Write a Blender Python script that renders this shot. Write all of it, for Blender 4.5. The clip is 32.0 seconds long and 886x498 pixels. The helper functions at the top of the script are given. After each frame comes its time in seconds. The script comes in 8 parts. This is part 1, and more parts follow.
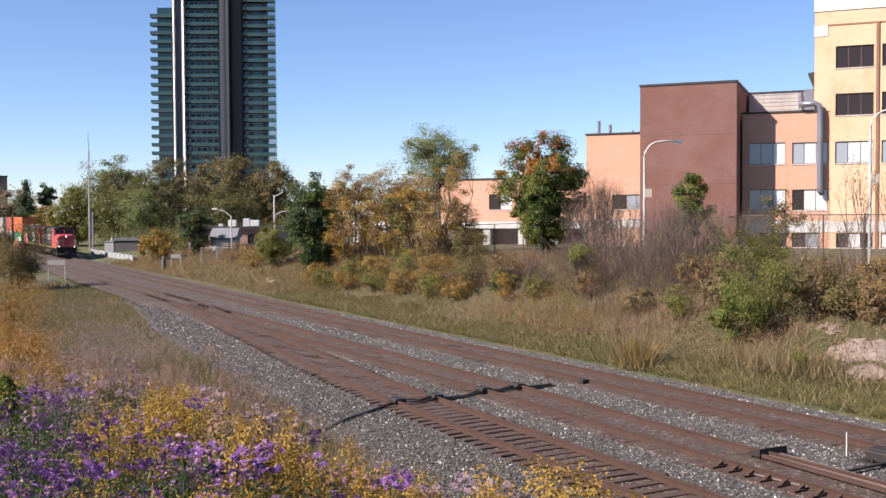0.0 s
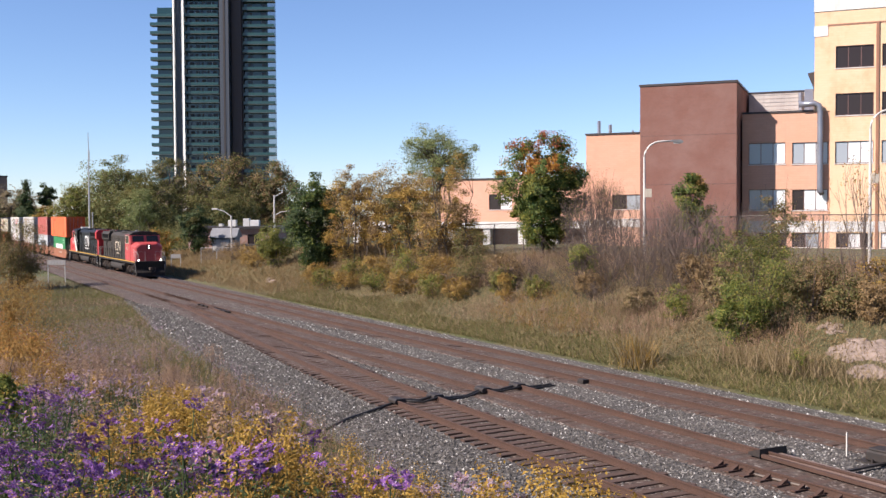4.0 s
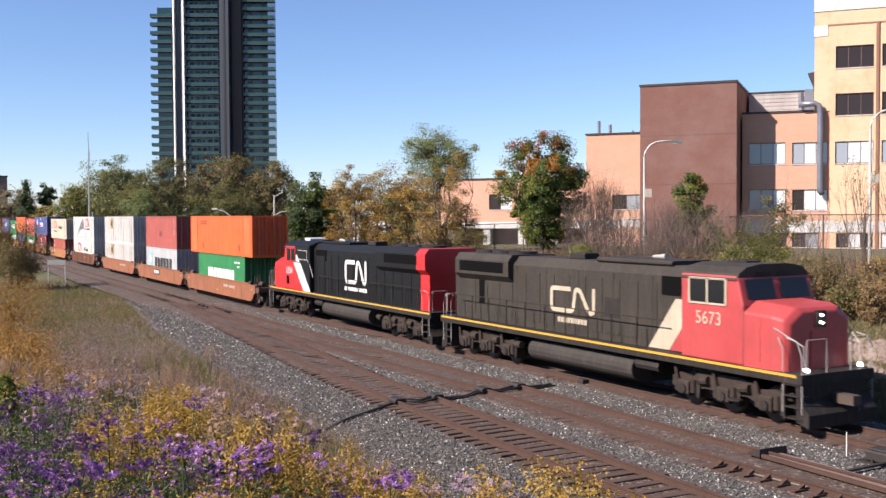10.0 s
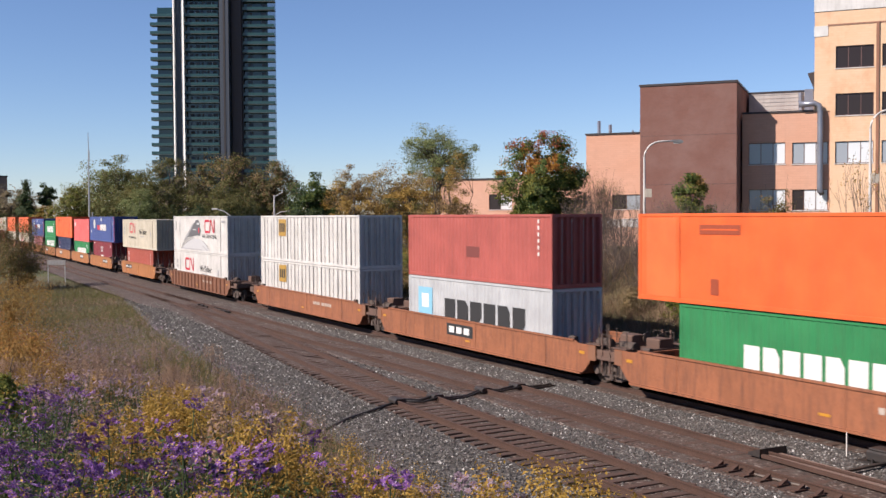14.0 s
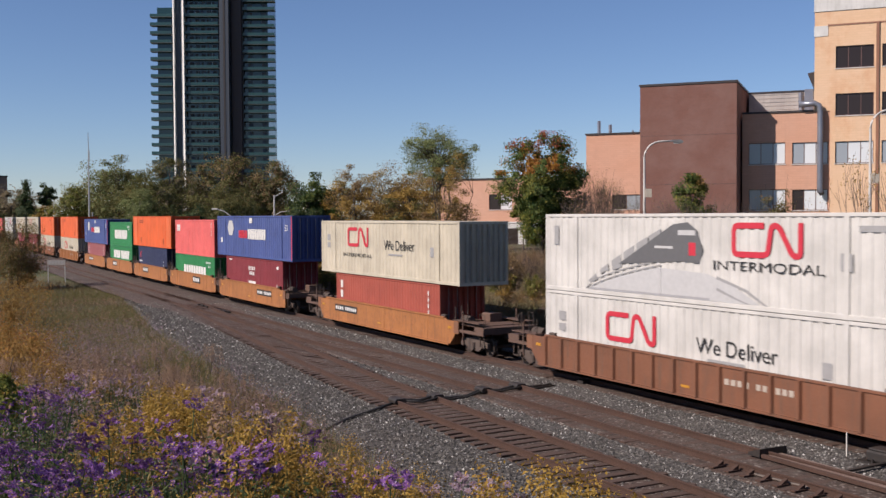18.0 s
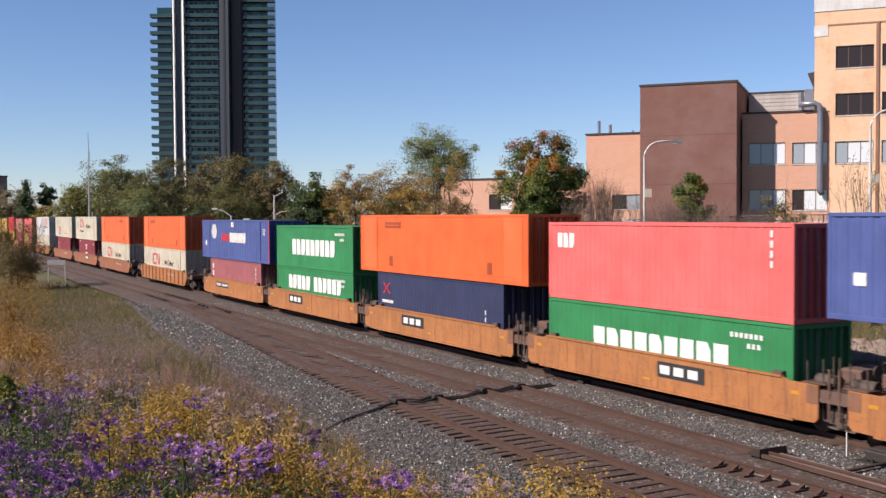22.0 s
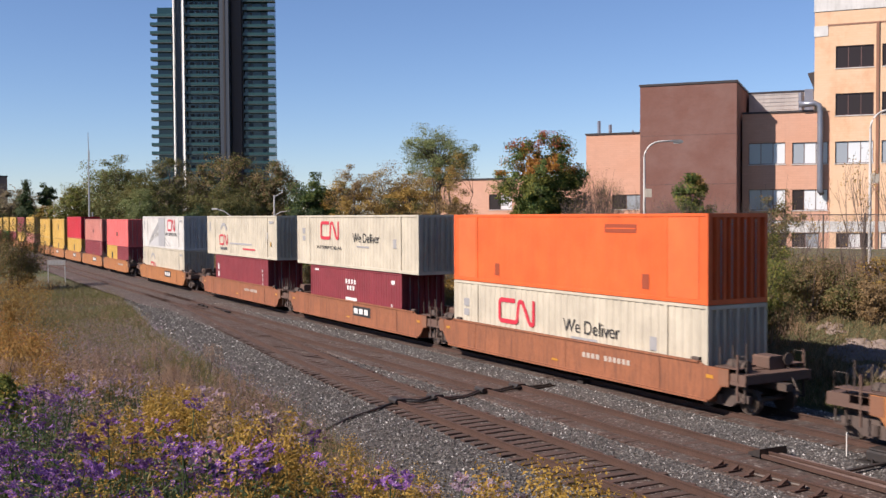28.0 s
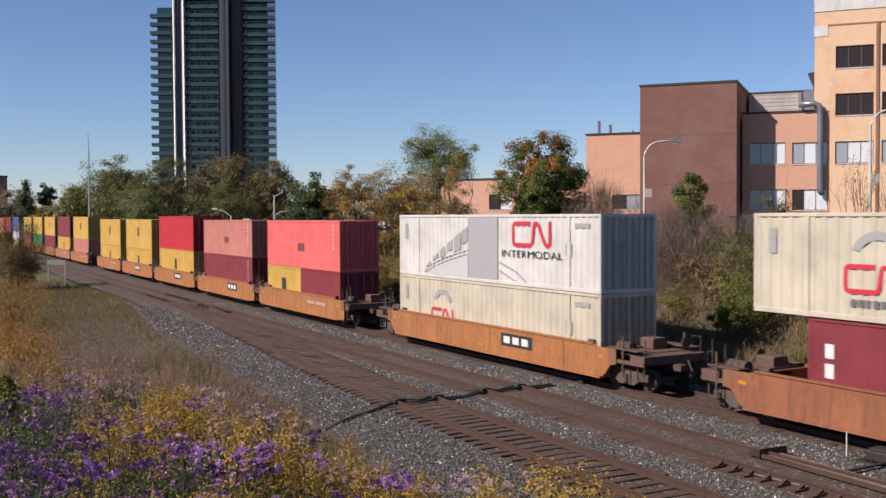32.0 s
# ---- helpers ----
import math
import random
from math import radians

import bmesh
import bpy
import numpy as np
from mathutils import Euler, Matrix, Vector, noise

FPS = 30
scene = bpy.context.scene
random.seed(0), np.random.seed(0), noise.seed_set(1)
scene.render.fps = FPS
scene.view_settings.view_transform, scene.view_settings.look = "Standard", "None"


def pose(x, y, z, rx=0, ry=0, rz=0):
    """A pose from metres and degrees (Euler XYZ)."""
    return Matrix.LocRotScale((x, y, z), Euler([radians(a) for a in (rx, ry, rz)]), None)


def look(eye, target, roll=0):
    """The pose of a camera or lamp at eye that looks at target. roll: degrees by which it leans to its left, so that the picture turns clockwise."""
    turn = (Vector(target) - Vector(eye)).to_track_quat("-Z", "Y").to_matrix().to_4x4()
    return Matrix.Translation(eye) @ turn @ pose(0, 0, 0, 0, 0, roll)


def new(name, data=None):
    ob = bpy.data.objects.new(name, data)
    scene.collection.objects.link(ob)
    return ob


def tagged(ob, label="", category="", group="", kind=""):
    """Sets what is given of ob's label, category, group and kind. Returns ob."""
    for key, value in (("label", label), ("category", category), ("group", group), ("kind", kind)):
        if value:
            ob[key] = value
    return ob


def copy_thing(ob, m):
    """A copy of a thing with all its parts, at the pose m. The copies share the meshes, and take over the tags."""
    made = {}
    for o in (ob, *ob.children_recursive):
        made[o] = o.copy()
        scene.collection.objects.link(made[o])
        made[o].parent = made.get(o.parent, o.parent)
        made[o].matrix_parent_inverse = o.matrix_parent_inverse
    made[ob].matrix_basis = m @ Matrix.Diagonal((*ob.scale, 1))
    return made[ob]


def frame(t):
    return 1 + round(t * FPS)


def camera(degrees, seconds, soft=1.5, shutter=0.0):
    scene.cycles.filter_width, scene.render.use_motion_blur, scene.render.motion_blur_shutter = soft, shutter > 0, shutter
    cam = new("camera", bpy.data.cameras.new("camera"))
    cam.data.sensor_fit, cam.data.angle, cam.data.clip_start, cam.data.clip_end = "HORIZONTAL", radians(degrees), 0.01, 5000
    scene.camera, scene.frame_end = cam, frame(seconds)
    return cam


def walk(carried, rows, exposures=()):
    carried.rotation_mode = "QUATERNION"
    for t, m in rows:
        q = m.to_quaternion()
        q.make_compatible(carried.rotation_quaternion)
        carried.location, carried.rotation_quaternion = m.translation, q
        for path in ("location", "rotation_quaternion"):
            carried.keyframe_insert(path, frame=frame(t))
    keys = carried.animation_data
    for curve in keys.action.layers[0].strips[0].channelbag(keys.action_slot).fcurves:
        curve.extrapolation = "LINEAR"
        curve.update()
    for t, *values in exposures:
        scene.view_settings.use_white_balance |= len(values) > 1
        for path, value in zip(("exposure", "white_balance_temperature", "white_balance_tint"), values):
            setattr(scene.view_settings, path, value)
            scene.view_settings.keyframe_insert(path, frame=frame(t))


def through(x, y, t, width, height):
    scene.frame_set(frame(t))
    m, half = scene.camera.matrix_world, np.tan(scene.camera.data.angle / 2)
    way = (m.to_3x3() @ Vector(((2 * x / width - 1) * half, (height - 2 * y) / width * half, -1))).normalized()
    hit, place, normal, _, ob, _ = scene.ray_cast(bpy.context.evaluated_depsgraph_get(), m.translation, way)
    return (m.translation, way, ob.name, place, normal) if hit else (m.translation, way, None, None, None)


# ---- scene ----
# World: x runs along the railway (the train travels towards +x), z = 0 at the rail tops, metres.
cam = camera(46.386, 32.0, soft=1.45, shutter=0.2)
YAW, PITCH, ROLL = radians(28.973), radians(1.903), -0.331
EYE = Vector((0.0, 0.0, 6.19))
AHEAD = Vector((-math.cos(YAW) * math.cos(PITCH), math.sin(YAW) * math.cos(PITCH), -math.sin(PITCH)))
CAMERA_POSE = look(EYE, EYE + AHEAD * 50, ROLL)
walk(cam, [(0.0, CAMERA_POSE), (32.0, CAMERA_POSE)],
     exposures=[(t, e + 1.16, 6500, 20) for t, e in ((0.0, 0.02), (10.0, 0.0), (11.7, 0.02), (13.0, -0.3), (14.0, -0.36), (16.8, -0.85), (19.0, -0.56), (22.0, -0.4), (27.0, -0.34), (32.0, -0.6))])

# ---- light: a clear autumn noon, the sun behind the camera ----
SUN_TO = Vector((-0.06, -0.77, 0.60)).normalized()
world = bpy.data.worlds.new("sky")
world.use_nodes = True
scene.world = world
wn, wl = world.node_tree.nodes, world.node_tree.links
sky = wn.new("ShaderNodeTexSky")
sky.sky_type = "NISHITA"
sky.sun_disc = False
sky.sun_elevation = math.asin(SUN_TO.z)
sky.sun_rotation = math.atan2(SUN_TO.x, SUN_TO.y)
sky.altitude, sky.air_density, sky.dust_density, sky.ozone_density = 300, 0.9, 0.0, 6.0
wl.new(sky.outputs[0], wn["Background"].inputs[0])
wn["Background"].inputs[1].default_value = 0.07
sun = new("sun", bpy.data.lights.new("sun", "SUN"))
sun.data.energy, sun.data.angle, sun.data.color = 4.9, radians(0.53), (1.0, 0.92, 0.79)
sun.matrix_world = look(SUN_TO * 200, (0, 0, 0))


# ---- geometry helpers ----
class Geo:
    """Collects vertices and faces for one mesh."""

    def __init__(self):
        self.v, self.f = [], []

    def add(self, verts, faces):
        n = len(self.v)
        self.v += [tuple(p) for p in verts]
        self.f += [tuple(i + n for i in face) for face in faces]
        return self

    def box(self, x0, x1, y0, y1, z0, z1, c=0.0):
        """A box; c chamfers the edges that run along its longest side."""
        if c <= 0:
            v = [(x, y, z) for x in (x0, x1) for y in (y0, y1) for z in (z0, z1)]
            return self.add(v, [(0, 1, 3, 2), (4, 6, 7, 5), (0, 4, 5, 1), (2, 3, 7, 6), (0, 2, 6, 4), (1, 5, 7, 3)])
        size = (x1 - x0, y1 - y0, z1 - z0)
        k = size.index(max(size))
        if k == 0:
            p = [(y0 + c, z0), (y1 - c, z0), (y1, z0 + c), (y1, z1 - c), (y1 - c, z1), (y0 + c, z1), (y0, z1 - c), (y0, z0 + c)]
            return self.prism(p, "x", x0, x1)
        if k == 1:
            p = [(x0 + c, z0), (x1 - c, z0), (x1, z0 + c), (x1, z1 - c), (x1 - c, z1), (x0 + c, z1), (x0, z1 - c), (x0, z0 + c)]
            return self.prism(p, "y", y0, y1)
        p = [(x0 + c, y0), (x1 - c, y0), (x1, y0 + c), (x1, y1 - c), (x1 - c, y1), (x0 + c, y1), (x0, y1 - c), (x0, y0 + c)]
        return self.prism(p, "z", z0, z1)

    def prism(self, pts, axis, a, b):
        """A polygon swept along an axis; pts are the other two coordinates in the order x, y, z."""
        def at(p, s):
            return {"x": (s, p[0], p[1]), "y": (p[0], s, p[1]), "z": (p[0], p[1], s)}[axis]
        n = len(pts)
        v = [at(p, a) for p in pts] + [at(p, b) for p in pts]
        f = [tuple(range(n - 1, -1, -1)), tuple(range(n, 2 * n))]
        f += [(i, (i + 1) % n, n + (i + 1) % n, n + i) for i in range(n)]
        return self.add(v, f)

    def tube(self, path, radii, seg=6, cap=True):
        path = [Vector(p) for p in path]
        rings = []
        for i, p in enumerate(path):
            d = (path[min(i + 1, len(path) - 1)] - path[max(i - 1, 0)]).normalized()
            side = d.cross(Vector((0, 0, 1)) if abs(d.z) < 0.9 else Vector((1, 0, 0))).normalized()
            up = side.cross(d)
            r = radii[i] if isinstance(radii, (list, tuple)) else radii
            rings.append([p + side * (r * math.cos(2 * math.pi * k / seg)) + up * (r * math.sin(2 * math.pi * k / seg)) for k in range(seg)])
        v = [q for ring in rings for q in ring]
        f = [(i * seg + k, i * seg + (k + 1) % seg, (i + 1) * seg + (k + 1) % seg, (i + 1) * seg + k) for i in range(len(path) - 1) for k in range(seg)]
        if cap:
            f += [tuple(range(seg - 1, -1, -1)), tuple((len(path) - 1) * seg + k for k in range(seg))]
        return self.add(v, f)

    def quad(self, a, b, c, d):
        return self.add([a, b, c, d], [(0, 1, 2, 3)])

    def mesh(self, name, material, smooth=False, weld=False):
        me = bpy.data.meshes.new(name)
        me.from_pydata(self.v, [], self.f)
        bm = bmesh.new()
        bm.from_mesh(me)
        if weld:
            bmesh.ops.remove_doubles(bm, verts=bm.verts, dist=0.0005)
        bmesh.ops.recalc_face_normals(bm, faces=bm.faces)
        bm.to_mesh(me)
        bm.free()
        if smooth:
            me.polygons.foreach_set("use_smooth", [True] * len(me.polygons))
        me.materials.append(material)
        return me


def raw_mesh(name, co, quads, material, smooth=False):
    """A mesh from arrays of points and of four-sided faces."""
    me = bpy.data.meshes.new(name)
    co, quads = np.asarray(co, np.float32), np.asarray(quads, np.int32)
    me.vertices.add(len(co))
    me.vertices.foreach_set("co", co.ravel())
    me.loops.add(quads.size)
    me.loops.foreach_set("vertex_index", quads.ravel())
    me.polygons.add(len(quads))
    me.polygons.foreach_set("loop_start", np.arange(0, quads.size, quads.shape[1], dtype=np.int32))
    me.polygons.foreach_set("use_smooth", np.full(len(quads), smooth))
    me.update(calc_edges=True)
    me.materials.append(material)
    return me


def part(name, geo, material, parent, label="", smooth=False):
    """One mesh object under a thing or under a part."""
    ob = new(name, geo if isinstance(geo, bpy.types.Mesh) else geo.mesh(name, material, smooth))
    ob.parent = parent
    return tagged(ob, label=label)


def soften(ob, width, segments=2):
    m = ob.modifiers.new("bevel", "BEVEL")
    m.width, m.segments, m.limit_method = width, segments, "ANGLE"
    return ob


def thing(name, label, category, group="", m=None):
    ob = new(name)
    ob.empty_display_size = 0.3
    if m is not None:
        ob.matrix_basis = m
    return tagged(ob, label, category, group)


def setting(name, geo, material, label="", smooth=False):
    ob = new(name, geo if isinstance(geo, bpy.types.Mesh) else geo.mesh(name, material, smooth))
    return tagged(ob, label, kind="structure")


def text_mesh(words, height, material, depth=0.004):
    """Words in the built-in font as a mesh, centred, in the x-y plane."""
    cu = bpy.data.curves.new("words", "FONT")
    cu.body, cu.size, cu.align_x, cu.align_y, cu.extrude = words, height / 0.73, "CENTER", "CENTER", depth
    ob = bpy.data.objects.new("words", cu)
    scene.collection.objects.link(ob)
    me = bpy.data.meshes.new_from_object(ob.evaluated_get(bpy.context.evaluated_depsgraph_get()))
    bpy.data.objects.remove(ob)
    me.materials.clear()
    me.materials.append(material)
    return me


# ---- materials ----
def material(name):
    m = bpy.data.materials.new(name)
    m.use_nodes = True
    nt = m.node_tree
    return m, nt, nt.nodes["Principled BSDF"]


def noise_tex(nt, scale, detail=4.0, rough=0.6, stretch=None, space="Object"):
    tc = nt.nodes.new("ShaderNodeTexCoord")
    out = tc.outputs[space]
    if stretch:
        mp = nt.nodes.new("ShaderNodeMapping")
        mp.inputs["Scale"].default_value = stretch
        nt.links.new(out, mp.inputs[0])
        out = mp.outputs[0]
    n = nt.nodes.new("ShaderNodeTexNoise")
    n.inputs["Scale"].default_value, n.inputs["Detail"].default_value, n.inputs["Roughness"].default_value = scale, detail, rough
    nt.links.new(out, n.inputs["Vector"])
    return n


def ramp(nt, source, stops):
    r = nt.nodes.new("ShaderNodeValToRGB")
    while len(r.color_ramp.elements) < len(stops):
        r.color_ramp.elements.new(0.5)
    for e, (p, c) in zip(r.color_ramp.elements, stops):
        e.position, e.color = p, (*c, 1) if len(c) == 3 else c
    nt.links.new(source, r.inputs[0])
    return r


def mix(nt, a, b, factor, kind="MIX"):
    m = nt.nodes.new("ShaderNodeMix")
    m.data_type, m.blend_type = "RGBA", kind
    for sock, value in ((m.inputs[6], a), (m.inputs[7], b), (m.inputs[0], factor)):
        if isinstance(value, bpy.types.NodeSocket):
            nt.links.new(value, sock)
        else:
            sock.default_value = (*value, 1) if isinstance(value, tuple) else value
    return m.outputs[2]


def bump(nt, bsdf, height, strength, distance):
    b = nt.nodes.new("ShaderNodeBump")
    b.inputs["Strength"].default_value, b.inputs["Distance"].default_value = strength, distance
    nt.links.new(height, b.inputs["Height"])
    nt.links.new(b.outputs[0], bsdf.inputs["Normal"])


def tint(c, k):
    return tuple(min(1.0, max(0.0, x * k)) for x in c)


def weathered(name, color, rough=0.5, dirt=0.35, rust=0.0, metal=0.0, scale=1.0, dirt_color=(0.10, 0.075, 0.055), shine=0.5):
    """Paint or metal with faded patches, vertical streaks of dirt and some rust."""
    m, nt, b = material(name)
    color, dirt_color = tint(color, 0.7), tint(dirt_color, 0.7)
    big = noise_tex(nt, 0.7 * scale, 5, 0.6)
    streak = noise_tex(nt, 1.6 * scale, 6, 0.65, stretch=(3.0, 3.0, 0.35))
    fine = noise_tex(nt, 14 * scale, 4, 0.6)
    base = mix(nt, tint(color, 0.86), tint(color, 1.1), ramp(nt, big.outputs[0], [(0.35, (0, 0, 0)), (0.65, (1, 1, 1))]).outputs[0])
    mask = ramp(nt, streak.outputs[0], [(0.48, (0, 0, 0)), (0.78, (dirt, dirt, dirt))])
    base = mix(nt, base, dirt_color, mask.outputs[0])
    if rust > 0:
        spots = ramp(nt, noise_tex(nt, 4.5 * scale, 8, 0.7).outputs[0], [(0.60 - 0.1 * rust, (0, 0, 0)), (0.70, (rust, rust, rust))])
        base = mix(nt, base, (0.16, 0.055, 0.025), spots.outputs[0])
    nt.links.new(base, b.inputs["Base Color"])
    rr = ramp(nt, fine.outputs[0], [(0.3, (rough * 0.8,) * 3), (0.7, (min(1, rough * 1.2),) * 3)])
    nt.links.new(rr.outputs[0], b.inputs["Roughness"])
    b.inputs["Metallic"].default_value = metal
    b.inputs["Specular IOR Level"].default_value = shine
    bump(nt, b, fine.outputs[0], 0.15, 0.01)
    return m


def plain(name, color, rough=0.6, metal=0.0):
    m, nt, b = material(name)
    color = tint(color, 0.7)
    n = noise_tex(nt, 6, 4)
    nt.links.new(mix(nt, tint(color, 0.82), tint(color, 1.14), n.outputs[0]), b.inputs["Base Color"])
    b.inputs["Roughness"].default_value, b.inputs["Metallic"].default_value = rough, metal
    return m


def glow(name, color, strength):
    m, nt, b = material(name)
    b.inputs["Base Color"].default_value = (*color, 1)
    b.inputs["Emission Color"].default_value = (*color, 1)
    b.inputs["Emission Strength"].default_value = strength
    return m


def leafy(name, stops, rough=0.6, through=0.35):
    """Leaves, each with its own colour out of the stops; a little light comes through."""
    m, nt, b = material(name)
    g = nt.nodes.new("ShaderNodeNewGeometry")
    r = ramp(nt, g.outputs["Random Per Island"], [(p, tint(c, 1.08)) for p, c in stops])
    n = noise_tex(nt, 0.9, 3)
    col = mix(nt, (0.65, 0.65, 0.65), (1.0, 1.0, 1.0), n.outputs[0])
    col = mix(nt, r.outputs[0], col, 0.6, "MULTIPLY")
    nt.links.new(col, b.inputs["Base Color"])
    b.inputs["Roughness"].default_value = rough
    b.inputs["Specular IOR Level"].default_value = 0.25
    t = nt.nodes.new("ShaderNodeBsdfTranslucent")
    nt.links.new(col, t.inputs[0])
    mx = nt.nodes.new("ShaderNodeMixShader")
    mx.inputs[0].default_value = through
    nt.links.new(b.outputs[0], mx.inputs[1])
    nt.links.new(t.outputs[0], mx.inputs[2])
    nt.links.new(mx.outputs[0], nt.nodes["Material Output"].inputs[0])
    return m


def glassy(name, color=(0.02, 0.025, 0.03), rough=0.06):
    m, nt, b = material(name)
    b.inputs["Base Color"].default_value = (*color, 1)
    b.inputs["Roughness"].default_value = rough
    b.inputs["Specular IOR Level"].default_value = 0.7
    return m


def masonry(name, brick_a, brick_b, mortar, width=0.4, height=0.2, gap=0.012, rough=0.85, bumpy=0.3, stain=None):
    """Walls of small bricks; the pattern runs along the wall in metres."""
    m, nt, b = material(name)
    tc = nt.nodes.new("ShaderNodeTexCoord")
    sep = nt.nodes.new("ShaderNodeSeparateXYZ")
    nt.links.new(tc.outputs["Object"], sep.inputs[0])
    add = nt.nodes.new("ShaderNodeMath")
    nt.links.new(sep.outputs[0], add.inputs[0])
    nt.links.new(sep.outputs[1], add.inputs[1])
    comb = nt.nodes.new("ShaderNodeCombineXYZ")
    nt.links.new(add.outputs[0], comb.inputs[0])
    nt.links.new(sep.outputs[2], comb.inputs[1])
    br = nt.nodes.new("ShaderNodeTexBrick")
    nt.links.new(comb.outputs[0], br.inputs["Vector"])
    br.inputs["Scale"].default_value = 1.0
    br.inputs["Brick Width"].default_value, br.inputs["Row Height"].default_value, br.inputs["Mortar Size"].default_value = width, height, gap
    for k, c in (("Color1", brick_a), ("Color2", brick_b), ("Mortar", mortar)):
        br.inputs[k].default_value = (*tint(c, 0.78), 1)
    n = noise_tex(nt, 0.35, 5)
    s = noise_tex(nt, 0.9, 5, 0.65, stretch=(2, 2, 0.3))
    col = mix(nt, br.outputs[0], (0.62, 0.6, 0.58), ramp(nt, n.outputs[0], [(0.4, (0, 0, 0)), (0.75, (0.07, 0.07, 0.07))]).outputs[0])
    col = mix(nt, col, (0.12, 0.09, 0.07), ramp(nt, s.outputs[0], [(0.55, (0, 0, 0)), (0.85, (0.14, 0.14, 0.14))]).outputs[0])
    if stain:
        col = mix(nt, col, stain, ramp(nt, noise_tex(nt, 0.45, 6, 0.7, stretch=(1, 1, 0.6)).outputs[0], [(0.5, (0, 0, 0)), (0.72, (0.5, 0.5, 0.5))]).outputs[0])
    nt.links.new(col, b.inputs["Base Color"])
    b.inputs["Roughness"].default_value = rough
    bump(nt, b, br.outputs[1], -bumpy, 0.01)
    return m
# ---- the lie of the land ----
TRACK_Y = 24.21      # centre of the main track
GAUGE = 0.755        # half the gauge, to the rail's centre


def bend(x):
    """How far the railway swings away from a straight line towards the far left."""
    v = -x - 75
    return 0.00925 * (v + math.sqrt(v * v + 400)) if x > -1200 else 20.0


def bend_slope(x):
    v = -x - 75
    return -0.00925 * (1 + v / math.sqrt(v * v + 400))


def near_edge(x):
    """The edge of the ballast towards the camera."""
    return float(np.interp(x, (-112, -96, -78, -59, -37, -22.4, 12), (20.9, 19.0, 16.7, 14.2, 12.6, 11.36, 7.0)))


def far_edge(x):
    return 27.5 + bend(x)


def smooth(t):
    t = max(0.0, min(1.0, t))
    return t * t * (3 - 2 * t)


def ground_z(x, y):
    """Height of the ground: ballast bed, grassy bank and plateau beyond, and the hill on which the camera stands."""
    wob = 0.10 * noise.noise((x * 0.25, y * 0.25, 0.3)) + 0.25 * noise.noise((x * 0.06, y * 0.06, 1.7))
    e, g = near_edge(x) - y, y - far_edge(x)
    if e > 0:
        rise = 4.95 * math.exp(-(max(0.0, -x) / 30) ** 1.5) * smooth(e / 8)
        if x > 0:
            rise = 4.95 * smooth(e / 8)
        return -0.42 + rise + wob * smooth(e / 3) * (1.0 if x < -8 else 0.3)
    if g > 0:
        top = 3.6 - 2.1 * smooth((-x - 80) / 60) - 1.2 * smooth((-x - 150) / 60)
        z = top * smooth(min(1.0, (g + 1.2) / 13.5)) if g < 12.3 else top
        return -0.42 + z + wob * smooth(g / 4) * (1 if y < 70 else 0)
    return -0.42


def grid_axis(stops):
    out = []
    for (a, step), (b, _) in zip(stops, stops[1:]):
        n = max(1, int(round((b - a) / step)))
        out += [a + (b - a) * i / n for i in range(n)]
    return out + [stops[-1][0]]


def mat_soil():
    m, nt, b = material("grassy_soil")
    n1, n2, n3 = noise_tex(nt, 0.18, 6), noise_tex(nt, 1.4, 6, 0.7), noise_tex(nt, 18, 4, 0.7)
    a = ramp(nt, n2.outputs[0], [(0.25, (0.055, 0.056, 0.021)), (0.5, (0.105, 0.09, 0.04)), (0.75, (0.165, 0.132, 0.07))])
    g = ramp(nt, n2.outputs[0], [(0.3, (0.045, 0.062, 0.018)), (0.7, (0.10, 0.112, 0.036))])
    col = mix(nt, a.outputs[0], g.outputs[0], ramp(nt, n1.outputs[0], [(0.42, (0, 0, 0)), (0.62, (1, 1, 1))]).outputs[0])
    nt.links.new(mix(nt, col, (0.022, 0.021, 0.011), ramp(nt, n3.outputs[0], [(0.45, (0, 0, 0)), (0.75, (0.450, 0.450, 0.450))]).outputs[0]), b.inputs["Base Color"])
    b.inputs["Roughness"].default_value = 0.95
    bump(nt, b, n3.outputs[0], 0.9, 0.12)
    return m


def mat_ballast():
    m, nt, b = material("crushed_stone")
    tc = nt.nodes.new("ShaderNodeTexCoord")
    vo = nt.nodes.new("ShaderNodeTexVoronoi")
    vo.inputs["Scale"].default_value = 15
    nt.links.new(tc.outputs["Object"], vo.inputs["Vector"])
    sep = nt.nodes.new("ShaderNodeSeparateColor")
    nt.links.new(vo.outputs["Color"], sep.inputs[0])
    col = ramp(nt, sep.outputs[0], [(0.0, (0.039, 0.036, 0.033)), (0.55, (0.077, 0.071, 0.065)), (0.85, (0.126, 0.118, 0.109)), (0.96, (0.225, 0.215, 0.2)), (1.0, (0.45, 0.44, 0.42))])
    n = noise_tex(nt, 0.5, 6)
    c2 = mix(nt, col.outputs[0], (0.085, 0.064, 0.053), ramp(nt, n.outputs[0], [(0.46, (0, 0, 0)), (0.72, (0.55, 0.55, 0.55))]).outputs[0])
    # shade in the gaps between stones, painted into the colour
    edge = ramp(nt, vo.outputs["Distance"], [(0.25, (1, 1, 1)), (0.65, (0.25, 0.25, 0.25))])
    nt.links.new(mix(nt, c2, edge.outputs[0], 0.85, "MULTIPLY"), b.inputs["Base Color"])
    b.inputs["Roughness"].default_value = 0.9
    bump(nt, b, vo.outputs["Distance"], -1.0, 0.06)
    return m


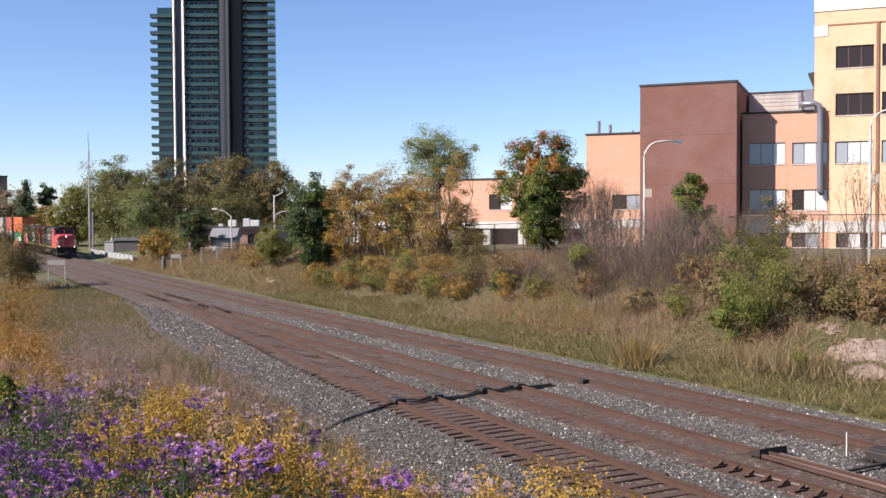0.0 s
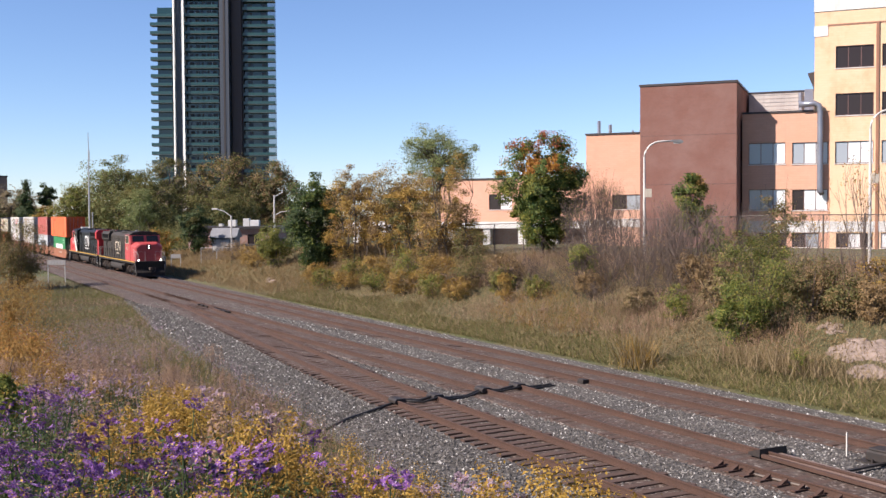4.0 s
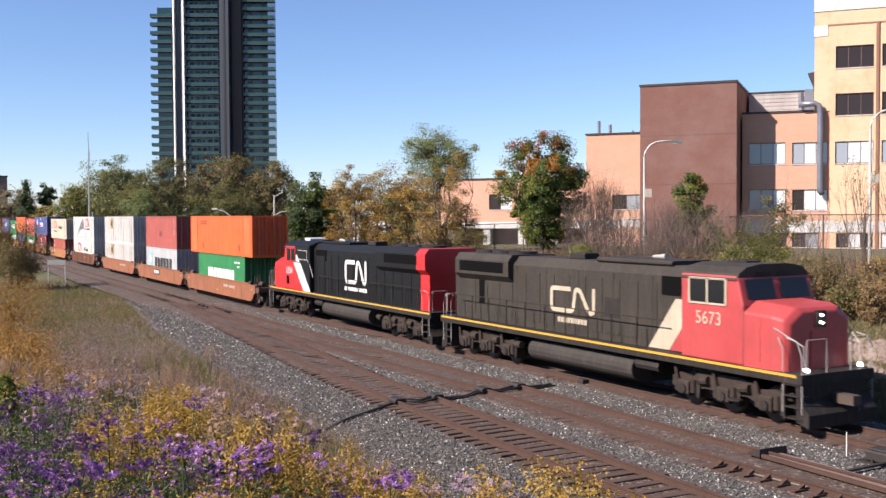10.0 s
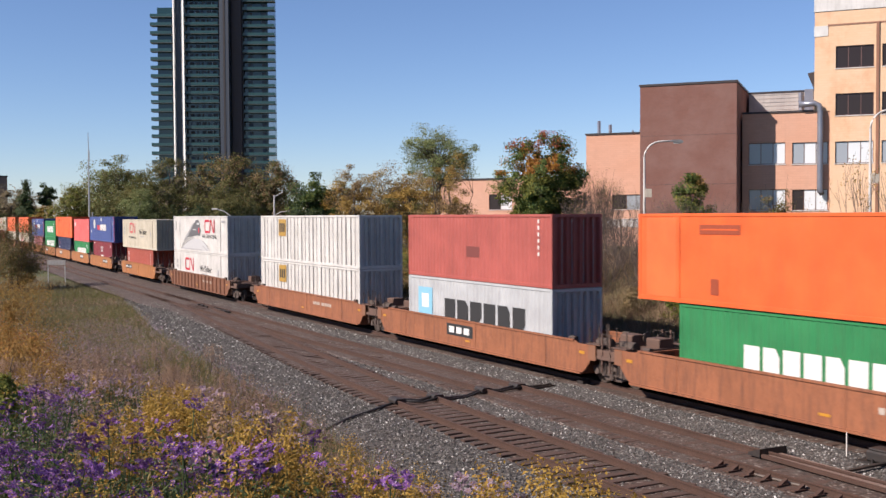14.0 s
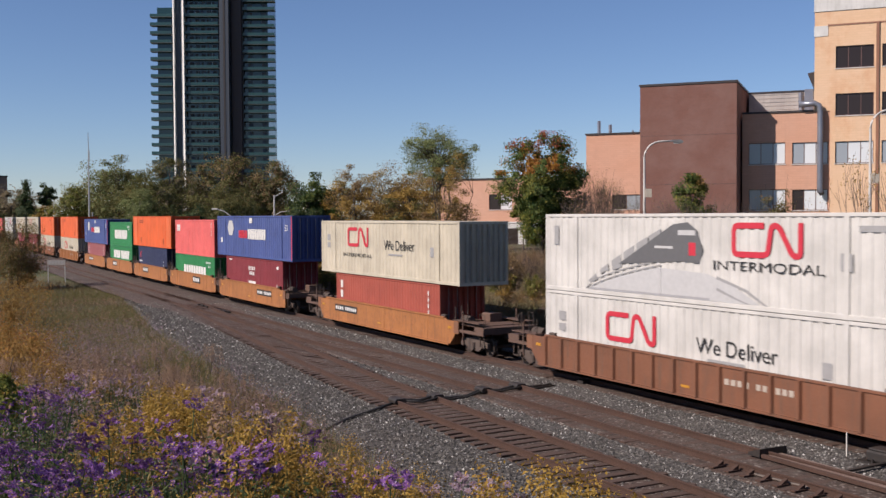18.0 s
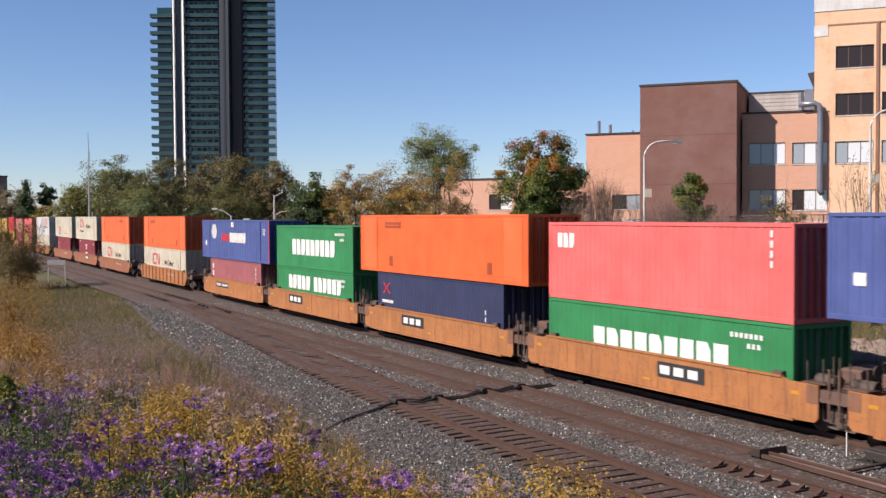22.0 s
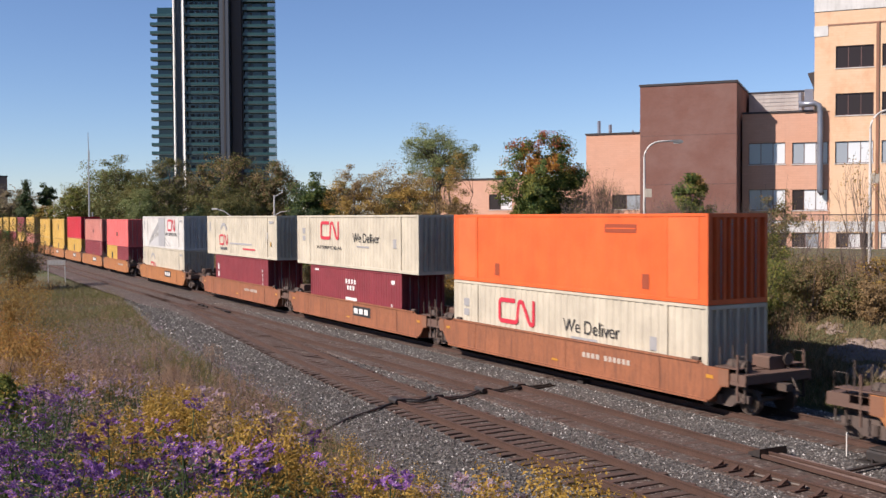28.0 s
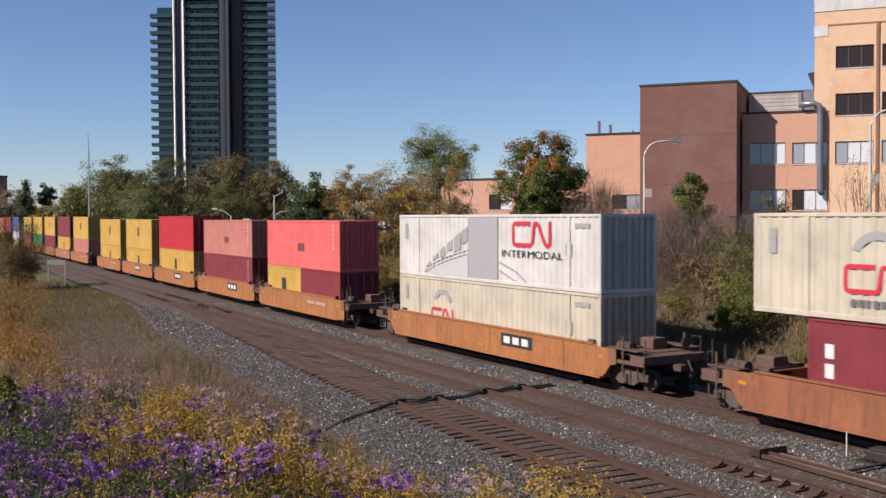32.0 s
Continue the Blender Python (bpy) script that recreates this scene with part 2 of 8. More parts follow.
def mat_stained_ballast():
    m, nt, b = material("rust_stained_stone")
    tc = nt.nodes.new("ShaderNodeTexCoord")
    vo = nt.nodes.new("ShaderNodeTexVoronoi")
    vo.inputs["Scale"].default_value = 15
    nt.links.new(tc.outputs["Object"], vo.inputs["Vector"])
    sep = nt.nodes.new("ShaderNodeSeparateColor")
    nt.links.new(vo.outputs["Color"], sep.inputs[0])
    col = ramp(nt, sep.outputs[0], [(0.0, (0.022, 0.013, 0.010)), (0.6, (0.052, 0.031, 0.022)), (0.9, (0.088, 0.062, 0.05)), (1.0, (0.19, 0.165, 0.145))])
    n = noise_tex(nt, 1.2, 6)
    c2 = mix(nt, col.outputs[0], (0.085, 0.074, 0.066), ramp(nt, n.outputs[0], [(0.5, (0, 0, 0)), (0.7, (0.5, 0.5, 0.5))]).outputs[0])
    nt.links.new(c2, b.inputs["Base Color"])
    b.inputs["Roughness"].default_value = 0.92
    bump(nt, b, vo.outputs["Distance"], -0.9, 0.05)
    return m


SOIL, BALLAST, STAINED = mat_soil(), mat_ballast(), mat_stained_ballast()

xs = grid_axis([(-4000, 700), (-600, 60), (-240, 8), (-100, 2.0), (-12, 0.8), (12, 3), (40, 40), (400, 800), (4000, 1)])
ys = grid_axis([(-3000, 700), (-200, 40), (-12, 1.0), (11.36, 0.8), (27.5, 0.8), (46, 3), (70, 40), (500, 600), (4500, 1)])


def sheet_y(x, y):
    """Bends the sheet's rows so that they run along the edges of the ballast."""
    near = near_edge(x) - 11.36
    far = bend(max(x, -500))
    if y < 18:
        return y + near * smooth((y + 40) / 40)
    return y + near * (1 - smooth((y - 18) / 7)) + far * smooth((y - 18) / 7)


co = []
for x in xs:
    for y0 in ys:
        y = sheet_y(x, y0)
        z = ground_z(x, y) if abs(x) < 500 and -100 < y < 200 else (-0.42 if y < 40 else 1.2)
        # under the ballast the soil lies lower
        inside = min(y - near_edge(x), far_edge(x) - y)
        co.append((x, y, z - 0.3 * smooth(inside / 1.2)))
ny = len(ys)
quads = [(i * ny + j, (i + 1) * ny + j, (i + 1) * ny + j + 1, i * ny + j + 1) for i in range(len(xs) - 1) for j in range(ny - 1)]
setting("ground", raw_mesh("ground", co, quads, SOIL, True), None, "dry autumn grass and soil on banks beside a railway")

# ballast bed, with the shoulders falling to the soil on both sides
bx = grid_axis([(-900, 30), (-250, 6), (-100, 2), (12, 6), (60, 60), (600, 1)])
rows = []
for x in bx:
    a, b_ = near_edge(x), far_edge(x)
    prof = [(a - 0.7, -0.62), (a, -0.40), (a + 1.6, -0.26), (a + 3.0, -0.225)]
    for k in range(1, 12):
        prof.append((a + 3.0 + (b_ - 2.0 - a - 3.0) * k / 12, -0.225 + 0.02 * noise.noise((x * 0.4, k * 0.7, 0))))
    prof += [(b_ - 2.0, -0.225), (b_ - 0.9, -0.26), (b_, -0.40), (b_ + 0.6, -0.62)]
    rows.append([(x, y, z) for y, z in prof])
w = len(rows[0])
co = [p for r in rows for p in r]
quads = [(i * w + j, (i + 1) * w + j, (i + 1) * w + j + 1, i * w + j + 1) for i in range(len(rows) - 1) for j in range(w - 1)]
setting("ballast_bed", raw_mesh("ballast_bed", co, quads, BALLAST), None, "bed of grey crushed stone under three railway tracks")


# ---- tracks ----
RAIL_BROWN = weathered("rail_rust", (0.08, 0.041, 0.028), 0.85, 0.5, 0.2, 0.1, 2, (0.05, 0.031, 0.024))
RAIL_SHINE = plain("worn_rail_head", (0.10, 0.066, 0.052), 0.55, 0.3)
TIE_WOOD = weathered("creosoted_tie", (0.088, 0.05, 0.036), 0.9, 0.5, 0.0, 0, 3, (0.045, 0.031, 0.025))


def main_line(x):
    return TRACK_Y + bend(x)


def middle_line(x):
    """The middle track keeps about four metres from the main track."""
    return 19.74 - 0.25 * smooth((x + 32) / 14) + bend(x)


def near_line(x):
    """The nearest track leaves the middle track by a turnout far to the left."""
    v = -x - 35
    y = 15.45 - 0.03 * (x + 17) + 0.036 * (v + math.sqrt(v * v + 60))
    return min(y, middle_line(x))


def rail_geo(line, side, x0, x1, head):
    """A rail of I section swept along a line; head: only the thin worn top."""
    prof = [(-0.07, -0.185), (0.07, -0.185), (0.07, -0.165), (0.012, -0.15), (0.012, -0.05), (0.036, -0.04), (0.036, -0.004), (0.028, 0.0),
            (-0.028, 0.0), (-0.036, -0.004), (-0.036, -0.04), (-0.012, -0.05), (-0.012, -0.15), (-0.07, -0.165)]
    if head:
        prof = [(-0.030, 0.0), (0.030, 0.0), (0.026, 0.004), (-0.026, 0.004)]
    g, n = Geo(), len(prof)
    stops = grid_axis([(x0, 12), (max(x0, -160), 4), (x1, 1)]) if x0 < -160 else grid_axis([(x0, 4), (x1, 1)])
    v = [(x, line(x) + side * GAUGE + p, z) for x in stops for p, z in prof]
    f = [(i * n + k, i * n + (k + 1) % n, (i + 1) * n + (k + 1) % n, (i + 1) * n + k) for i in range(len(stops) - 1) for k in range(n)]
    f += [tuple(range(n)), tuple((len(stops) - 1) * n + k for k in range(n - 1, -1, -1))]
    return g.add(v, f)


def track(name, line, x0, x1, shine, label, low=0.0):
    ob = setting(name, stained_strip(line, x0, x1, low), STAINED, label)
    for side in (-1, 1):
        r = part("rail", rail_geo(line, side, x0, x1, False), RAIL_BROWN, ob)
        if shine:
            part("rail_head", rail_geo(line, side, x0, x1, True), RAIL_SHINE, r, "worn bright running surface")
    return ob


def stained_strip(line, x0, x1, low):
    """Rusty brown stone between and just outside the rails."""
    g = Geo()
    stops = grid_axis([(x0, 10), (max(x0, -120) + 0.001, 1.5), (x1, 1)])
    e = 1.22 if low else 1.5
    prof = [(-e, -0.26), (-e + 0.24, -0.19 - low), (-0.4, -0.18 - low), (0, -0.186 - low), (0.4, -0.18 - low), (e - 0.24, -0.19 - low), (e, -0.26)]
    n = len(prof)
    v = [(x, line(x) + p * (1 + 0.75 * smooth((-x - 48) / 28)) + 0.16 * noise.noise((x * 0.8, p, 4)) * (abs(p) > 0.9), z + low * smooth((-x - 24) / 10) + (0.018 + 0.03 * smooth((-x - 20) / 15)) * noise.noise((x * 1.3, p * 2, 9))) for x in stops for p, z in prof]
    f = [(i * n + k, (i + 1) * n + k, (i + 1) * n + k + 1, i * n + k + 1) for i in range(len(stops) - 1) for k in range(n - 1)]
    return g.add(v, f)


main_track = track("main_track", main_line, -900, 600, True, "rusty main railway track on wooden ties in grey stone")
middle_track = track("middle_track", middle_line, -900, 600, False, "rusty brown middle track with rust-stained stones")
near_track = track("near_track", near_line, -84, 200, False, "rusty siding with open wooden ties in grey stone", 0.03)
# ---- the train: speed and place along the line ----
def travelled(t):
    u = (t - 16) / 16
    s = 160 * (1.43794617 * u + 0.0011647841 * u ** 2 - 0.0210557936 * u ** 3 + 0.0173756711 * u ** 4)
    return s - (0.068 * (9.2 - t) ** 2 if t < 9.2 else 0.0)


def rail_pose(q, t, z=0.0):
    """Pose of a vehicle whose centre is q metres along the train (counted at 16 s), at t seconds."""
    x = q + travelled(t)
    return pose(x, TRACK_Y + bend(x), z, 0, 0, math.degrees(math.atan(bend_slope(x))))


ROLLING = []         # every vehicle and container with its place in the train and its height


def rolls(ob, q, z=0.0, turned=False):
    ROLLING.append((ob, q, z, turned))
    ob.matrix_basis = rail_pose(q, 0.0, z) @ pose(0, 0, 0, 0, 0, 180 if turned else 0)
    return ob


STEEL_DARK = weathered("grimy_steel", (0.09, 0.065, 0.052), 0.75, 0.5, 0.35, 0.1, 2)
WHEEL_STEEL = weathered("wheel_steel", (0.11, 0.085, 0.07), 0.55, 0.5, 0.4, 0.5, 3)
CAR_ORANGE = weathered("well_car_orange", (0.42, 0.165, 0.05), 0.7, 0.85, 0.75, 0, 1.3, (0.14, 0.06, 0.035))
CAR_BROWN = weathered("well_car_brown", (0.32, 0.115, 0.05), 0.7, 0.95, 0.75, 0, 1.3, (0.10, 0.045, 0.03))
CAR_OXIDE = weathered("well_car_oxide", (0.22, 0.088, 0.045), 0.65, 0.7, 0.4, 0, 1.2)
TRUCK_DUST = weathered("dusty_cast_steel", (0.115, 0.084, 0.07), 0.85, 0.6, 0.3, 0, 2.5, (0.05, 0.038, 0.032))
END_GREY = weathered("dirty_brown_grey", (0.24, 0.105, 0.055), 0.75, 0.6, 0.2, 0, 1.5)
REFLECTOR = plain("orange_yellow_reflector", (0.58, 0.27, 0.03), 0.4)
DECK_BROWN = weathered("grimy_deck_brown", (0.14, 0.08, 0.058), 0.75, 0.5, 0.3, 0, 1.5)
FADED_MARK = plain("faded_white_marking", (0.50, 0.43, 0.36), 0.7)
WHITE_MARK = plain("white_marking", (0.8, 0.79, 0.76), 0.6)
BLACK_MARK = plain("black_marking", (0.03, 0.03, 0.03), 0.6)


CODES = {-97.8: 1.75, -159.5: -3.6, -76.8: -5.6}   # cars whose code stands on a dark plate, and where it begins
WHEELS = []          # every wheelset with its place on the truck and its radius


def wheelset(parent, x, r=0.46):
    """Two flanged wheels with four raised webs each, on an axle; built round its own centre so that it can turn."""
    g = Geo()
    for s in (-1, 1):
        g.tube([(0, s * 0.69, 0), (0, s * 0.81, 0)], r, 18)
        g.tube([(0, s * 0.68 - 0.015, 0), (0, s * 0.68 + 0.015, 0)], r + 0.028, 18)
        g.tube([(0, s * 0.81, 0), (0, s * 0.86, 0)], r * 0.35, 10)
        for k in range(4):
            c, d = math.cos(k * math.pi / 2), math.sin(k * math.pi / 2)
            g.tube([(c * r * 0.3, s * 0.815, d * r * 0.3), (c * r * 0.8, s * 0.815, d * r * 0.8)], 0.035, 4)
    g.tube([(0, -0.95, 0), (0, 0.95, 0)], 0.085, 8)
    w = part("wheelset", g, WHEEL_STEEL, parent, "worn steel wheels on an axle")
    w.matrix_basis = pose(x, 0, r)
    WHEELS.append((w, x, r))
    return w


def freight_truck(parent, x):
    """A two-axle truck: cast side frames, bolster, springs and wheels."""
    g = Geo().box(x - 0.2, x + 0.2, -1.05, 1.05, 0.42, 0.72)
    tr = part("truck", g, STEEL_DARK, parent, "grimy cast-steel freight truck")
    for s in (-1, 1):
        y0, y1 = sorted((s * 0.93, s * 1.08))
        prof = [(x - 1.15, 0.40), (x - 1.15, 0.62), (x - 0.95, 0.66), (x - 0.45, 0.78), (x + 0.45, 0.78), (x + 0.95, 0.66), (x + 1.15, 0.62), (x + 1.15, 0.40),
                (x + 0.72, 0.40), (x + 0.42, 0.20), (x - 0.42, 0.20), (x - 0.72, 0.40)]
        part("side_frame", Geo().prism(prof, "y", y0, y1), TRUCK_DUST, tr)
        part("spring", Geo().tube([(x, s * 1.10, 0.28), (x, s * 1.10, 0.56)], 0.13, 9), TRUCK_DUST, tr)
        for k in (-0.89, 0.89):
            part("axle_cap", Geo().tube([(x + k, s * 1.06, 0.46), (x + k, s * 1.15, 0.46)], 0.12, 9), TRUCK_DUST, tr)
    for k in (-0.89, 0.89):
        wheelset(tr, x + k, 0.42)
    return tr


def well_car(name_label, paint, well, ribs, truck_left, truck_right, q, total, plaque=None):
    """One well of a double-stack car. well: length of the well; total: length between the ends; ribs: outside posts."""
    car = thing("well_car", name_label, "railway car", "double-stack train")
    h, e = well / 2, total / 2
    g_ = min(h + 0.85, e)
    for s in (-1, 1):
        y0, y1 = sorted((s * 1.40, s * 1.46))
        s0, s1, s2 = (0.25, 0.55, 0.88) if well > 13 else (0.70, 0.78, 0.50)
        zb = 0.52 if well > 13 else 0.36
        zc = 0.86 if well > 13 else 0.42
        prof = [(-h, 0.34), (h, 0.34), (h + s0, zb), (h + s1, zc), (g_, s2), (g_, 1.42), (h - 0.2, 1.42), (h - 0.45, 1.50), (-h + 0.45, 1.50), (-h + 0.2, 1.42), (-g_, 1.42), (-g_, s2),
                (-h - s1, zc), (-h - s0, zb)]
        side = part("side", Geo().prism(prof, "y", y0, y1), paint, car)
        yo = s * 1.46
        lip = Geo().box(-h + 0.45, h - 0.45, *sorted((s * 1.36, s * 1.50)), 1.47, 1.53).box(-h, h, *sorted((s * 1.36, s * 1.52)), 0.30, 0.37)
        part("flange", lip, paint, side)
        if ribs:
            for k in range(ribs):
                x = -h + 0.5 + (well - 1.0) * k / (ribs - 1)
                part("post", Geo().prism([(x - 0.09, yo), (x - 0.05, yo + s * 0.10), (x + 0.05, yo + s * 0.10), (x + 0.09, yo)], "z", 0.37, 1.47), paint, side)
        else:
            for x in (-h * 0.72, h * 0.08, h * 0.72):
                part("seam", Geo().box(x - 0.03, x + 0.03, *sorted((yo, yo + s * 0.012)), 0.38, 1.46), paint, side)
        for k in (-1, 1):
            part("end_plate", Geo().box(*sorted((k * (g_ - 0.42), k * (g_ + 0.01))), *sorted((yo, yo + s * 0.01)), 0.89, 1.40), END_GREY, side, "dirty grey end plate")
            part("reflector", Geo().box(*sorted((k * (h - 0.12), k * (h + 0.2))), *sorted((yo, yo + s * 0.01)), 1.05, 1.16), REFLECTOR, side, "orange-yellow reflector")
            part("side_sill", Geo().box(*sorted((k * g_, k * e)), *sorted((s * 1.30, s * 1.42)), 0.96, 1.08), DECK_BROWN, side)
            part("top_walk", Geo().box(*sorted((k * (g_ - 0.6), k * (e - 0.3))), *sorted((s * 0.95, s * 1.44)), 1.44, 1.47), DECK_BROWN, side, "grimy walkway plate")
            part("step_post", Geo().box(*sorted((k * (g_ + 0.30), k * (g_ + 0.36))), *sorted((s * 1.38, s * 1.43)), 0.50, 1.9), DECK_BROWN, side)
        part("reflector", Geo().box(-0.2, 0.2, *sorted((yo, yo + s * 0.01)), 0.60, 0.68), REFLECTOR, side, "orange-yellow reflector")
        if plaque is None:
            marks, c0 = Geo(), CODES.get(q, 1.75)
            for k in range(4):
                marks.box(c0 + k * 0.27, c0 + k * 0.27 + 0.19, *sorted((yo + s * 0.002, yo + s * 0.012)), 0.95, 1.13)
            for k in range(6):
                marks.box(c0 + 1.3 + k * 0.25, c0 + 1.3 + k * 0.25 + 0.17, *sorted((yo + s * 0.002, yo + s * 0.012)), 0.95, 1.13)
            tagged(part("stencil_code", marks, WHITE_MARK if q in CODES else FADED_MARK, side, "faded white stencilled marks"), kind="stuff")
            if q in CODES:
                part("code_plate", Geo().box(c0 - 0.12, c0 + 2.86, *sorted((yo, yo + s * 0.006)), 0.85, 1.23), BLACK_MARK, side, "dark code plate")
        if plaque is not None:
            pq = part("plaque", Geo().box(*sorted((-s * plaque, -s * (plaque + 2.3))), *sorted((yo + s * 0.001, yo + s * 0.008)), 0.78, 1.30), BLACK_MARK, side, "black name plaque")
            letters = Geo()
            for k in range(3):
                a = plaque + 0.22 + 0.66 * k
                letters.box(*sorted((-s * a, -s * (a + 0.46))), *sorted((yo + s * 0.008, yo + s * 0.014)), 0.90, 1.18)
            part("blocks", letters, WHITE_MARK, side, "white block marks")
    part("floor", Geo().box(-h, h, -1.40, 1.40, 0.30, 0.36), paint, car)
    for s in (-1, 1):
        x0, x1 = sorted((s * h, s * (h + 0.10)))
        part("bulkhead", Geo().box(x0, x1, -1.40, 1.40, 0.36, 1.36), paint, car)
        deck = Geo().box(*sorted((s * h, s * (e - 0.35))), -0.55, 0.55, 0.92, 1.30).box(*sorted((s * (e - 0.75), s * e)), -1.40, 1.40, 1.02, 1.30)
        deck.box(*sorted((s * (h + 0.1), s * (e - 0.70))), -1.25, 1.25, 1.27, 1.33)
        part("end_deck", deck, DECK_BROWN, car, "grimy end platform")
        for k in range(3):
            part("stanchion", Geo().tube([(s * (h + 0.35 + 0.55 * k), -1.32, 1.44), (s * (h + 0.35 + 0.55 * k), -1.32, 2.05 + 0.1 * ((k * 7) % 3))], 0.022, 5), STEEL_DARK, car)
        part("cross_beam", Geo().box(*sorted((s * (h + 0.25), s * (h + 0.45))), -1.42, 1.42, 1.18, 1.40), DECK_BROWN, car)
        part("brake_pipe", Geo().tube([(s * (h + 0.1), -1.1, 0.9), (s * (e - 0.5), -1.1, 0.84), (s * (e - 0.1), -0.6, 0.7)], 0.04, 6), STEEL_DARK, car)
        for y in (-1.25, 1.25):
            part("handrail", Geo().tube([(s * (e - 0.12), y, 1.25), (s * (e - 0.12), y, 1.85), (s * (e - 0.55), y, 1.85), (s * (e - 0.55), y, 1.25)], 0.018, 5), STEEL_DARK, car)
            part("ladder", Geo().box(*sorted((s * (e - 0.55), s * (e - 0.15))), y - 0.02, y + 0.02, 0.42, 0.46).box(*sorted((s * (e - 0.55), s * (e - 0.50))), y - 0.02, y + 0.02, 0.42, 1.1).box(*sorted((s * (e - 0.20), s * (e - 0.15))), y - 0.02, y + 0.02, 0.42, 1.1), STEEL_DARK, car)
        part("brake_wheel", Geo().tube([(s * (e - 0.38), 0.78, 1.62), (s * (e - 0.34), 0.78, 1.62)], 0.2, 14).tube([(s * (e - 0.36), 0.78, 1.3), (s * (e - 0.36), 0.78, 1.62)], 0.03, 5), STEEL_DARK, car)
        part("valve_box", Geo().box(*sorted((s * (h + 0.3), s * (h + 1.0))), 0.1, 0.75, 1.30, 1.72, 0.05), DECK_BROWN, car)
        part("reservoir", Geo().tube([(s * (h + 0.35), -0.9, 1.48), (s * (h + 1.1), -0.9, 1.48)], 0.19, 10), STEEL_DARK, car)
        g = Geo().box(*sorted((s * (e - 0.5), s * (e + 0.42))), -0.15, 0.15, 0.78, 1.0).tube([(s * e, 0.55, 1.1), (s * (e + 0.3), 0.5, 0.7), (s * (e + 0.5), 0.2, 0.62)], 0.03, 5)
        part("coupler", g, STEEL_DARK, car)
        for y in (-1.18, 1.18):
            part("corner_guide", Geo().box(*sorted((s * (h - 0.9), s * (h - 0.55))), y * 1.08 - 0.1, y * 1.08 + 0.1, 1.36, 1.62, 0.04), STEEL_DARK, car)
    if truck_left:
        freight_truck(car, -(e - 0.0) if truck_left == "shared" else -(e - 1.35))
    if truck_right:
        freight_truck(car, e - 1.35)
    return rolls(car, q)


def corrugated(g, length, y, z0, z1, depth, pitch, outward):
    """A wall along x with trapezoid folds; outward: the sign of the outer side."""
    n = max(2, int(round(length / pitch)))
    p = length / n
    pts = []
    for k in range(n):
        a = -length / 2 + k * p
        pts += [(a, 0), (a + p * 0.28, 0), (a + p * 0.42, -depth), (a + p * 0.86, -depth)]
    pts.append((length / 2, 0))
    v = [(x, y + outward * d, z) for x, d in pts for z in (z0, z1)]
    f = [(2 * i, 2 * i + 2, 2 * i + 3, 2 * i + 1) for i in range(len(pts) - 1)]
    return g.add(v, f)


def corrugated_end(g, width, x, z0, z1, depth, pitch, outward):
    n = max(2, int(round(width / pitch)))
    p = width / n
    pts = []
    for k in range(n):
        a = -width / 2 + k * p
        pts += [(a, 0), (a + p * 0.28, 0), (a + p * 0.42, -depth), (a + p * 0.86, -depth)]
    pts.append((width / 2, 0))
    v = [(x + outward * d, yy, z) for yy, d in pts for z in (z0, z1)]
    f = [(2 * i, 2 * i + 2, 2 * i + 3, 2 * i + 1) for i in range(len(pts) - 1)]
    return g.add(v, f)


PAINTS = {
    "orange": (0.80, 0.14, 0.035), "rust": (0.44, 0.11, 0.09), "lightgrey": (0.50, 0.52, 0.53), "white": (0.66, 0.645, 0.61), "cream": (0.60, 0.545, 0.43),
    "green": (0.03, 0.24, 0.085), "navy": (0.035, 0.045, 0.105), "blue": (0.075, 0.11, 0.30), "maroon": (0.25, 0.042, 0.053), "pink": (0.80, 0.155, 0.145),
    "redbrown": (0.42, 0.10, 0.07), "yellow": (0.62, 0.38, 0.085), "red": (0.55, 0.03, 0.045), "dusty": (0.56, 0.21, 0.17), "palemaroon": (0.36, 0.12, 0.13)}
WORDS = {"orange": "bright orange", "rust": "faded rust-red", "lightgrey": "light grey", "white": "white", "cream": "off-white", "green": "green", "navy": "dark navy",
         "blue": "blue", "maroon": "maroon", "pink": "sun-faded pinkish red", "redbrown": "brick-red", "yellow": "mustard yellow", "red": "bright red", "dusty": "faded dusty pink",
         "palemaroon": "faded maroon"}
PAINT_MATS = {k: weathered("paint_" + k, c, 0.5, 0.05 if k == "white" else 0.16, 0.06 if k not in ("white", "orange") else 0.0, 0, 1.0, shine=0.3) for k, c in PAINTS.items()}
ROD_GREY = plain("galvanised_rod", (0.30, 0.29, 0.29), 0.5, 0.3)
LOGO_RED = plain("logo_red", (0.62, 0.035, 0.06), 0.5)
GREY_PRINT = plain("grey_print", (0.36, 0.36, 0.36), 0.6)
DARK_PRINT = plain("dark_grey_print", (0.14, 0.14, 0.145), 0.5)
BAND_PRINT = plain("mid_grey_print", (0.40, 0.40, 0.41), 0.5)
PALE_PRINT = plain("pale_grey_print", (0.56, 0.56, 0.56), 0.6)
JOINT_GREY = plain("joint_grey", (0.17, 0.16, 0.155), 0.6)
SKY_PRINT = plain("light_blue_print", (0.25, 0.55, 0.72), 0.5)
ORANGE_PRINT = plain("dark_orange_print", (0.33, 0.06, 0.02))
PALE_ORANGE = weathered("pale_orange_panel", (0.82, 0.16, 0.043), 0.42, 0.12)
DARK_RED = plain("dark_red_patch", (0.20, 0.05, 0.04), 0.6)
GOLD_PRINT = plain("ochre_print", (0.50, 0.30, 0.06), 0.5)


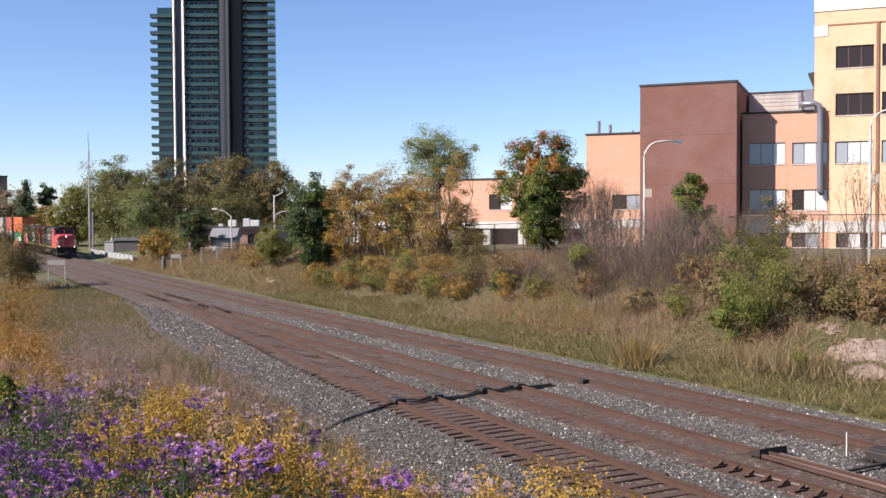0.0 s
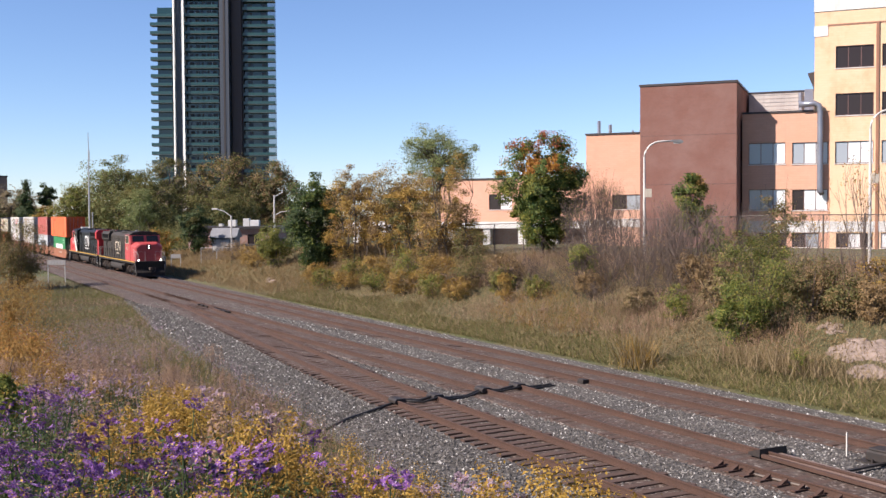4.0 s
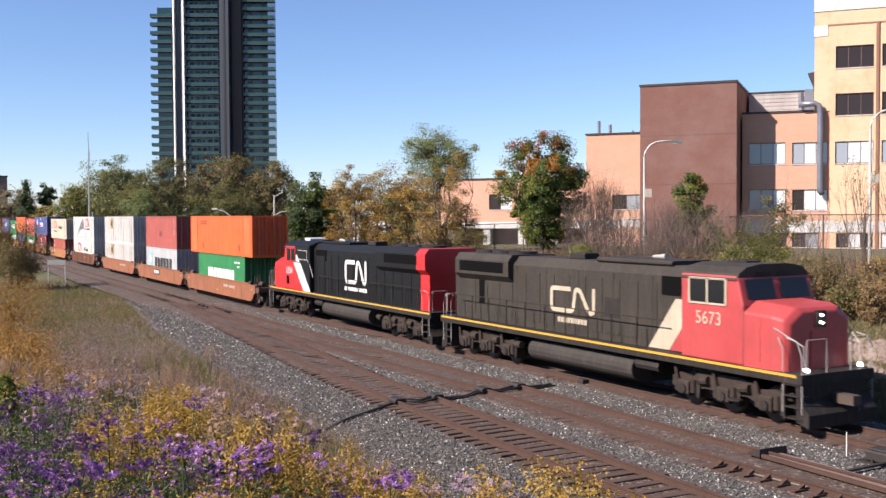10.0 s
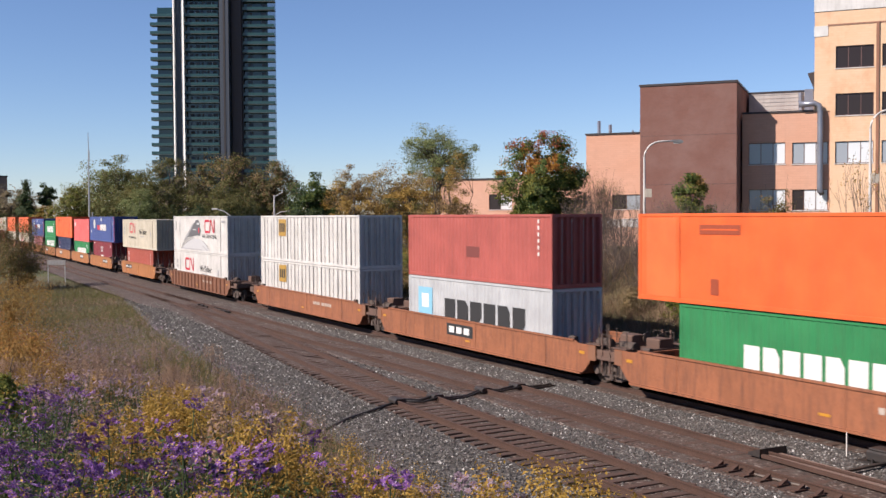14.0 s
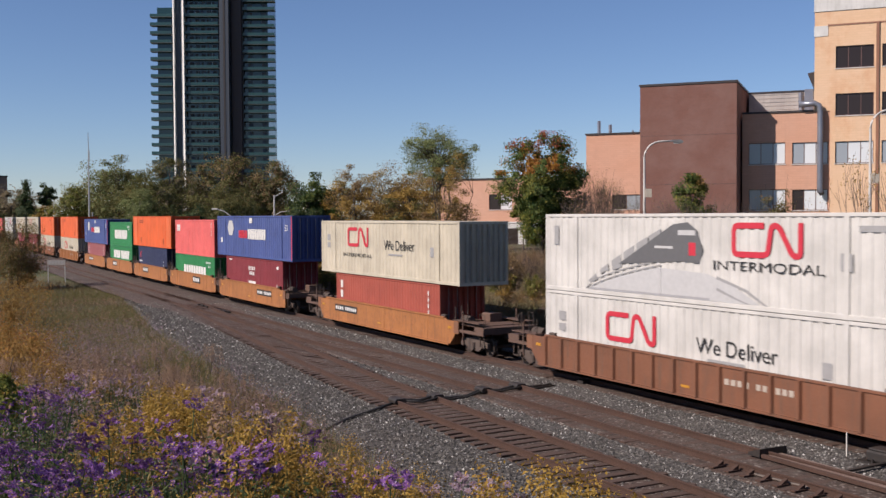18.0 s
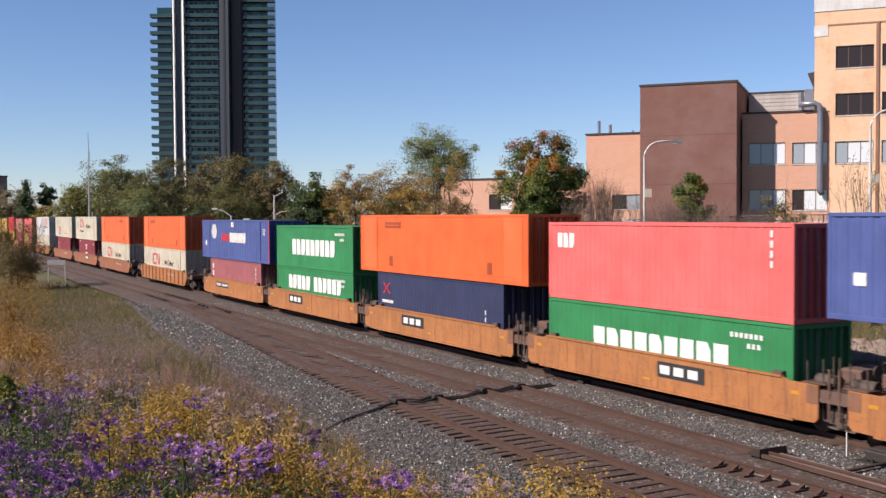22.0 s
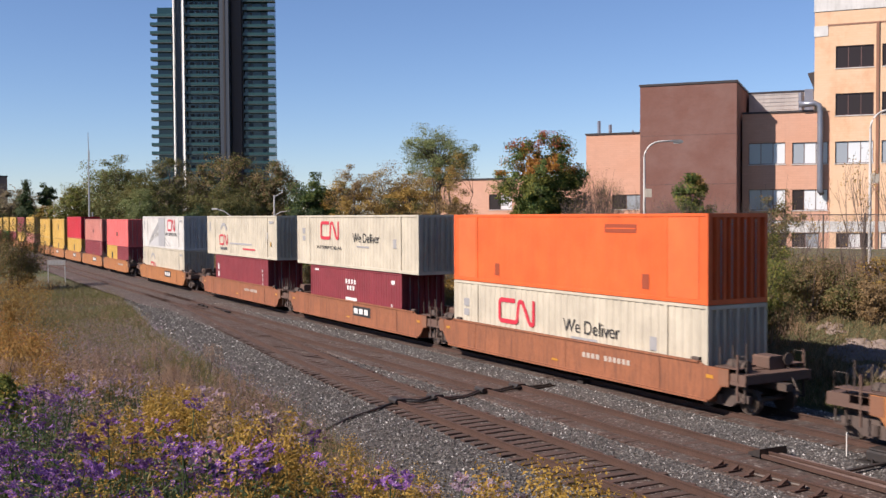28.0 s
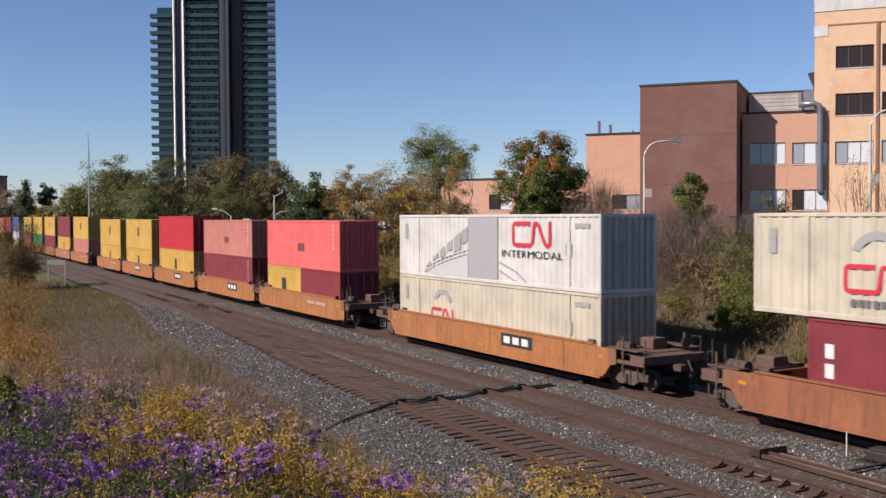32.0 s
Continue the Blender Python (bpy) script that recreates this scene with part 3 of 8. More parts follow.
def flat_marks(boxes, side, y):
    """Thin printed shapes on a side wall: (x0, x1, z0, z1) as seen by one who faces that wall."""
    g = Geo()
    for x0, x1, z0, z1 in boxes:
        if side > 0:
            x0, x1 = -x1, -x0
        g.box(x0, x1, *sorted((side * y, side * (y + 0.006))), z0, z1)
    return g


def rounded_path(pts, r, steps=4):
    """A path whose corners are rounded off."""
    pts = [Vector((*p, 0)) for p in pts]
    out = [pts[0]]
    for a, b, c in zip(pts, pts[1:], pts[2:]):
        p, q = b + (a - b).normalized() * min(r, (a - b).length * 0.48), b + (c - b).normalized() * min(r, (c - b).length * 0.48)
        for k in range(steps + 1):
            f = k / steps
            out.append(p * (1 - f) ** 2 + b * (2 * f * (1 - f)) + q * f ** 2)
    return out + [pts[-1]]


def ribbon_mark(size, side, y, x, z, k=1.0):
    """A company mark as one bent ribbon with rounded corners."""
    turn = 1 if side < 0 else -1
    path = rounded_path([(0.96, 0.915), (0.09, 0.915), (0.09, 0.085), (1.06, 0.085), (1.16, 0.915), (1.36, 0.915), (1.74, 0.085), (1.94, 0.085), (1.94, 1.0)], 0.15)
    path = [Vector((p.x * k, p.y, 0)) for p in path]
    w, n, v = 0.087, len(path), []
    for i, p in enumerate(path):
        d = (path[min(i + 1, n - 1)] - path[max(i - 1, 0)]).normalized()
        o = Vector((-d.y, d.x, 0)) * w
        for q in (p + o, p - o):
            for yy in (y, y + 0.007):
                v.append(((x + q.x * size - size * k) * turn, side * yy, z + q.y * size))
    f = []
    for i in range(n - 1):
        a, b = 4 * i, 4 * i + 4
        f += [(a, a + 2, b + 2, b), (a + 1, b + 1, b + 3, a + 3), (a, b, b + 1, a + 1), (a + 2, a + 3, b + 3, b + 2)]
    return Geo().add(v, f)


def block_word(n, x, z, width, height, side, y):
    """A brand word as a row of plain blocks, one for each letter."""
    p = width / n
    return flat_marks([(x + k * p, x + k * p + p * 0.78, z, z + height) for k in range(n)], side, y)


def letters(n, x, z, width, height, side, y, mat, parent):
    """A brand word as plain notched blocks, each a part."""
    p = width / n
    shapes = ([(0, 0), (1, 0), (1, 1), (0, 1)], [(0, 0), (0.74, 0), (1, 0.3), (1, 1), (0, 1)], [(0, 0), (1, 0), (1, 0.72), (0.76, 1), (0, 1)])
    for k in range(n):
        shape = shapes[(k * 2 + n) % 3]
        pts = [((x + k * p + a * p * 0.82) * (1 if side < 0 else -1), z + b * height) for a, b in shape]
        part("letter_block", Geo().prism(pts, "y", *sorted((side * y, side * (y + 0.006)))), mat, parent)


def container(color, length, height, q, z, mark="", tag=""):
    """A freight container: folded walls, roof, posts and rails, corner castings and print."""
    wide = 2.59 if length > 14 else 2.44
    wd, hl = wide / 2, length / 2
    kind = "53-foot" if length > 14 else ("40-foot" if length > 8 else "20-foot")
    ob = thing("freight_container", tag or f"{WORDS[color]} {kind} steel freight container on a well car", "container", "containers on the train")
    m = PAINT_MATS[color]
    pitch, depth = (0.30, 0.02) if length < 14 else (0.40, 0.034)
    if color == "orange":
        pitch, depth = 1.2, 0.006
    for s in (-1, 1):
        part("side_wall", corrugated(Geo(), length - 0.24, s * (wd - 0.02), 0.14, height - 0.10, depth, pitch, s), m, ob)
        part("end_wall", corrugated_end(Geo(), wide - 0.24, s * (hl - 0.03), 0.14, height - 0.12, 0.12, 0.30, s), m, ob)
        part("top_rail", Geo().box(-hl + 0.1, hl - 0.1, *sorted((s * (wd - 0.07), s * wd)), height - 0.11, height, 0.012), m, ob)
        part("bottom_rail", Geo().box(-hl + 0.1, hl - 0.1, *sorted((s * (wd - 0.07), s * wd)), 0.0, 0.15, 0.012), m, ob)
        part("end_sill", Geo().box(*sorted((s * (hl - 0.08), s * hl)), -wd + 0.12, wd - 0.12, 0, 0.16), m, ob)
        part("end_header", Geo().box(*sorted((s * (hl - 0.08), s * hl)), -wd + 0.12, wd - 0.12, height - 0.13, height), m, ob)
        for e in (-1, 1):
            part("corner_post", Geo().box(*sorted((e * (hl - 0.14), e * hl)), *sorted((s * (wd - 0.13), s * wd)), 0.0, height, 0.015), m, ob)
            if length > 14:
                part("stacking_post", Geo().box(e * 6.10 - 0.09, e * 6.10 + 0.09, *sorted((s * (wd - 0.10), s * (wd + 0.004))), 0.0, height, 0.012), m, ob)
    part("roof", Geo().box(-hl + 0.05, hl - 0.05, -wd + 0.06, wd - 0.06, height - 0.05, height - 0.008), m, ob)
    part("underframe", Geo().box(-hl + 0.05, hl - 0.05, -wd + 0.06, wd - 0.06, 0.06, 0.13), STEEL_DARK, ob)
    for y in (-0.75, -0.28, 0.28, 0.75):
        part("lock_rod", Geo().tube([(hl + 0.015, y, 0.2), (hl + 0.015, y, height - 0.2)], 0.018, 5), ROD_GREY, ob)
    for s in (-1, 1):
        y = wd - 0.02 + 0.004
        H = height
        if mark == "longword":
            letters(9, -3.25, H * 0.31, 6.9, 0.95, s, y, WHITE_MARK, ob)
            tagged(part("stencil_code", flat_marks([(3.6 + k * 0.2, 3.72 + k * 0.2, H - 0.55, H - 0.4) for k in range(7)] + [(4.3 + k * 0.2, 4.42 + k * 0.2, H - 0.85, H - 0.7) for k in range(3)], s, y), WHITE_MARK, ob), kind="stuff")
        elif mark == "twowords":
            letters(5, -3.9, H * 0.50, 3.7, 0.85, s, y, WHITE_MARK, ob)
            letters(6, 0.3, H * 0.50, 4.2, 0.85, s, y, WHITE_MARK, ob)
            tagged(part("stencil_code", flat_marks([(3.6 + k * 0.2, 3.72 + k * 0.2, H - 0.55, H - 0.4) for k in range(7)] + [(4.3 + k * 0.2, 4.42 + k * 0.2, H - 0.85, H - 0.7) for k in range(3)], s, y), WHITE_MARK, ob), kind="stuff")
        elif mark == "lightgrey":
            letters(6, -2.5, 1.05, 6.9, 0.95, s, y, BLACK_MARK, ob)
            part("emblem", flat_marks([(-5.1, -3.7, 1.1, 2.4)], s, y), SKY_PRINT, ob, "light blue square emblem")
            part("emblem_patch", flat_marks([(-4.75, -4.05, 1.45, 2.1)], s, y + 0.004), WHITE_MARK, ob, "white patch on the emblem")
        elif mark == "rust":
            tagged(part("stencil_code", flat_marks([(5.1, 5.2, H - 0.35 - k * 0.26, H - 0.2 - k * 0.26) for k in range(6)], s, y), WHITE_MARK, ob), kind="stuff")
            part("plate", flat_marks([(-0.5, 0.6, H * 0.36, H * 0.52)], s, y), DARK_RED, ob, "dark red patch")
        elif mark in ("ribbon_words", "ribbon_words_low"):
            zz = H * 0.52 if mark == "ribbon_words" else H * 0.455
            part("company_mark", ribbon_mark(1.05, s, y, -3.0, zz, 1.30), LOGO_RED, ob, "red ribbon emblem")
            if mark == "ribbon_words":
                t = text_mesh("INTERMODAL", 0.20, BLACK_MARK)
                o = part("word", t, None, ob)
                o.matrix_basis = pose(-3.05 if s < 0 else 3.05, s * (y + 0.006), H * 0.36, 90, 0, 0 if s < 0 else 180) @ Matrix.Diagonal((2.2, 1, 1, 1))
            t = text_mesh("We Deliver", 0.52, BLACK_MARK)
            o = part("word", t, None, ob)
            o.matrix_basis = pose(s * -2.0, s * (y + 0.006), H * (0.57 if mark == "ribbon_words" else 0.555), 90, 0, 0 if s < 0 else 180)
            part("print", flat_marks([(0.8, 2.4, H * 0.40, H * 0.43), (5.3, 5.65, H * 0.42, H * 0.58), (-7.2, -6.75, H * 0.62, H * 0.74), (-7.2, -6.75, H * 0.48, H * 0.58)], s, y), GREY_PRINT, ob)
        elif mark in ("ribbon_picture", "ribbon_train", "ribbon_arch"):
            part("company_mark", ribbon_mark(1.05 if mark != "ribbon_arch" else 0.8, s, y, {"ribbon_picture": 3.55, "ribbon_train": 3.2, "ribbon_arch": -3.8}[mark], H * 0.54 if mark != "ribbon_arch" else H * 0.25, 1.33), LOGO_RED, ob, "red ribbon emblem")
            g1, g2 = Geo(), Geo()
            fx = 1 if s < 0 else -1
            if mark != "ribbon_arch":
                outer = lambda f: (-5.6 + 4.2 * f, 0.25 + 2.15 * f ** 0.8)
                inner = lambda f: (-5.5 + 4.1 * f, 0.22 + 1.15 * f ** 0.62)
                for k in range(6):
                    f0, f1 = 0.06 + 0.16 * k, 0.06 + 0.16 * k + 0.10 + 0.012 * k
                    up = 0.35 if k % 2 else 0.12
                    quad = [outer(f0), outer(min(1, f1)), inner(min(1, f1)), inner(f0)]
                    mid = [tuple(u + (v - u) * up for u, v in zip(quad[3 - i], quad[i])) for i in (0, 1)]
                    g1.prism([(fx * x_, z_) for x_, z_ in (quad[0], quad[1], mid[1], mid[0])], "y", *sorted((s * y, s * (y + 0.007))))
                for drop in (0.0, 0.16):
                    for k in range(10):
                        p, r_ = inner(0.1 * k), inner(0.1 * (k + 1))
                        g1.prism([(fx * p[0], p[1] - drop), (fx * r_[0], r_[1] - drop), (fx * r_[0], r_[1] - drop - 0.05), (fx * p[0], p[1] - drop - 0.05)], "y", *sorted((s * y, s * (y + 0.007))))
                for drop, reach in ((0.0, 2.1), (0.35, 1.4)):
                    g1.prism([(fx * 1.2, 0.95 - drop), (fx * (1.2 + reach * 0.6), 0.6 - drop * 0.8), (fx * (1.2 + reach), 0.16), (fx * (1.05 + reach), 0.16), (fx * (1.2 + reach * 0.55), 0.55 - drop * 0.8), (fx * 1.2, 0.85 - drop)], "y", *sorted((s * y, s * (y + 0.007))))
                low = [inner(0.1 * k) for k in range(11)]
                for p, r_ in zip(low, low[1:]):
                    g2.prism([(fx * p[0], 0.16), (fx * r_[0], 0.16), (fx * r_[0], r_[1] - 0.24), (fx * p[0], max(0.161, p[1] - 0.24))], "y", *sorted((s * y, s * (y + 0.004))))
                if mark == "ribbon_train":
                    g2.prism([(fx * a_, b2) for a_, b2 in ((-1.39, 0.16), (3.0, 0.16), (1.9, 0.7), (0.8, 1.0), (-1.39, 1.1))], "y", *sorted((s * y, s * (y + 0.004))))
                tagged(part("picture", g2, PALE_PRINT, ob, "pale grey shading of the printed bridge"), kind="stuff")
            else:
                for k in range(6):
                    a0, a1 = math.pi * (0.1 + 0.13 * k), math.pi * (0.1 + 0.13 * (k + 1))
                    g1.prism([(fx * (-3.75 + rx_ * math.cos(a_)), H - 1.25 + 0.85 * rx_ * math.sin(a_)) for a_, rx_ in ((a0, 0.9), (a1, 0.9), (a1, 0.62), (a0, 0.62))], "y", *sorted((s * y, s * (y + 0.007))))
            tagged(part("picture", g1, GREY_PRINT, ob, "grey printed arched pattern"), kind="stuff")
            if mark == "ribbon_train":
                body = [(-3.6, 1.15), (-0.3, 1.35), (0.45, 1.30), (0.60, 1.75), (0.35, 2.35), (-0.1, 2.62), (-0.8, 2.55), (-1.5, 2.2)]
                part("picture", Geo().prism([(fx * a_, b2) for a_, b2 in body], "y", *sorted((s * y, s * (y + 0.009)))), DARK_PRINT, ob, "dark printed engine")
                for a_, w_, z_, h_, m_ in ((-0.05, 0.32, 1.55, 0.42, LOGO_RED), (-0.55, 0.8, 2.2, 0.16, PALE_PRINT), (-1.7, 0.9, 1.75, 0.08, PALE_PRINT)):
                    part("picture", flat_marks([(a_, a_ + w_, z_, z_ + h_)], s, y + 0.006), m_, ob)
            part("picture", flat_marks([(-1.37, 1.06, 0.16, H - 0.12)] if mark == "ribbon_picture" else [(-5.3, 0.9, 0.16, 0.24)] if mark == "ribbon_train" else [(-2.2, 2.9, H * 0.29, H * 0.33)], s, y - 0.001), BAND_PRINT, ob, "pale grey printed band")
            if mark != "ribbon_arch":
                o = part("word", text_mesh("INTERMODAL", 0.30, BLACK_MARK), None, ob)
                o.matrix_basis = pose(s * (-3.55 if mark == "ribbon_picture" else -3.2), s * (y + 0.006), H * 0.44, 90, 0, 0 if s < 0 else 180) @ Matrix.Diagonal((1.7, 1, 1, 1))
            if mark == "ribbon_arch":
                part("print", flat_marks([(0.9, 3.6, H * 0.17, H * 0.21)], s, y), LOGO_RED, ob, "thin red line of print")
                part("print", flat_marks([(-4.6 + 0.24 * k, -4.42 + 0.24 * k, H * 0.13, H * 0.2) for k in range(7)], s, y), DARK_PRINT, ob)
                part("print", flat_marks([(6.7, 6.95, H * 0.3, H * 0.4)], s, y), GOLD_PRINT, ob)
            part("print", flat_marks([(5.9, 6.3, H * 0.45, H * 0.62), (-7.5, -7.2, H * 0.6, H * 0.85), (6.5, 7.4, H * 0.82, H * 0.88)], s, y), GREY_PRINT, ob)
        elif mark == "ochre_square":
            part("emblem", flat_marks([(-4.6, -3.3, H * 0.55, H * 0.92)], s, y), GOLD_PRINT, ob, "square ochre emblem")
            part("lettering", flat_marks([(-4.45 + 0.36 * k, -4.2 + 0.36 * k, H * 0.64, H * 0.83) for k in range(3)], s, y + 0.005), BLACK_MARK, ob)
            part("panel_joint", flat_marks([(-7.4 + 0.62 * k, -7.33 + 0.62 * k, 0.16, H - 0.12) for k in range(25)], s, y), JOINT_GREY, ob, "thin dark panel joints")
        elif mark == "hexword":
            letters(7, -2.83, H * 0.46, 1.95, 0.55, s, y, LOGO_RED, ob)
            letters(10, -0.75, H * 0.44, 3.8, 0.70, s, y, WHITE_MARK, ob)
            pts = [((-4.75 + 0.75 * math.cos(a * math.pi / 3)) * (1 if s < 0 else -1), H * 0.70 + 0.62 * math.sin(a * math.pi / 3)) for a in range(6)]
            part("emblem", Geo().prism(pts, "y", *sorted((s * y, s * (y + 0.006)))), PALE_PRINT, ob, "pale hexagonal emblem")
            o = part("number", text_mesh("53", 0.42, WHITE_MARK), None, ob)
            o.matrix_basis = pose(s * -7.0, s * (y + 0.006), H * 0.72, 90, 0, 0 if s < 0 else 180)
            part("edge_stripe", flat_marks([(hl - 0.16, hl - 0.02, 0.1, H - 0.05)], s, wd - 0.002), LOGO_RED, ob, "red edge stripe")
            tagged(part("stencil_code", flat_marks([(-0.4, -0.05, H - 0.5, H - 0.15), (0.0, 0.2, H - 0.5, H - 0.15), (-7.2, -6.8, 0.95, 1.3)], s, y), WHITE_MARK, ob), kind="stuff")
        elif mark == "uprights":
            part("lettering", flat_marks([(-5.5, -5.2, 0.7 + k * 0.55, 1.1 + k * 0.55) for k in range(3)] + [(4.9, 5.0, 0.5 + k * 0.3, 0.7 + k * 0.3) for k in range(6)], s, y), WHITE_MARK, ob, "white upright letter blocks")
        elif mark == "codes":
            tagged(part("stencil_code", flat_marks([(-0.9 + 0.38 * k, -0.68 + 0.38 * k, H - 0.85, H - 0.6) for k in range(4)] + [(-0.7 + 0.38 * k, -0.48 + 0.38 * k, H - 1.2, H - 0.95) for k in range(3)] + [(-0.9, 0.6, H - 1.85, H - 1.6), (-5.4, -4.8, H - 0.3, H - 0.2), (4.9, 5.0, H - 1.9, H - 1.6), (4.9, 5.3, H - 0.6, H - 0.4)], s, y), WHITE_MARK, ob), kind="stuff")
        elif mark == "shortword":
            letters(3, -5.5, H - 0.95, 1.1, 0.55, s, y, WHITE_MARK, ob)
            tagged(part("stencil_code", flat_marks([(5.2, 5.3, H - 0.4 - k * 0.3, H - 0.2 - k * 0.3) for k in range(4)], s, y), WHITE_MARK, ob), kind="stuff")
        elif mark == "navy":
            g = Geo()
            for d in (-1, 1):
                g.prism([((-5.1 - 0.45) * -s, H - 0.8 - d * 0.28), ((-5.1 - 0.30) * -s, H - 0.8 - d * 0.28), ((-5.1 + 0.45) * -s, H - 0.8 + d * 0.28), ((-5.1 + 0.30) * -s, H - 0.8 + d * 0.28)], "y", *sorted((s * y, s * (y + 0.006))))
            part("emblem", g, LOGO_RED, ob, "red crossed-bar emblem")
            tagged(part("stencil_code", flat_marks([(-5.6 + 0.18 * k, -5.46 + 0.18 * k, H - 1.55, H - 1.4) for k in range(7)] + [(4.6, 4.68, 0.3 + k * 0.3, 0.5 + k * 0.3) for k in range(5)] + [(5.1, 5.3, 0.3, 0.55)], s, y), WHITE_MARK, ob), kind="stuff")
        elif mark == "door_box":
            part("emblem", flat_marks([(-0.35, 0.35, H * 0.42, H * 0.72)], s, y), BLACK_MARK, ob, "dark rectangular patch")
        elif mark in ("orange", "orange_r"):
            g0 = -5.1 if mark == "orange" else 2.85
            part("patch", flat_marks([(g0, g0 + 1.75, H - 0.66, H - 0.36)], s, y + 0.002), ORANGE_PRINT, ob, "faded dark patch")
            part("patch", flat_marks([(g0 + 0.1, g0 + 1.65, H - 0.53, H - 0.49)], s, y + 0.009), PAINT_MATS["orange"], ob, "thin line of small print")
            for xx in (-4.6, 4.9):
                part("placard", flat_marks([(xx, xx + 0.35, 0.35, 0.85)], s, y + 0.002), ORANGE_PRINT, ob)
            for e in (-1, 1):
                part("end_panel", flat_marks([(e * 6.9 - 0.75, e * 6.9 + 0.75, 0.16, H - 0.12)], s, y - 0.003), PALE_ORANGE, ob, "slightly paler end panel")
    return rolls(ob, q, z)


FLOOR_Z = 0.36
HC, STD, LOW = 2.90, 2.59, 2.90
# (centre along the train, well length, whole length, paint, posts, truck at the rear, truck at the front, lower, upper)
CONSIST = [
    (9.15, 16.6, 19.4, CAR_BROWN, 0, "shared", "end", [("green", 12.19, HC, "longword")], ("orange", 16.15, HC, "orange")),
    (-10.25, 16.6, 19.4, CAR_BROWN, 0, "shared", "", [("lightgrey", 12.19, HC, "lightgrey")], ("rust", 12.19, HC, "rust")),
    (-30.1, 16.6, 20.3, CAR_BROWN, 0, "end", "", [("white", 16.15, HC, "ochre_square")], ("white", 16.15, HC, "ochre_square")),
    (-53.9, 16.6, 21.2, CAR_OXIDE, 16, "end", "end", [("white", 16.15, HC, "ribbon_words_low")], ("white", 16.15, HC, "ribbon_train")),
    (-76.8, 14.8, 20.6, CAR_ORANGE, 0, "end", "end", [("redbrown", 12.19, STD, "uprights")], ("cream", 16.15, HC, "ribbon_words")),
    (-97.8, 12.7, 15.45, CAR_ORANGE, 0, "shared", "end", [("maroon", 12.19, HC, "codes")], ("blue", 16.15, HC, "hexword")),
    (-113.2, 12.7, 15.45, CAR_ORANGE, 0, "shared", "", [("green", 12.19, STD, "longword")], ("pink", 12.19, HC, "shortword")),
    (-128.7, 12.7, 15.45, CAR_ORANGE, 0, "shared", "", [("navy", 12.19, HC, "navy")], ("orange", 16.15, HC, "orange")),
    (-144.1, 12.7, 15.45, CAR_ORANGE, 0, "shared", "", [("green", 12.19, STD, "twowords")], ("green", 12.19, STD, "longword")),
    (-159.5, 12.7, 15.45, CAR_ORANGE, 0, "end", "", [("palemaroon", 12.19, STD, "uprights")], ("blue", 16.15, HC, "hexword")),
    (-181.1, 16.6, 21.2, CAR_ORANGE, 12, "end", "end", [("cream", 16.15, HC, "ribbon_words_low")], ("orange", 16.15, HC, "orange")),
    (-204.5, 16.6, 19.6, CAR_BROWN, 0, "shared", "end", [("cream", 16.15, HC, "ribbon_words_low")], ("orange", 16.15, HC, "orange_r")),
    (-224.1, 16.6, 19.6, CAR_BROWN, 0, "shared", "", [("maroon", 12.19, HC, "codes")], ("cream", 16.15, HC, "ribbon_words")),
    (-243.98, 16.6, 20.3, CAR_BROWN, 0, "end", "", [("maroon", 12.19, HC, "uprights")], ("cream", 16.15, HC, "ribbon_arch")),
    (-267.5, 16.6, 21.2, CAR_ORANGE, 0, "end", "end", [("cream", 16.15, HC, "ribbon_arch")], ("white", 16.15, HC, "ribbon_picture")),
    (-289.4, 12.7, 15.45, CAR_ORANGE, 0, "shared", "end", [("yellow", 6.06, STD, "door_box"), ("maroon", 6.06, STD, "")], ("pink", 12.19, HC, "rust")),
    (-304.85, 12.7, 15.45, CAR_ORANGE, 0, "shared", "", [("maroon", 12.19, HC, "rust")], ("dusty", 12.19, STD, "rust")),
    (-320.3, 12.7, 15.45, CAR_ORANGE, 0, "shared", "", [("yellow", 12.19, HC, "door_box")], ("red", 12.19, HC, "")),
    (-335.75, 12.7, 15.45, CAR_ORANGE, 0, "shared", "", [("yellow", 12.19, STD, "door_box")], ("yellow", 12.19, HC, "door_box")),
    (-351.2, 12.7, 15.45, CAR_ORANGE, 0, "end", "", [("yellow", 12.19, STD, "door_box")], ("yellow", 12.19, HC, "door_box")),
]
more = [("dusty", "yellow"), ("yellow", "maroon"), ("maroon", "yellow"), ("green", "yellow"), ("maroon", "yellow")]
for k, (a, b_) in enumerate(more):
    CONSIST.append((-372.2 - 15.45 * k, 12.7, 15.45, CAR_ORANGE, 0, "end" if k == 4 else "shared", "end" if k == 0 else "", [(a, 12.19, HC, "door_box" if a == "yellow" else "")],
                    (b_, 12.19, HC, "door_box" if b_ == "yellow" else "")))
for k, (a, b_) in enumerate([("white", "blue"), ("maroon", "maroon"), ("yellow", "rust")]):
    CONSIST.append((-455.0 - 15.45 * k, 12.7, 15.45, CAR_ORANGE, 0, "end" if k == 2 else "shared", "end" if k == 0 else "", [(a, 12.19, HC, "")], (b_, 12.19, HC, "")))

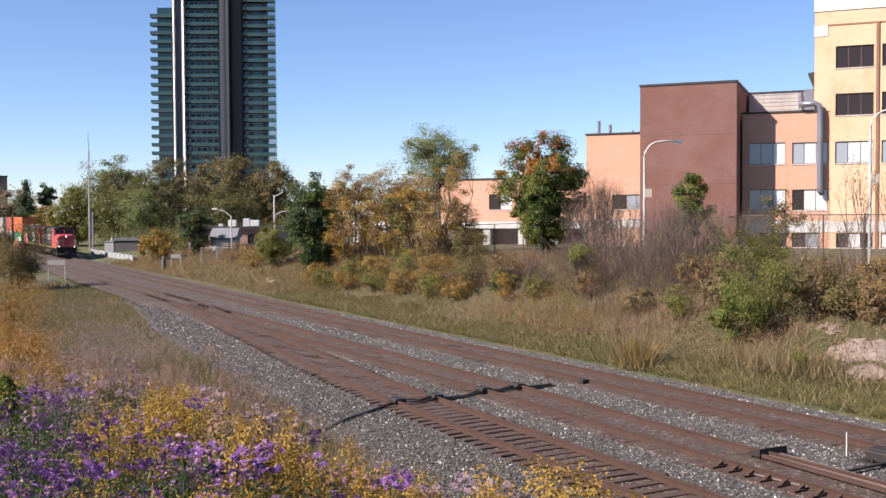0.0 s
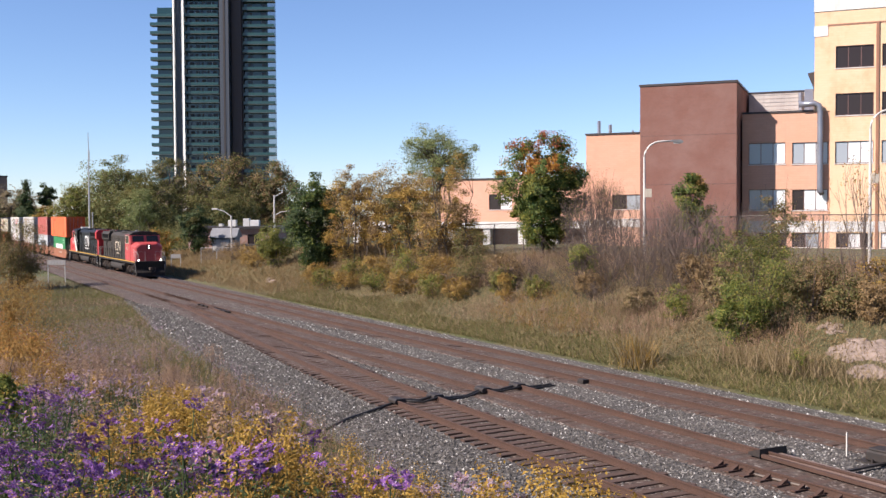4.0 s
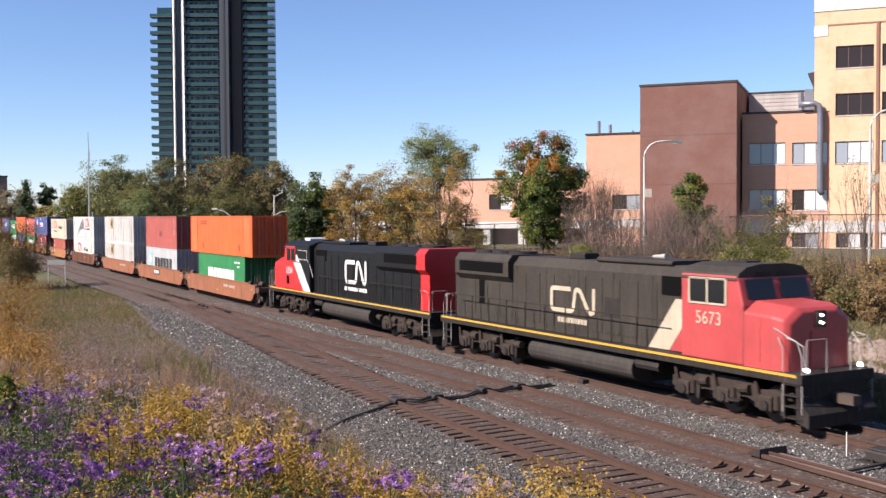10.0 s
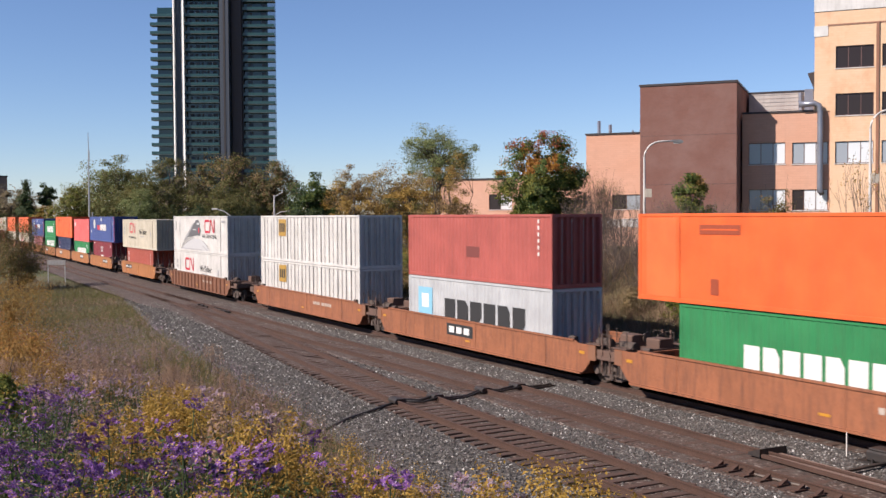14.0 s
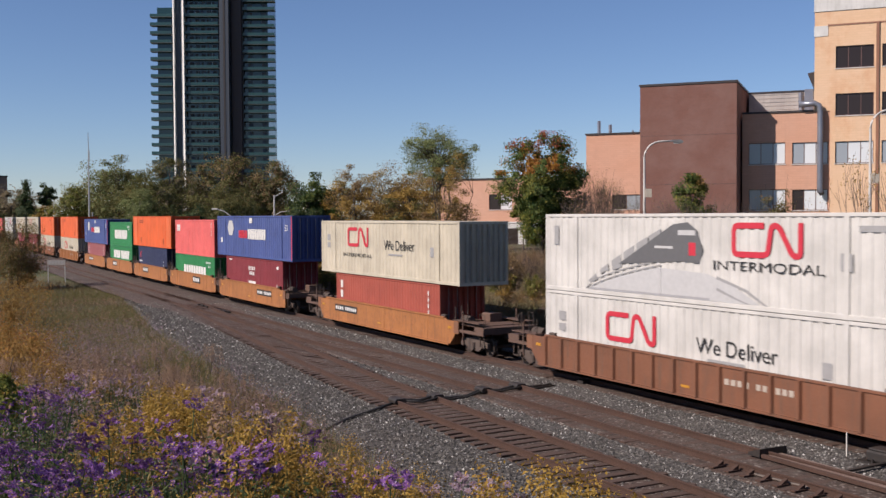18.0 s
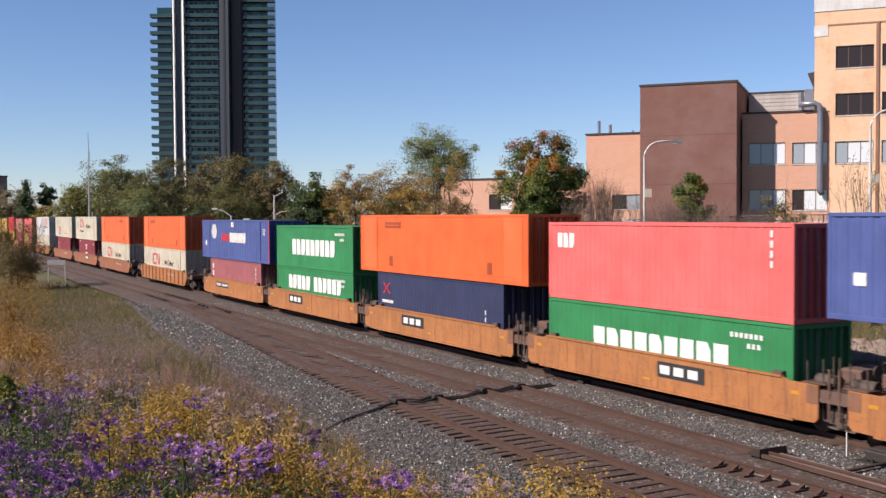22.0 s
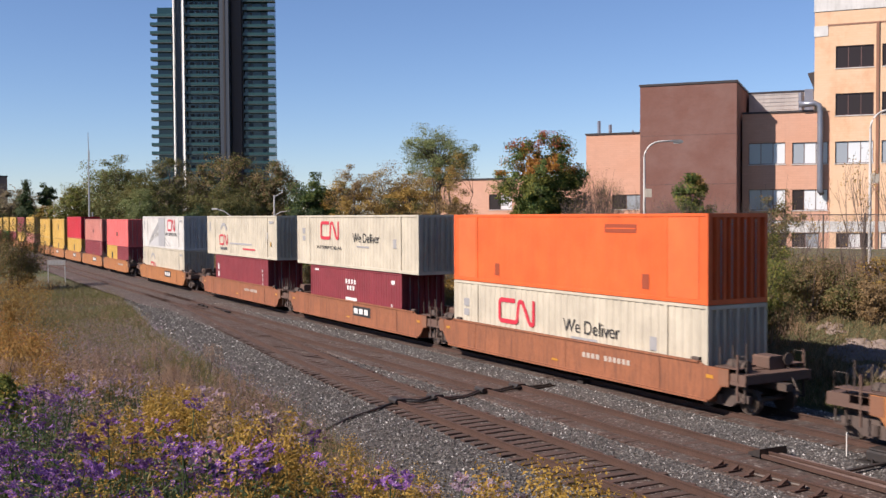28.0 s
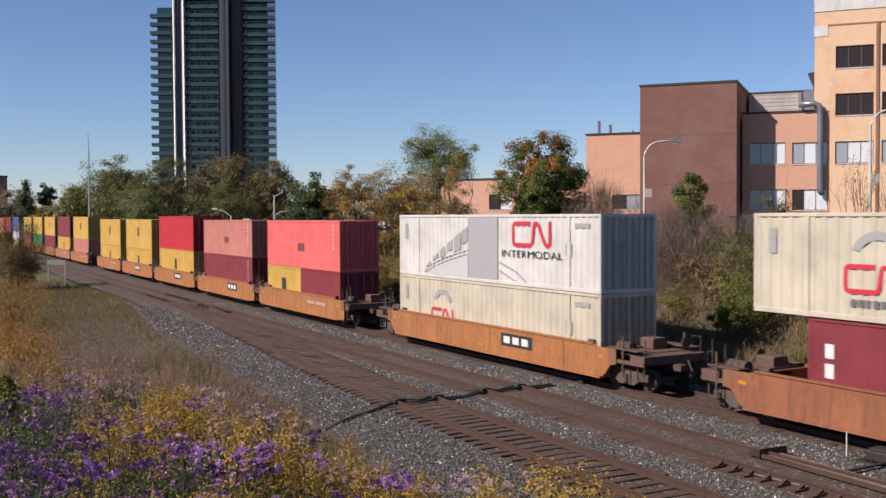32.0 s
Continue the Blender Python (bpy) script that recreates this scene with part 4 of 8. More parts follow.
PLAQUES = {-10.25: -1.85, -113.2: 0.45, -128.7: -2.9, -144.1: -3.25, -224.1: 0.6, -267.5: 1.6, -304.85: 1.0, -320.3: 0.6, -335.75: -0.5}   # cars with a name plaque, and where
PAINT_WORD = {"well_car_orange": "orange-brown", "well_car_brown": "rusty brown", "well_car_oxide": "dark oxide-red"}
for q, well, total, paint, ribs, rear, front, lower, upper in CONSIST:
    well_car(f"{PAINT_WORD[paint.name]} steel well car{' with outside posts' if ribs else ''} carrying stacked containers", paint, well, ribs, rear, front, q, total, PLAQUES.get(q))
    z = FLOOR_Z + 0.004
    at = -(len(lower) - 1) * 3.06
    for k, (c, length, height, mark) in enumerate(lower):
        container(c, length, height, q + at + k * 6.12, z, mark)
    c, length, height, mark = upper
    container(c, length, height, q, z + lower[0][2] + 0.02, mark)
# ---- locomotives ----
LOCO_RED = weathered("loco_red", (0.66, 0.028, 0.03), 0.4, 0.12, 0.0, 0, 1.0)
FADED_RED = weathered("faded_loco_red", (0.50, 0.062, 0.062), 0.55, 0.45, 0.1, 0, 1.0, (0.16, 0.06, 0.05))
LOCO_BLACK = weathered("loco_black", (0.008, 0.008, 0.008), 0.5, 0.06, 0.0, 0, 1.0, (0.03, 0.025, 0.02), 0.25)
FADED_BLACK = weathered("faded_loco_black", (0.046, 0.040, 0.033), 0.65, 0.5, 0.05, 0, 1.0, (0.10, 0.076, 0.057), 0.22)
UNDER = weathered("underframe_black", (0.024, 0.021, 0.019), 0.7, 0.6, 0.1, 0, 2.0, (0.09, 0.07, 0.058), 0.25)
DUSTY = weathered("dusty_truck_steel", (0.045, 0.034, 0.028), 0.85, 0.7, 0.15, 0, 2.5, (0.10, 0.074, 0.06), 0.2)
TANK = weathered("dusty_tank_black", (0.045, 0.040, 0.036), 0.75, 0.6, 0.1, 0, 1.5, (0.10, 0.08, 0.066), 0.25)
YELLOW_LINE = plain("yellow_line", (0.62, 0.36, 0.04), 0.5)
CREAM_BAND = weathered("cream_band", (0.55, 0.47, 0.35), 0.5, 0.2)
WHITE_BAND = weathered("white_band", (0.78, 0.77, 0.74), 0.45, 0.1)
CAB_GLASS = glassy("cab_glass", (0.012, 0.014, 0.016))
CAB_GLASS.node_tree.nodes["Principled BSDF"].inputs["Specular IOR Level"].default_value = 0.3
VOID_BLACK = plain("dark_grille", (0.004, 0.004, 0.004), 0.95)
VOID_BLACK.node_tree.nodes["Principled BSDF"].inputs["Specular IOR Level"].default_value = 0.08
HEADLIGHT = glow("headlight_glow", (1.0, 0.95, 0.85), 6.0)
RAIL_WHITE = plain("pale_handrail", (0.42, 0.40, 0.38), 0.6)


def loco_truck(parent, x):
    g = Geo().box(x - 1.9, x + 1.9, -0.9, 0.9, 0.62, 0.86)
    tr = part("truck", g, UNDER, parent, "grimy six-wheel power truck")
    for s in (-1, 1):
        y0, y1 = sorted((s * 0.98, s * 1.16))
        prof = [(x - 2.4, 0.55), (x - 2.4, 0.86), (x - 2.05, 1.02), (x - 1.45, 0.92), (x - 1.2, 1.10), (x - 0.5, 1.16), (x + 0.5, 1.16), (x + 1.2, 1.10), (x + 1.45, 0.92), (x + 2.05, 1.02), (x + 2.4, 0.86), (x + 2.4, 0.55), (x + 1.3, 0.5), (x + 0.95, 0.62), (x - 0.95, 0.62), (x - 1.3, 0.5)]
        part("side_frame", Geo().prism(prof, "y", y0, y1), DUSTY, tr)
        for k in (-1.75, 0.0, 1.75):
            jb = Geo().box(x + k - 0.25, x + k + 0.25, *sorted((s * 1.0, s * 1.30)), 0.32, 0.80, 0.06)
            part("axle_box", jb, DUSTY, tr)
            part("bearing_cap", Geo().tube([(x + k, s * 1.28, 0.52), (x + k, s * 1.36, 0.52)], 0.15, 10), UNDER, tr)
            part("brake_shoe", Geo().prism([(x + k + 0.50, 0.30), (x + k + 0.62, 0.28), (x + k + 0.68, 0.72), (x + k + 0.54, 0.74)], "y", *sorted((s * 0.95, s * 1.2))), UNDER, tr)
            part("damper", Geo().tube([(x + k - 0.3, s * 1.24, 0.62), (x + k - 0.42, s * 1.24, 1.2)], 0.06, 7), DUSTY, tr)
            for d in (-0.36, 0.36):
                part("spring", Geo().tube([(x + k + d, s * 1.18, 0.42), (x + k + d, s * 1.18, 0.84)], 0.11, 8), DUSTY, tr)
            part("brake_cylinder", Geo().tube([(x + k + 0.66, s * 1.2, 0.86), (x + k + 1.08, s * 1.22, 0.90)], 0.14, 9), DUSTY, tr)
    for k in (-1.75, 0.0, 1.75):
        wheelset(tr, x + k, 0.52)
    return tr


def locomotive(label, number, hood_mat, red, band, mark_mat, q, turned, ge):
    """A six-axle freight diesel, its cab towards local +x."""
    lo = thing("locomotive", label, "locomotive", "locomotives of the train")
    far = 1.5 if ge else 0.0      # how much longer the cab end is
    ends = ((-1, 0.0), (1, far))
    DECK = 1.62
    # frame, walkway edge with its yellow line
    frame_ = part("frame", Geo().box(-10.6, 10.4 + far, -1.5, 1.5, 1.32, DECK, 0.02), UNDER, lo)
    for s in (-1, 1):
        part("edge_line", Geo().box(-10.5, 10.2 + far, *sorted((s * 1.502, s * 1.512)), 1.52, 1.60), YELLOW_LINE, frame_, "yellow safety line")
    part("fuel_tank", Geo().prism([(1.42 * math.copysign(abs(math.cos(a)) ** 0.6, math.cos(a)), 0.82 + 0.5 * math.copysign(abs(math.sin(a)) ** 0.8, math.sin(a))) for a in (k * math.pi / 12 for k in range(24))], "x", -3.5, 2.9), TANK, lo, "grimy cylindrical fuel tank")
    for s in (-1, 1):
        part("air_reservoir", Geo().tube([(3.0, s * 1.2, 1.05), (4.2, s * 1.2, 1.05)], 0.18, 8), UNDER, lo)
    for x in (-7.1, 7.1 + far * 0.7):
        loco_truck(lo, x)
    # long hood
    hw = 1.02 if not ge else 1.22
    top = 4.45 if not ge else 4.52
    hood0 = -10.0
    prof = [(-hw, DECK), (hw, DECK), (hw, top - 0.35), (hw - 0.30, top), (-hw + 0.30, top), (-hw, top - 0.35)]
    hood = part("long_hood", Geo().prism(prof, "x", hood0 + 0.12 + (0.8 if ge else 0), 4.7 if ge else 5.5), hood_mat, lo, "black engine hood")
    endcap = part("hood_end", Geo().prism(prof, "x", hood0, hood0 + 0.12 + (0.8 if ge else 0)), red if ge else hood_mat, lo)
    # radiator section, wider towards the rear
    rw = 1.50 if ge else 1.28
    r0, r1 = (hood0 - 0.05, -4.6) if ge else (-9.6, -5.2)
    z0 = top - 0.95 if ge else top - 0.85
    prof = [(-hw, z0 - 0.25), (hw, z0 - 0.25), (rw, z0), (rw, top - 0.22), (rw - 0.22, top + 0.05), (-rw + 0.22, top + 0.05), (-rw, top - 0.22), (-rw, z0)]
    part("radiator", Geo().prism(prof, "x", r0 + (0.9 if ge else 0), r1), hood_mat, lo)
    if ge:
        part("radiator_end", Geo().prism(prof, "x", r0, r0 + 0.9), red, lo, "red radiator wing end")
    for k in range(3):
        x = (-8.7 + 1.35 * k) if not ge else (-8.2 + 1.5 * k)
        part("roof_fan", Geo().tube([(x, 0, top + 0.05), (x, 0, top + 0.16)], 0.62, 18), UNDER, lo)
    part("exhaust", Geo().box(-2.2, -1.2, -0.35, 0.35, top - 0.02, top + 0.22, 0.04), UNDER, lo)
    part("dynamic_brake", Geo().box(0.2, 4.3, -0.85, 0.85, top - 0.02, top + 0.14, 0.05), hood_mat, lo)
    # doors along the hood
    for s in (-1, 1):
        for k in range(13):
            x = hood0 + 0.9 + k * 1.0
            part("engine_door", Geo().box(x, x + 0.86, *sorted((s * hw, s * (hw + 0.018))), DECK + 0.25, top - 1.15 if x < r1 else top - 0.6), hood_mat, hood)
        part("side_grille", Geo().box(-9.2, -5.6, *sorted((s * (rw - 0.005), s * (rw + 0.012))), top - 0.72, top - 0.28), VOID_BLACK, hood)
        part("side_grille", Geo().box(2.6 if ge else 4.0, 4.2 if ge else 5.1, *sorted((s * hw, s * (hw + 0.022))), top - 0.98, top - 0.35), VOID_BLACK, hood)
        m = ribbon_mark(1.3 if ge else 1.0, s, hw + 0.022, 1.45 if ge else (-1.1 if s < 0 else 1.1), DECK + 0.8, 1.1 if ge else 1.45)
        part("company_mark", m, mark_mat, hood, "pale ribbon emblem")
        part("lettering", block_word(9, 0.0 if ge else (-2.0 if s < 0 else 0.1), DECK + 0.42, 3.0 if ge else 1.9, 0.2, s, hw + 0.022), mark_mat, hood)
        if not ge:
            part("doorway", Geo().box(-7.9, -7.45, *sorted((s * (hw + 0.01), s * (hw + 0.024))), DECK + 0.75, DECK + 1.75), VOID_BLACK, hood, "dark open panel")
            part("vent_panel", Geo().box(0.9, 1.7, *sorted((s * (hw + 0.01), s * (hw + 0.024))), DECK + 0.85, DECK + 1.55), UNDER, hood)
            for k in range(5):
                part("panel_seam", Geo().box(-4.9 + k * 2.1, -4.86 + k * 2.1, *sorted((s * (hw + 0.015), s * (hw + 0.026))), DECK + 0.1, top - 0.4), DUSTY, hood)
        # slanted band between hood and cab
        k = 1 if s < 0 else -1
        if ge:
            band_pts = [(4.4, DECK + 0.02), (5.5, DECK + 0.02), (7.2, DECK + 1.7), (6.05, DECK + 1.7)]
            yb = 1.545
            low = Geo().prism([(2.9, DECK + 0.01), (4.4, DECK + 0.01), (4.4, DECK + 2.2), (2.9, DECK + 2.2)], "y", *sorted((s * hw, s * (hw + 0.03))))
            part("battery_box", low, hood_mat, lo)
        else:
            band_pts = [(3.35, DECK + 0.02), (4.4, DECK + 0.02), (5.46, DECK + 1.4), (5.46, DECK + 1.75), (4.7, DECK + 1.75)]
            part("red_corner", Geo().prism([(4.42, DECK + 0.02), (5.48, DECK + 0.02), (5.48, DECK + 1.4)], "y", *sorted((s * (hw + 0.024), s * (hw + 0.032)))), red, hood, "red corner beside the pale band")
            yb = hw + 0.024
        part("slanted_band", Geo().prism(band_pts, "y", *sorted((s * yb, s * (yb + 0.008)))), band, hood, "pale slanted band")
    # cab and nose
    c0, c1 = (5.5, 7.95) if not ge else (4.6, 8.7)
    cw = 1.55
    cab_prof = [(c0, DECK), (c1 + 0.25, DECK), (c1 + 0.25, 3.42), (c1 + 0.02, 4.22), (c1 - 0.06, 4.30), (c0, 4.30)]
    if ge:
        cab_prof = [(7.0, DECK), (c1 + 0.25, DECK), (c1 + 0.25, 3.42), (c1 + 0.02, 4.22), (c1 - 0.06, 4.30), (7.0, 4.30)]
    cab = part("cab", Geo().prism(cab_prof, "y", -cw + 0.02, cw - 0.02), red, lo, "red cab")
    soften(cab, 0.06)
    roof = Geo().prism([(-cw - 0.02, 4.16), (cw + 0.02, 4.16), (cw - 0.1, 4.36), (cw - 0.4, 4.54), (0.6, 4.63), (-0.6, 4.63), (-cw + 0.4, 4.54), (-cw + 0.1, 4.36)], "x", c0 + 0.02, c1 + (0.2 if ge else 0.0))
    part("cab_roof", roof, hood_mat, cab, "dark cab roof")
    if ge:
        rear = part("cab_rear", Geo().box(c0, 6.998, -cw + 0.02, cw - 0.02, DECK, 4.44), hood_mat, lo, "black rear half of the cab")
        soften(rear, 0.05)
        for s in (-1, 1):
            part("red_panel", Geo().prism([(5.48, DECK + 0.02), (6.99, DECK + 0.02), (6.99, DECK + 1.52)], "y", *sorted((s * (cw - 0.02), s * (cw - 0.014)))), red, rear, "red corner beside the white band")
            part("slanted_band", Geo().prism([(6.2, 3.38), (6.99, 3.38), (6.99, 3.78), (6.62, 3.78)], "y", *sorted((s * (cw - 0.02), s * (cw - 0.012)))), band, rear, "white end of the slanted band")
            for x in (4.9, 5.75):
                part("rear_window", Geo().box(x, x + 0.62, *sorted((s * (cw - 0.03), s * (cw - 0.012))), 3.62, 4.05), CAB_GLASS, rear, "small dark window")
                part("window_frame", Geo().box(x - 0.05, x + 0.67, *sorted((s * (cw - 0.022), s * (cw - 0.004))), 4.05, 4.10).box(x - 0.05, x + 0.67, *sorted((s * (cw - 0.022), s * (cw - 0.004))), 3.5, 3.55), RAIL_WHITE, rear)
            part("stair_rail", Geo().tube([(4.2, s * 1.46, DECK + 0.9), (4.5, s * 1.5, DECK + 1.5), (4.9, s * 1.56, 3.5), (4.9, s * 1.56, 4.1)], 0.022, 6), RAIL_WHITE, lo, "pale slanted grab rail")
        part("cooling_unit", Geo().box(7.0, 7.9, -0.5, 0.5, 4.60, 4.80, 0.05), WHITE_BAND, cab, "white roof cooling unit")
    n0, n1 = c1 + 0.2, 9.72 + far * 0.95
    nose = Geo()
    v = []
    for x, w, zt in ((n0, 1.5, 3.56), (n1 - 0.45, 1.47, 3.50), (n1 - 0.12, 1.36, 3.42), (n1, 1.2, 3.30)):
        v.append([(x, -w, DECK), (x, -w, zt - 0.33), (x, -w + 0.5, zt), (x, w - 0.5, zt), (x, w, zt - 0.33), (x, w, DECK)])
    flat = [p for ring in v for p in ring]
    f = [(i * 6 + k, i * 6 + k + 1, (i + 1) * 6 + k + 1, (i + 1) * 6 + k) for i in range(3) for k in range(5)] + [tuple(range(18, 24)), tuple(range(5, -1, -1))]
    nose.add(flat, f)
    nz = part("nose", nose, red, lo, "red short nose")
    soften(nz, 0.05)
    part("nose_door", Geo().box(n1, n1 + 0.03, -0.38, 0.38, DECK + 0.08, 2.75), red, nz)
    for s in (-1, 1):
        part("side_window", Geo().box(5.95 if not ge else 6.9, 7.45 if not ge else 8.3, *sorted((s * (cw - 0.03), s * (cw + 0.003))), 3.42, 4.14), CAB_GLASS, cab, "dark side window")
        fr = Geo()
        xa, xb = (5.9, 7.5) if not ge else (6.85, 8.35)
        for a in (xa, (xa + xb) / 2, xb):
            fr.box(a - 0.04, a + 0.04, *sorted((s * (cw - 0.02), s * (cw + 0.014))), 3.38, 4.18)
        fr.box(xa, xb, *sorted((s * (cw - 0.02), s * (cw + 0.014))), 4.14, 4.20).box(xa, xb, *sorted((s * (cw - 0.02), s * (cw + 0.014))), 3.36, 3.42)
        part("window_frame", fr, red if ge else CREAM_BAND, cab)
        # slanted windscreen halves, just proud of the cab front
        y0, y1 = sorted((s * 0.13, s * 1.30))
        a, b_ = (c1 + 0.225, 3.58), (c1 + 0.055, 4.18)
        part("windscreen", Geo().prism([(a[0], a[1]), (a[0] + 0.02, a[1] + 0.01), (b_[0] + 0.02, b_[1] + 0.01), b_], "y", y0, y1), CAB_GLASS, cab, "dark windscreen half")
        o = part("number", text_mesh(number, 0.42, band if not ge else WHITE_MARK), None, cab)
        xn = 6.75 if not ge else 7.95
        yn = cw - 0.012
        o.matrix_basis = pose(xn, s * (yn + 0.012), 2.92 if not ge else 2.78, 90, 0, (0 if s < 0 else 180))
        if ge:
            part("side_vent", Geo().box(8.0, 8.4, *sorted((s * (cw - 0.02), s * (cw + 0.006))), 1.95, 2.45), VOID_BLACK, cab, "dark square vent")
        # ditch lights and steps
        part("cab_step", Geo().box(n1 - 2.2, n1 - 1.7, *sorted((s * 1.30, s * 1.50)), 0.5, 0.56), UNDER, lo)
        dl = part("ditch_light", Geo().tube([(10.18 + far, s * 1.12, 1.72), (10.28 + far, s * 1.12, 1.72)], 0.06, 12), HEADLIGHT if not ge else RAIL_WHITE, lo, "lit ditch light" if not ge else "ditch light switched off")
        for e, d_ in ends:
            st = Geo()
            for k in range(4):
                st.box(*sorted((e * 9.75 + d_, e * 10.35 + d_)), *sorted((s * 1.12, s * 1.46)), 0.32 + 0.32 * k, 0.36 + 0.32 * k)
            st.box(*sorted((e * 9.70 + d_, e * 9.75 + d_)), *sorted((s * 1.10, s * 1.46)), 0.28, 1.5)
            part("steps", st, UNDER, lo, "steel corner steps")
            part("grab_rail", Geo().tube([(e * 10.38 + d_, s * 1.46, 0.5), (e * 10.38 + d_, s * 1.46, 2.1), (e * 10.2 + d_, s * 1.46, 2.55), (e * 9.8 + d_, s * 1.46, 2.62)], 0.016, 6), RAIL_WHITE, lo)
            part("grab_rail", Geo().tube([(e * 9.68 + d_, s * 1.46, 0.5), (e * 9.68 + d_, s * 1.46, 2.3), (e * 9.5 + d_, s * 1.46, 2.6)], 0.016, 6), RAIL_WHITE, lo)
        for k in range(10):
            x = -9.2 + 1.38 * k
            part("handrail_post", Geo().tube([(x, s * 1.46, DECK - 0.1), (x, s * 1.46, DECK + 1.05)], 0.028, 5), UNDER, lo)
        part("handrail", Geo().tube([(-9.4, s * 1.46, DECK + 1.05), (3.3 if ge else 4.5, s * 1.46, DECK + 1.05)], 0.02, 5), UNDER, lo)
    hl_mat = HEADLIGHT if not ge else RAIL_WHITE
    part("headlight", Geo().tube([(n1 + 0.04, 0.0, 2.98), (n1 + 0.10, 0.0, 2.98)], 0.042, 12), hl_mat, nz, "lit headlight" if not ge else "headlight switched off")
    part("headlight", Geo().tube([(n1 + 0.04, 0.0, 3.2), (n1 + 0.10, 0.0, 3.2)], 0.042, 12), hl_mat, nz, "lit headlight" if not ge else "headlight switched off")
    part("headlight_plate", Geo().box(n1 - 0.02, n1 + 0.045, -0.2, 0.2, 2.85, 3.33), UNDER, nz, "black headlight plate")
    for s in (-1, 1):
        part("number_board", Geo().box(c1 - 0.10, c1 + 0.02, *sorted((s * 0.15, s * 0.75)), 4.25, 4.40), UNDER, cab)
    for e, d_ in ends:
        part("pilot", Geo().prism([(e * 10.15 + d_, 0.25), (e * 10.60 + d_, 0.12), (e * 10.60 + d_, 0.50), (e * 10.30 + d_, 0.85), (e * 10.30 + d_, 1.62), (e * 10.12 + d_, 1.62)], "y", -1.42, 1.42), UNDER, lo, "black snow-plough pilot")
        part("coupler", Geo().box(*sorted((e * 10.3 + d_, e * 11.05 + d_)), -0.16, 0.16, 0.74, 1.02), STEEL_DARK, lo)
        part("air_hose", Geo().tube([(e * 10.45 + d_, 0.45, 0.95), (e * 10.7 + d_, 0.42, 0.6), (e * 10.95 + d_, 0.2, 0.55)], 0.035, 6), STEEL_DARK, lo)
        part("end_rail", Geo().tube([(e * 10.4 + d_, -1.3, 1.62), (e * 10.4 + d_, -1.3, 2.6), (e * 10.4 + d_, -0.5, 2.6), (e * 10.4 + d_, -0.5, 1.62)], 0.016, 5), RAIL_WHITE, lo)
        part("end_rail", Geo().tube([(e * 10.4 + d_, 1.3, 1.62), (e * 10.4 + d_, 1.3, 2.6), (e * 10.4 + d_, 0.5, 2.6), (e * 10.4 + d_, 0.5, 1.62)], 0.016, 5), RAIL_WHITE, lo)
    for s in (-1, 1):
        part("nose_rail", Geo().tube([(n1 + 0.5, s * 1.15, DECK + 0.15), (n1 + 0.45, s * 1.15, DECK + 0.75), (n1 - 0.35, s * 1.5, DECK + 1.25)], 0.022, 6), RAIL_WHITE, nz, "pale nose handrail")
        part("step_light", Geo().box(n1 - 0.9, n1 - 0.88, *sorted((s * 1.472, s * 1.482)), DECK + 0.2, DECK + 1.4), UNDER, nz)
    part("horn", Geo().tube([(2.0, 0.3, top + 0.2), (2.7, 0.3, top + 0.22)], [0.05, 0.10], 8), RAIL_WHITE, lo)
    part("antenna", Geo().box(c0 + 0.8, c0 + 1.6, -0.3, 0.3, 4.62, 4.68), UNDER, cab)
    return rolls(lo, q, 0.0, turned)


locomotive("grimy red and black freight locomotive with lit headlights", "5673", FADED_BLACK, FADED_RED, CREAM_BAND, CREAM_BAND, 55.25, False, False)
locomotive("clean red and black freight locomotive running backwards", "2254", LOCO_BLACK, LOCO_RED, WHITE_BAND, WHITE_MARK, 33.1, True, True)
# ---- buildings ----
ORANGE_WALL = masonry("orange_stucco_block", (0.60, 0.33, 0.225), (0.64, 0.355, 0.245), (0.54, 0.305, 0.21), 0.6, 0.2, 0.01, 0.9, 0.1)
BUFF_WALL = masonry("buff_block", (0.74, 0.50, 0.32), (0.78, 0.53, 0.345), (0.68, 0.46, 0.30), 0.6, 0.2, 0.01, 0.9, 0.1, (0.48, 0.22, 0.10))
BROWN_WALL = masonry("brown_brick", (0.185, 0.082, 0.063), (0.205, 0.092, 0.07), (0.16, 0.076, 0.061), 0.24, 0.08, 0.01, 0.9, 0.2)
WHITE_TRIM = weathered("white_painted_concrete", (0.72, 0.72, 0.70), 0.7, 0.2)
ROOF_EDGE = plain("dark_flashing", (0.06, 0.05, 0.05), 0.5, 0.3)
SIDING = weathered("pale_metal_siding", (0.50, 0.47, 0.45), 0.5, 0.2)
DUCT = weathered("galvanised_duct", (0.32, 0.34, 0.40), 0.35, 0.2, 0.0, 0.5)
WINDOW_DARK = glassy("window_glass_dark", (0.030, 0.024, 0.024), 0.12)
WINDOW_DARK.node_tree.nodes["Principled BSDF"].inputs["Specular IOR Level"].default_value = 0.2
WINDOW_GREY = glassy("window_glass_grey", (0.25, 0.28, 0.31), 0.1)
WINDOW_PALE = glassy("window_glass_bright", (0.55, 0.58, 0.60), 0.08)
BLIND = plain("white_blind", (0.78, 0.79, 0.80), 0.8)
FRAME_DARK = plain("dark_window_frame", (0.15, 0.075, 0.06), 0.6)
FRAME_PALE = plain("pale_window_frame", (0.62, 0.62, 0.60), 0.5)
BASE_Z = 2.9

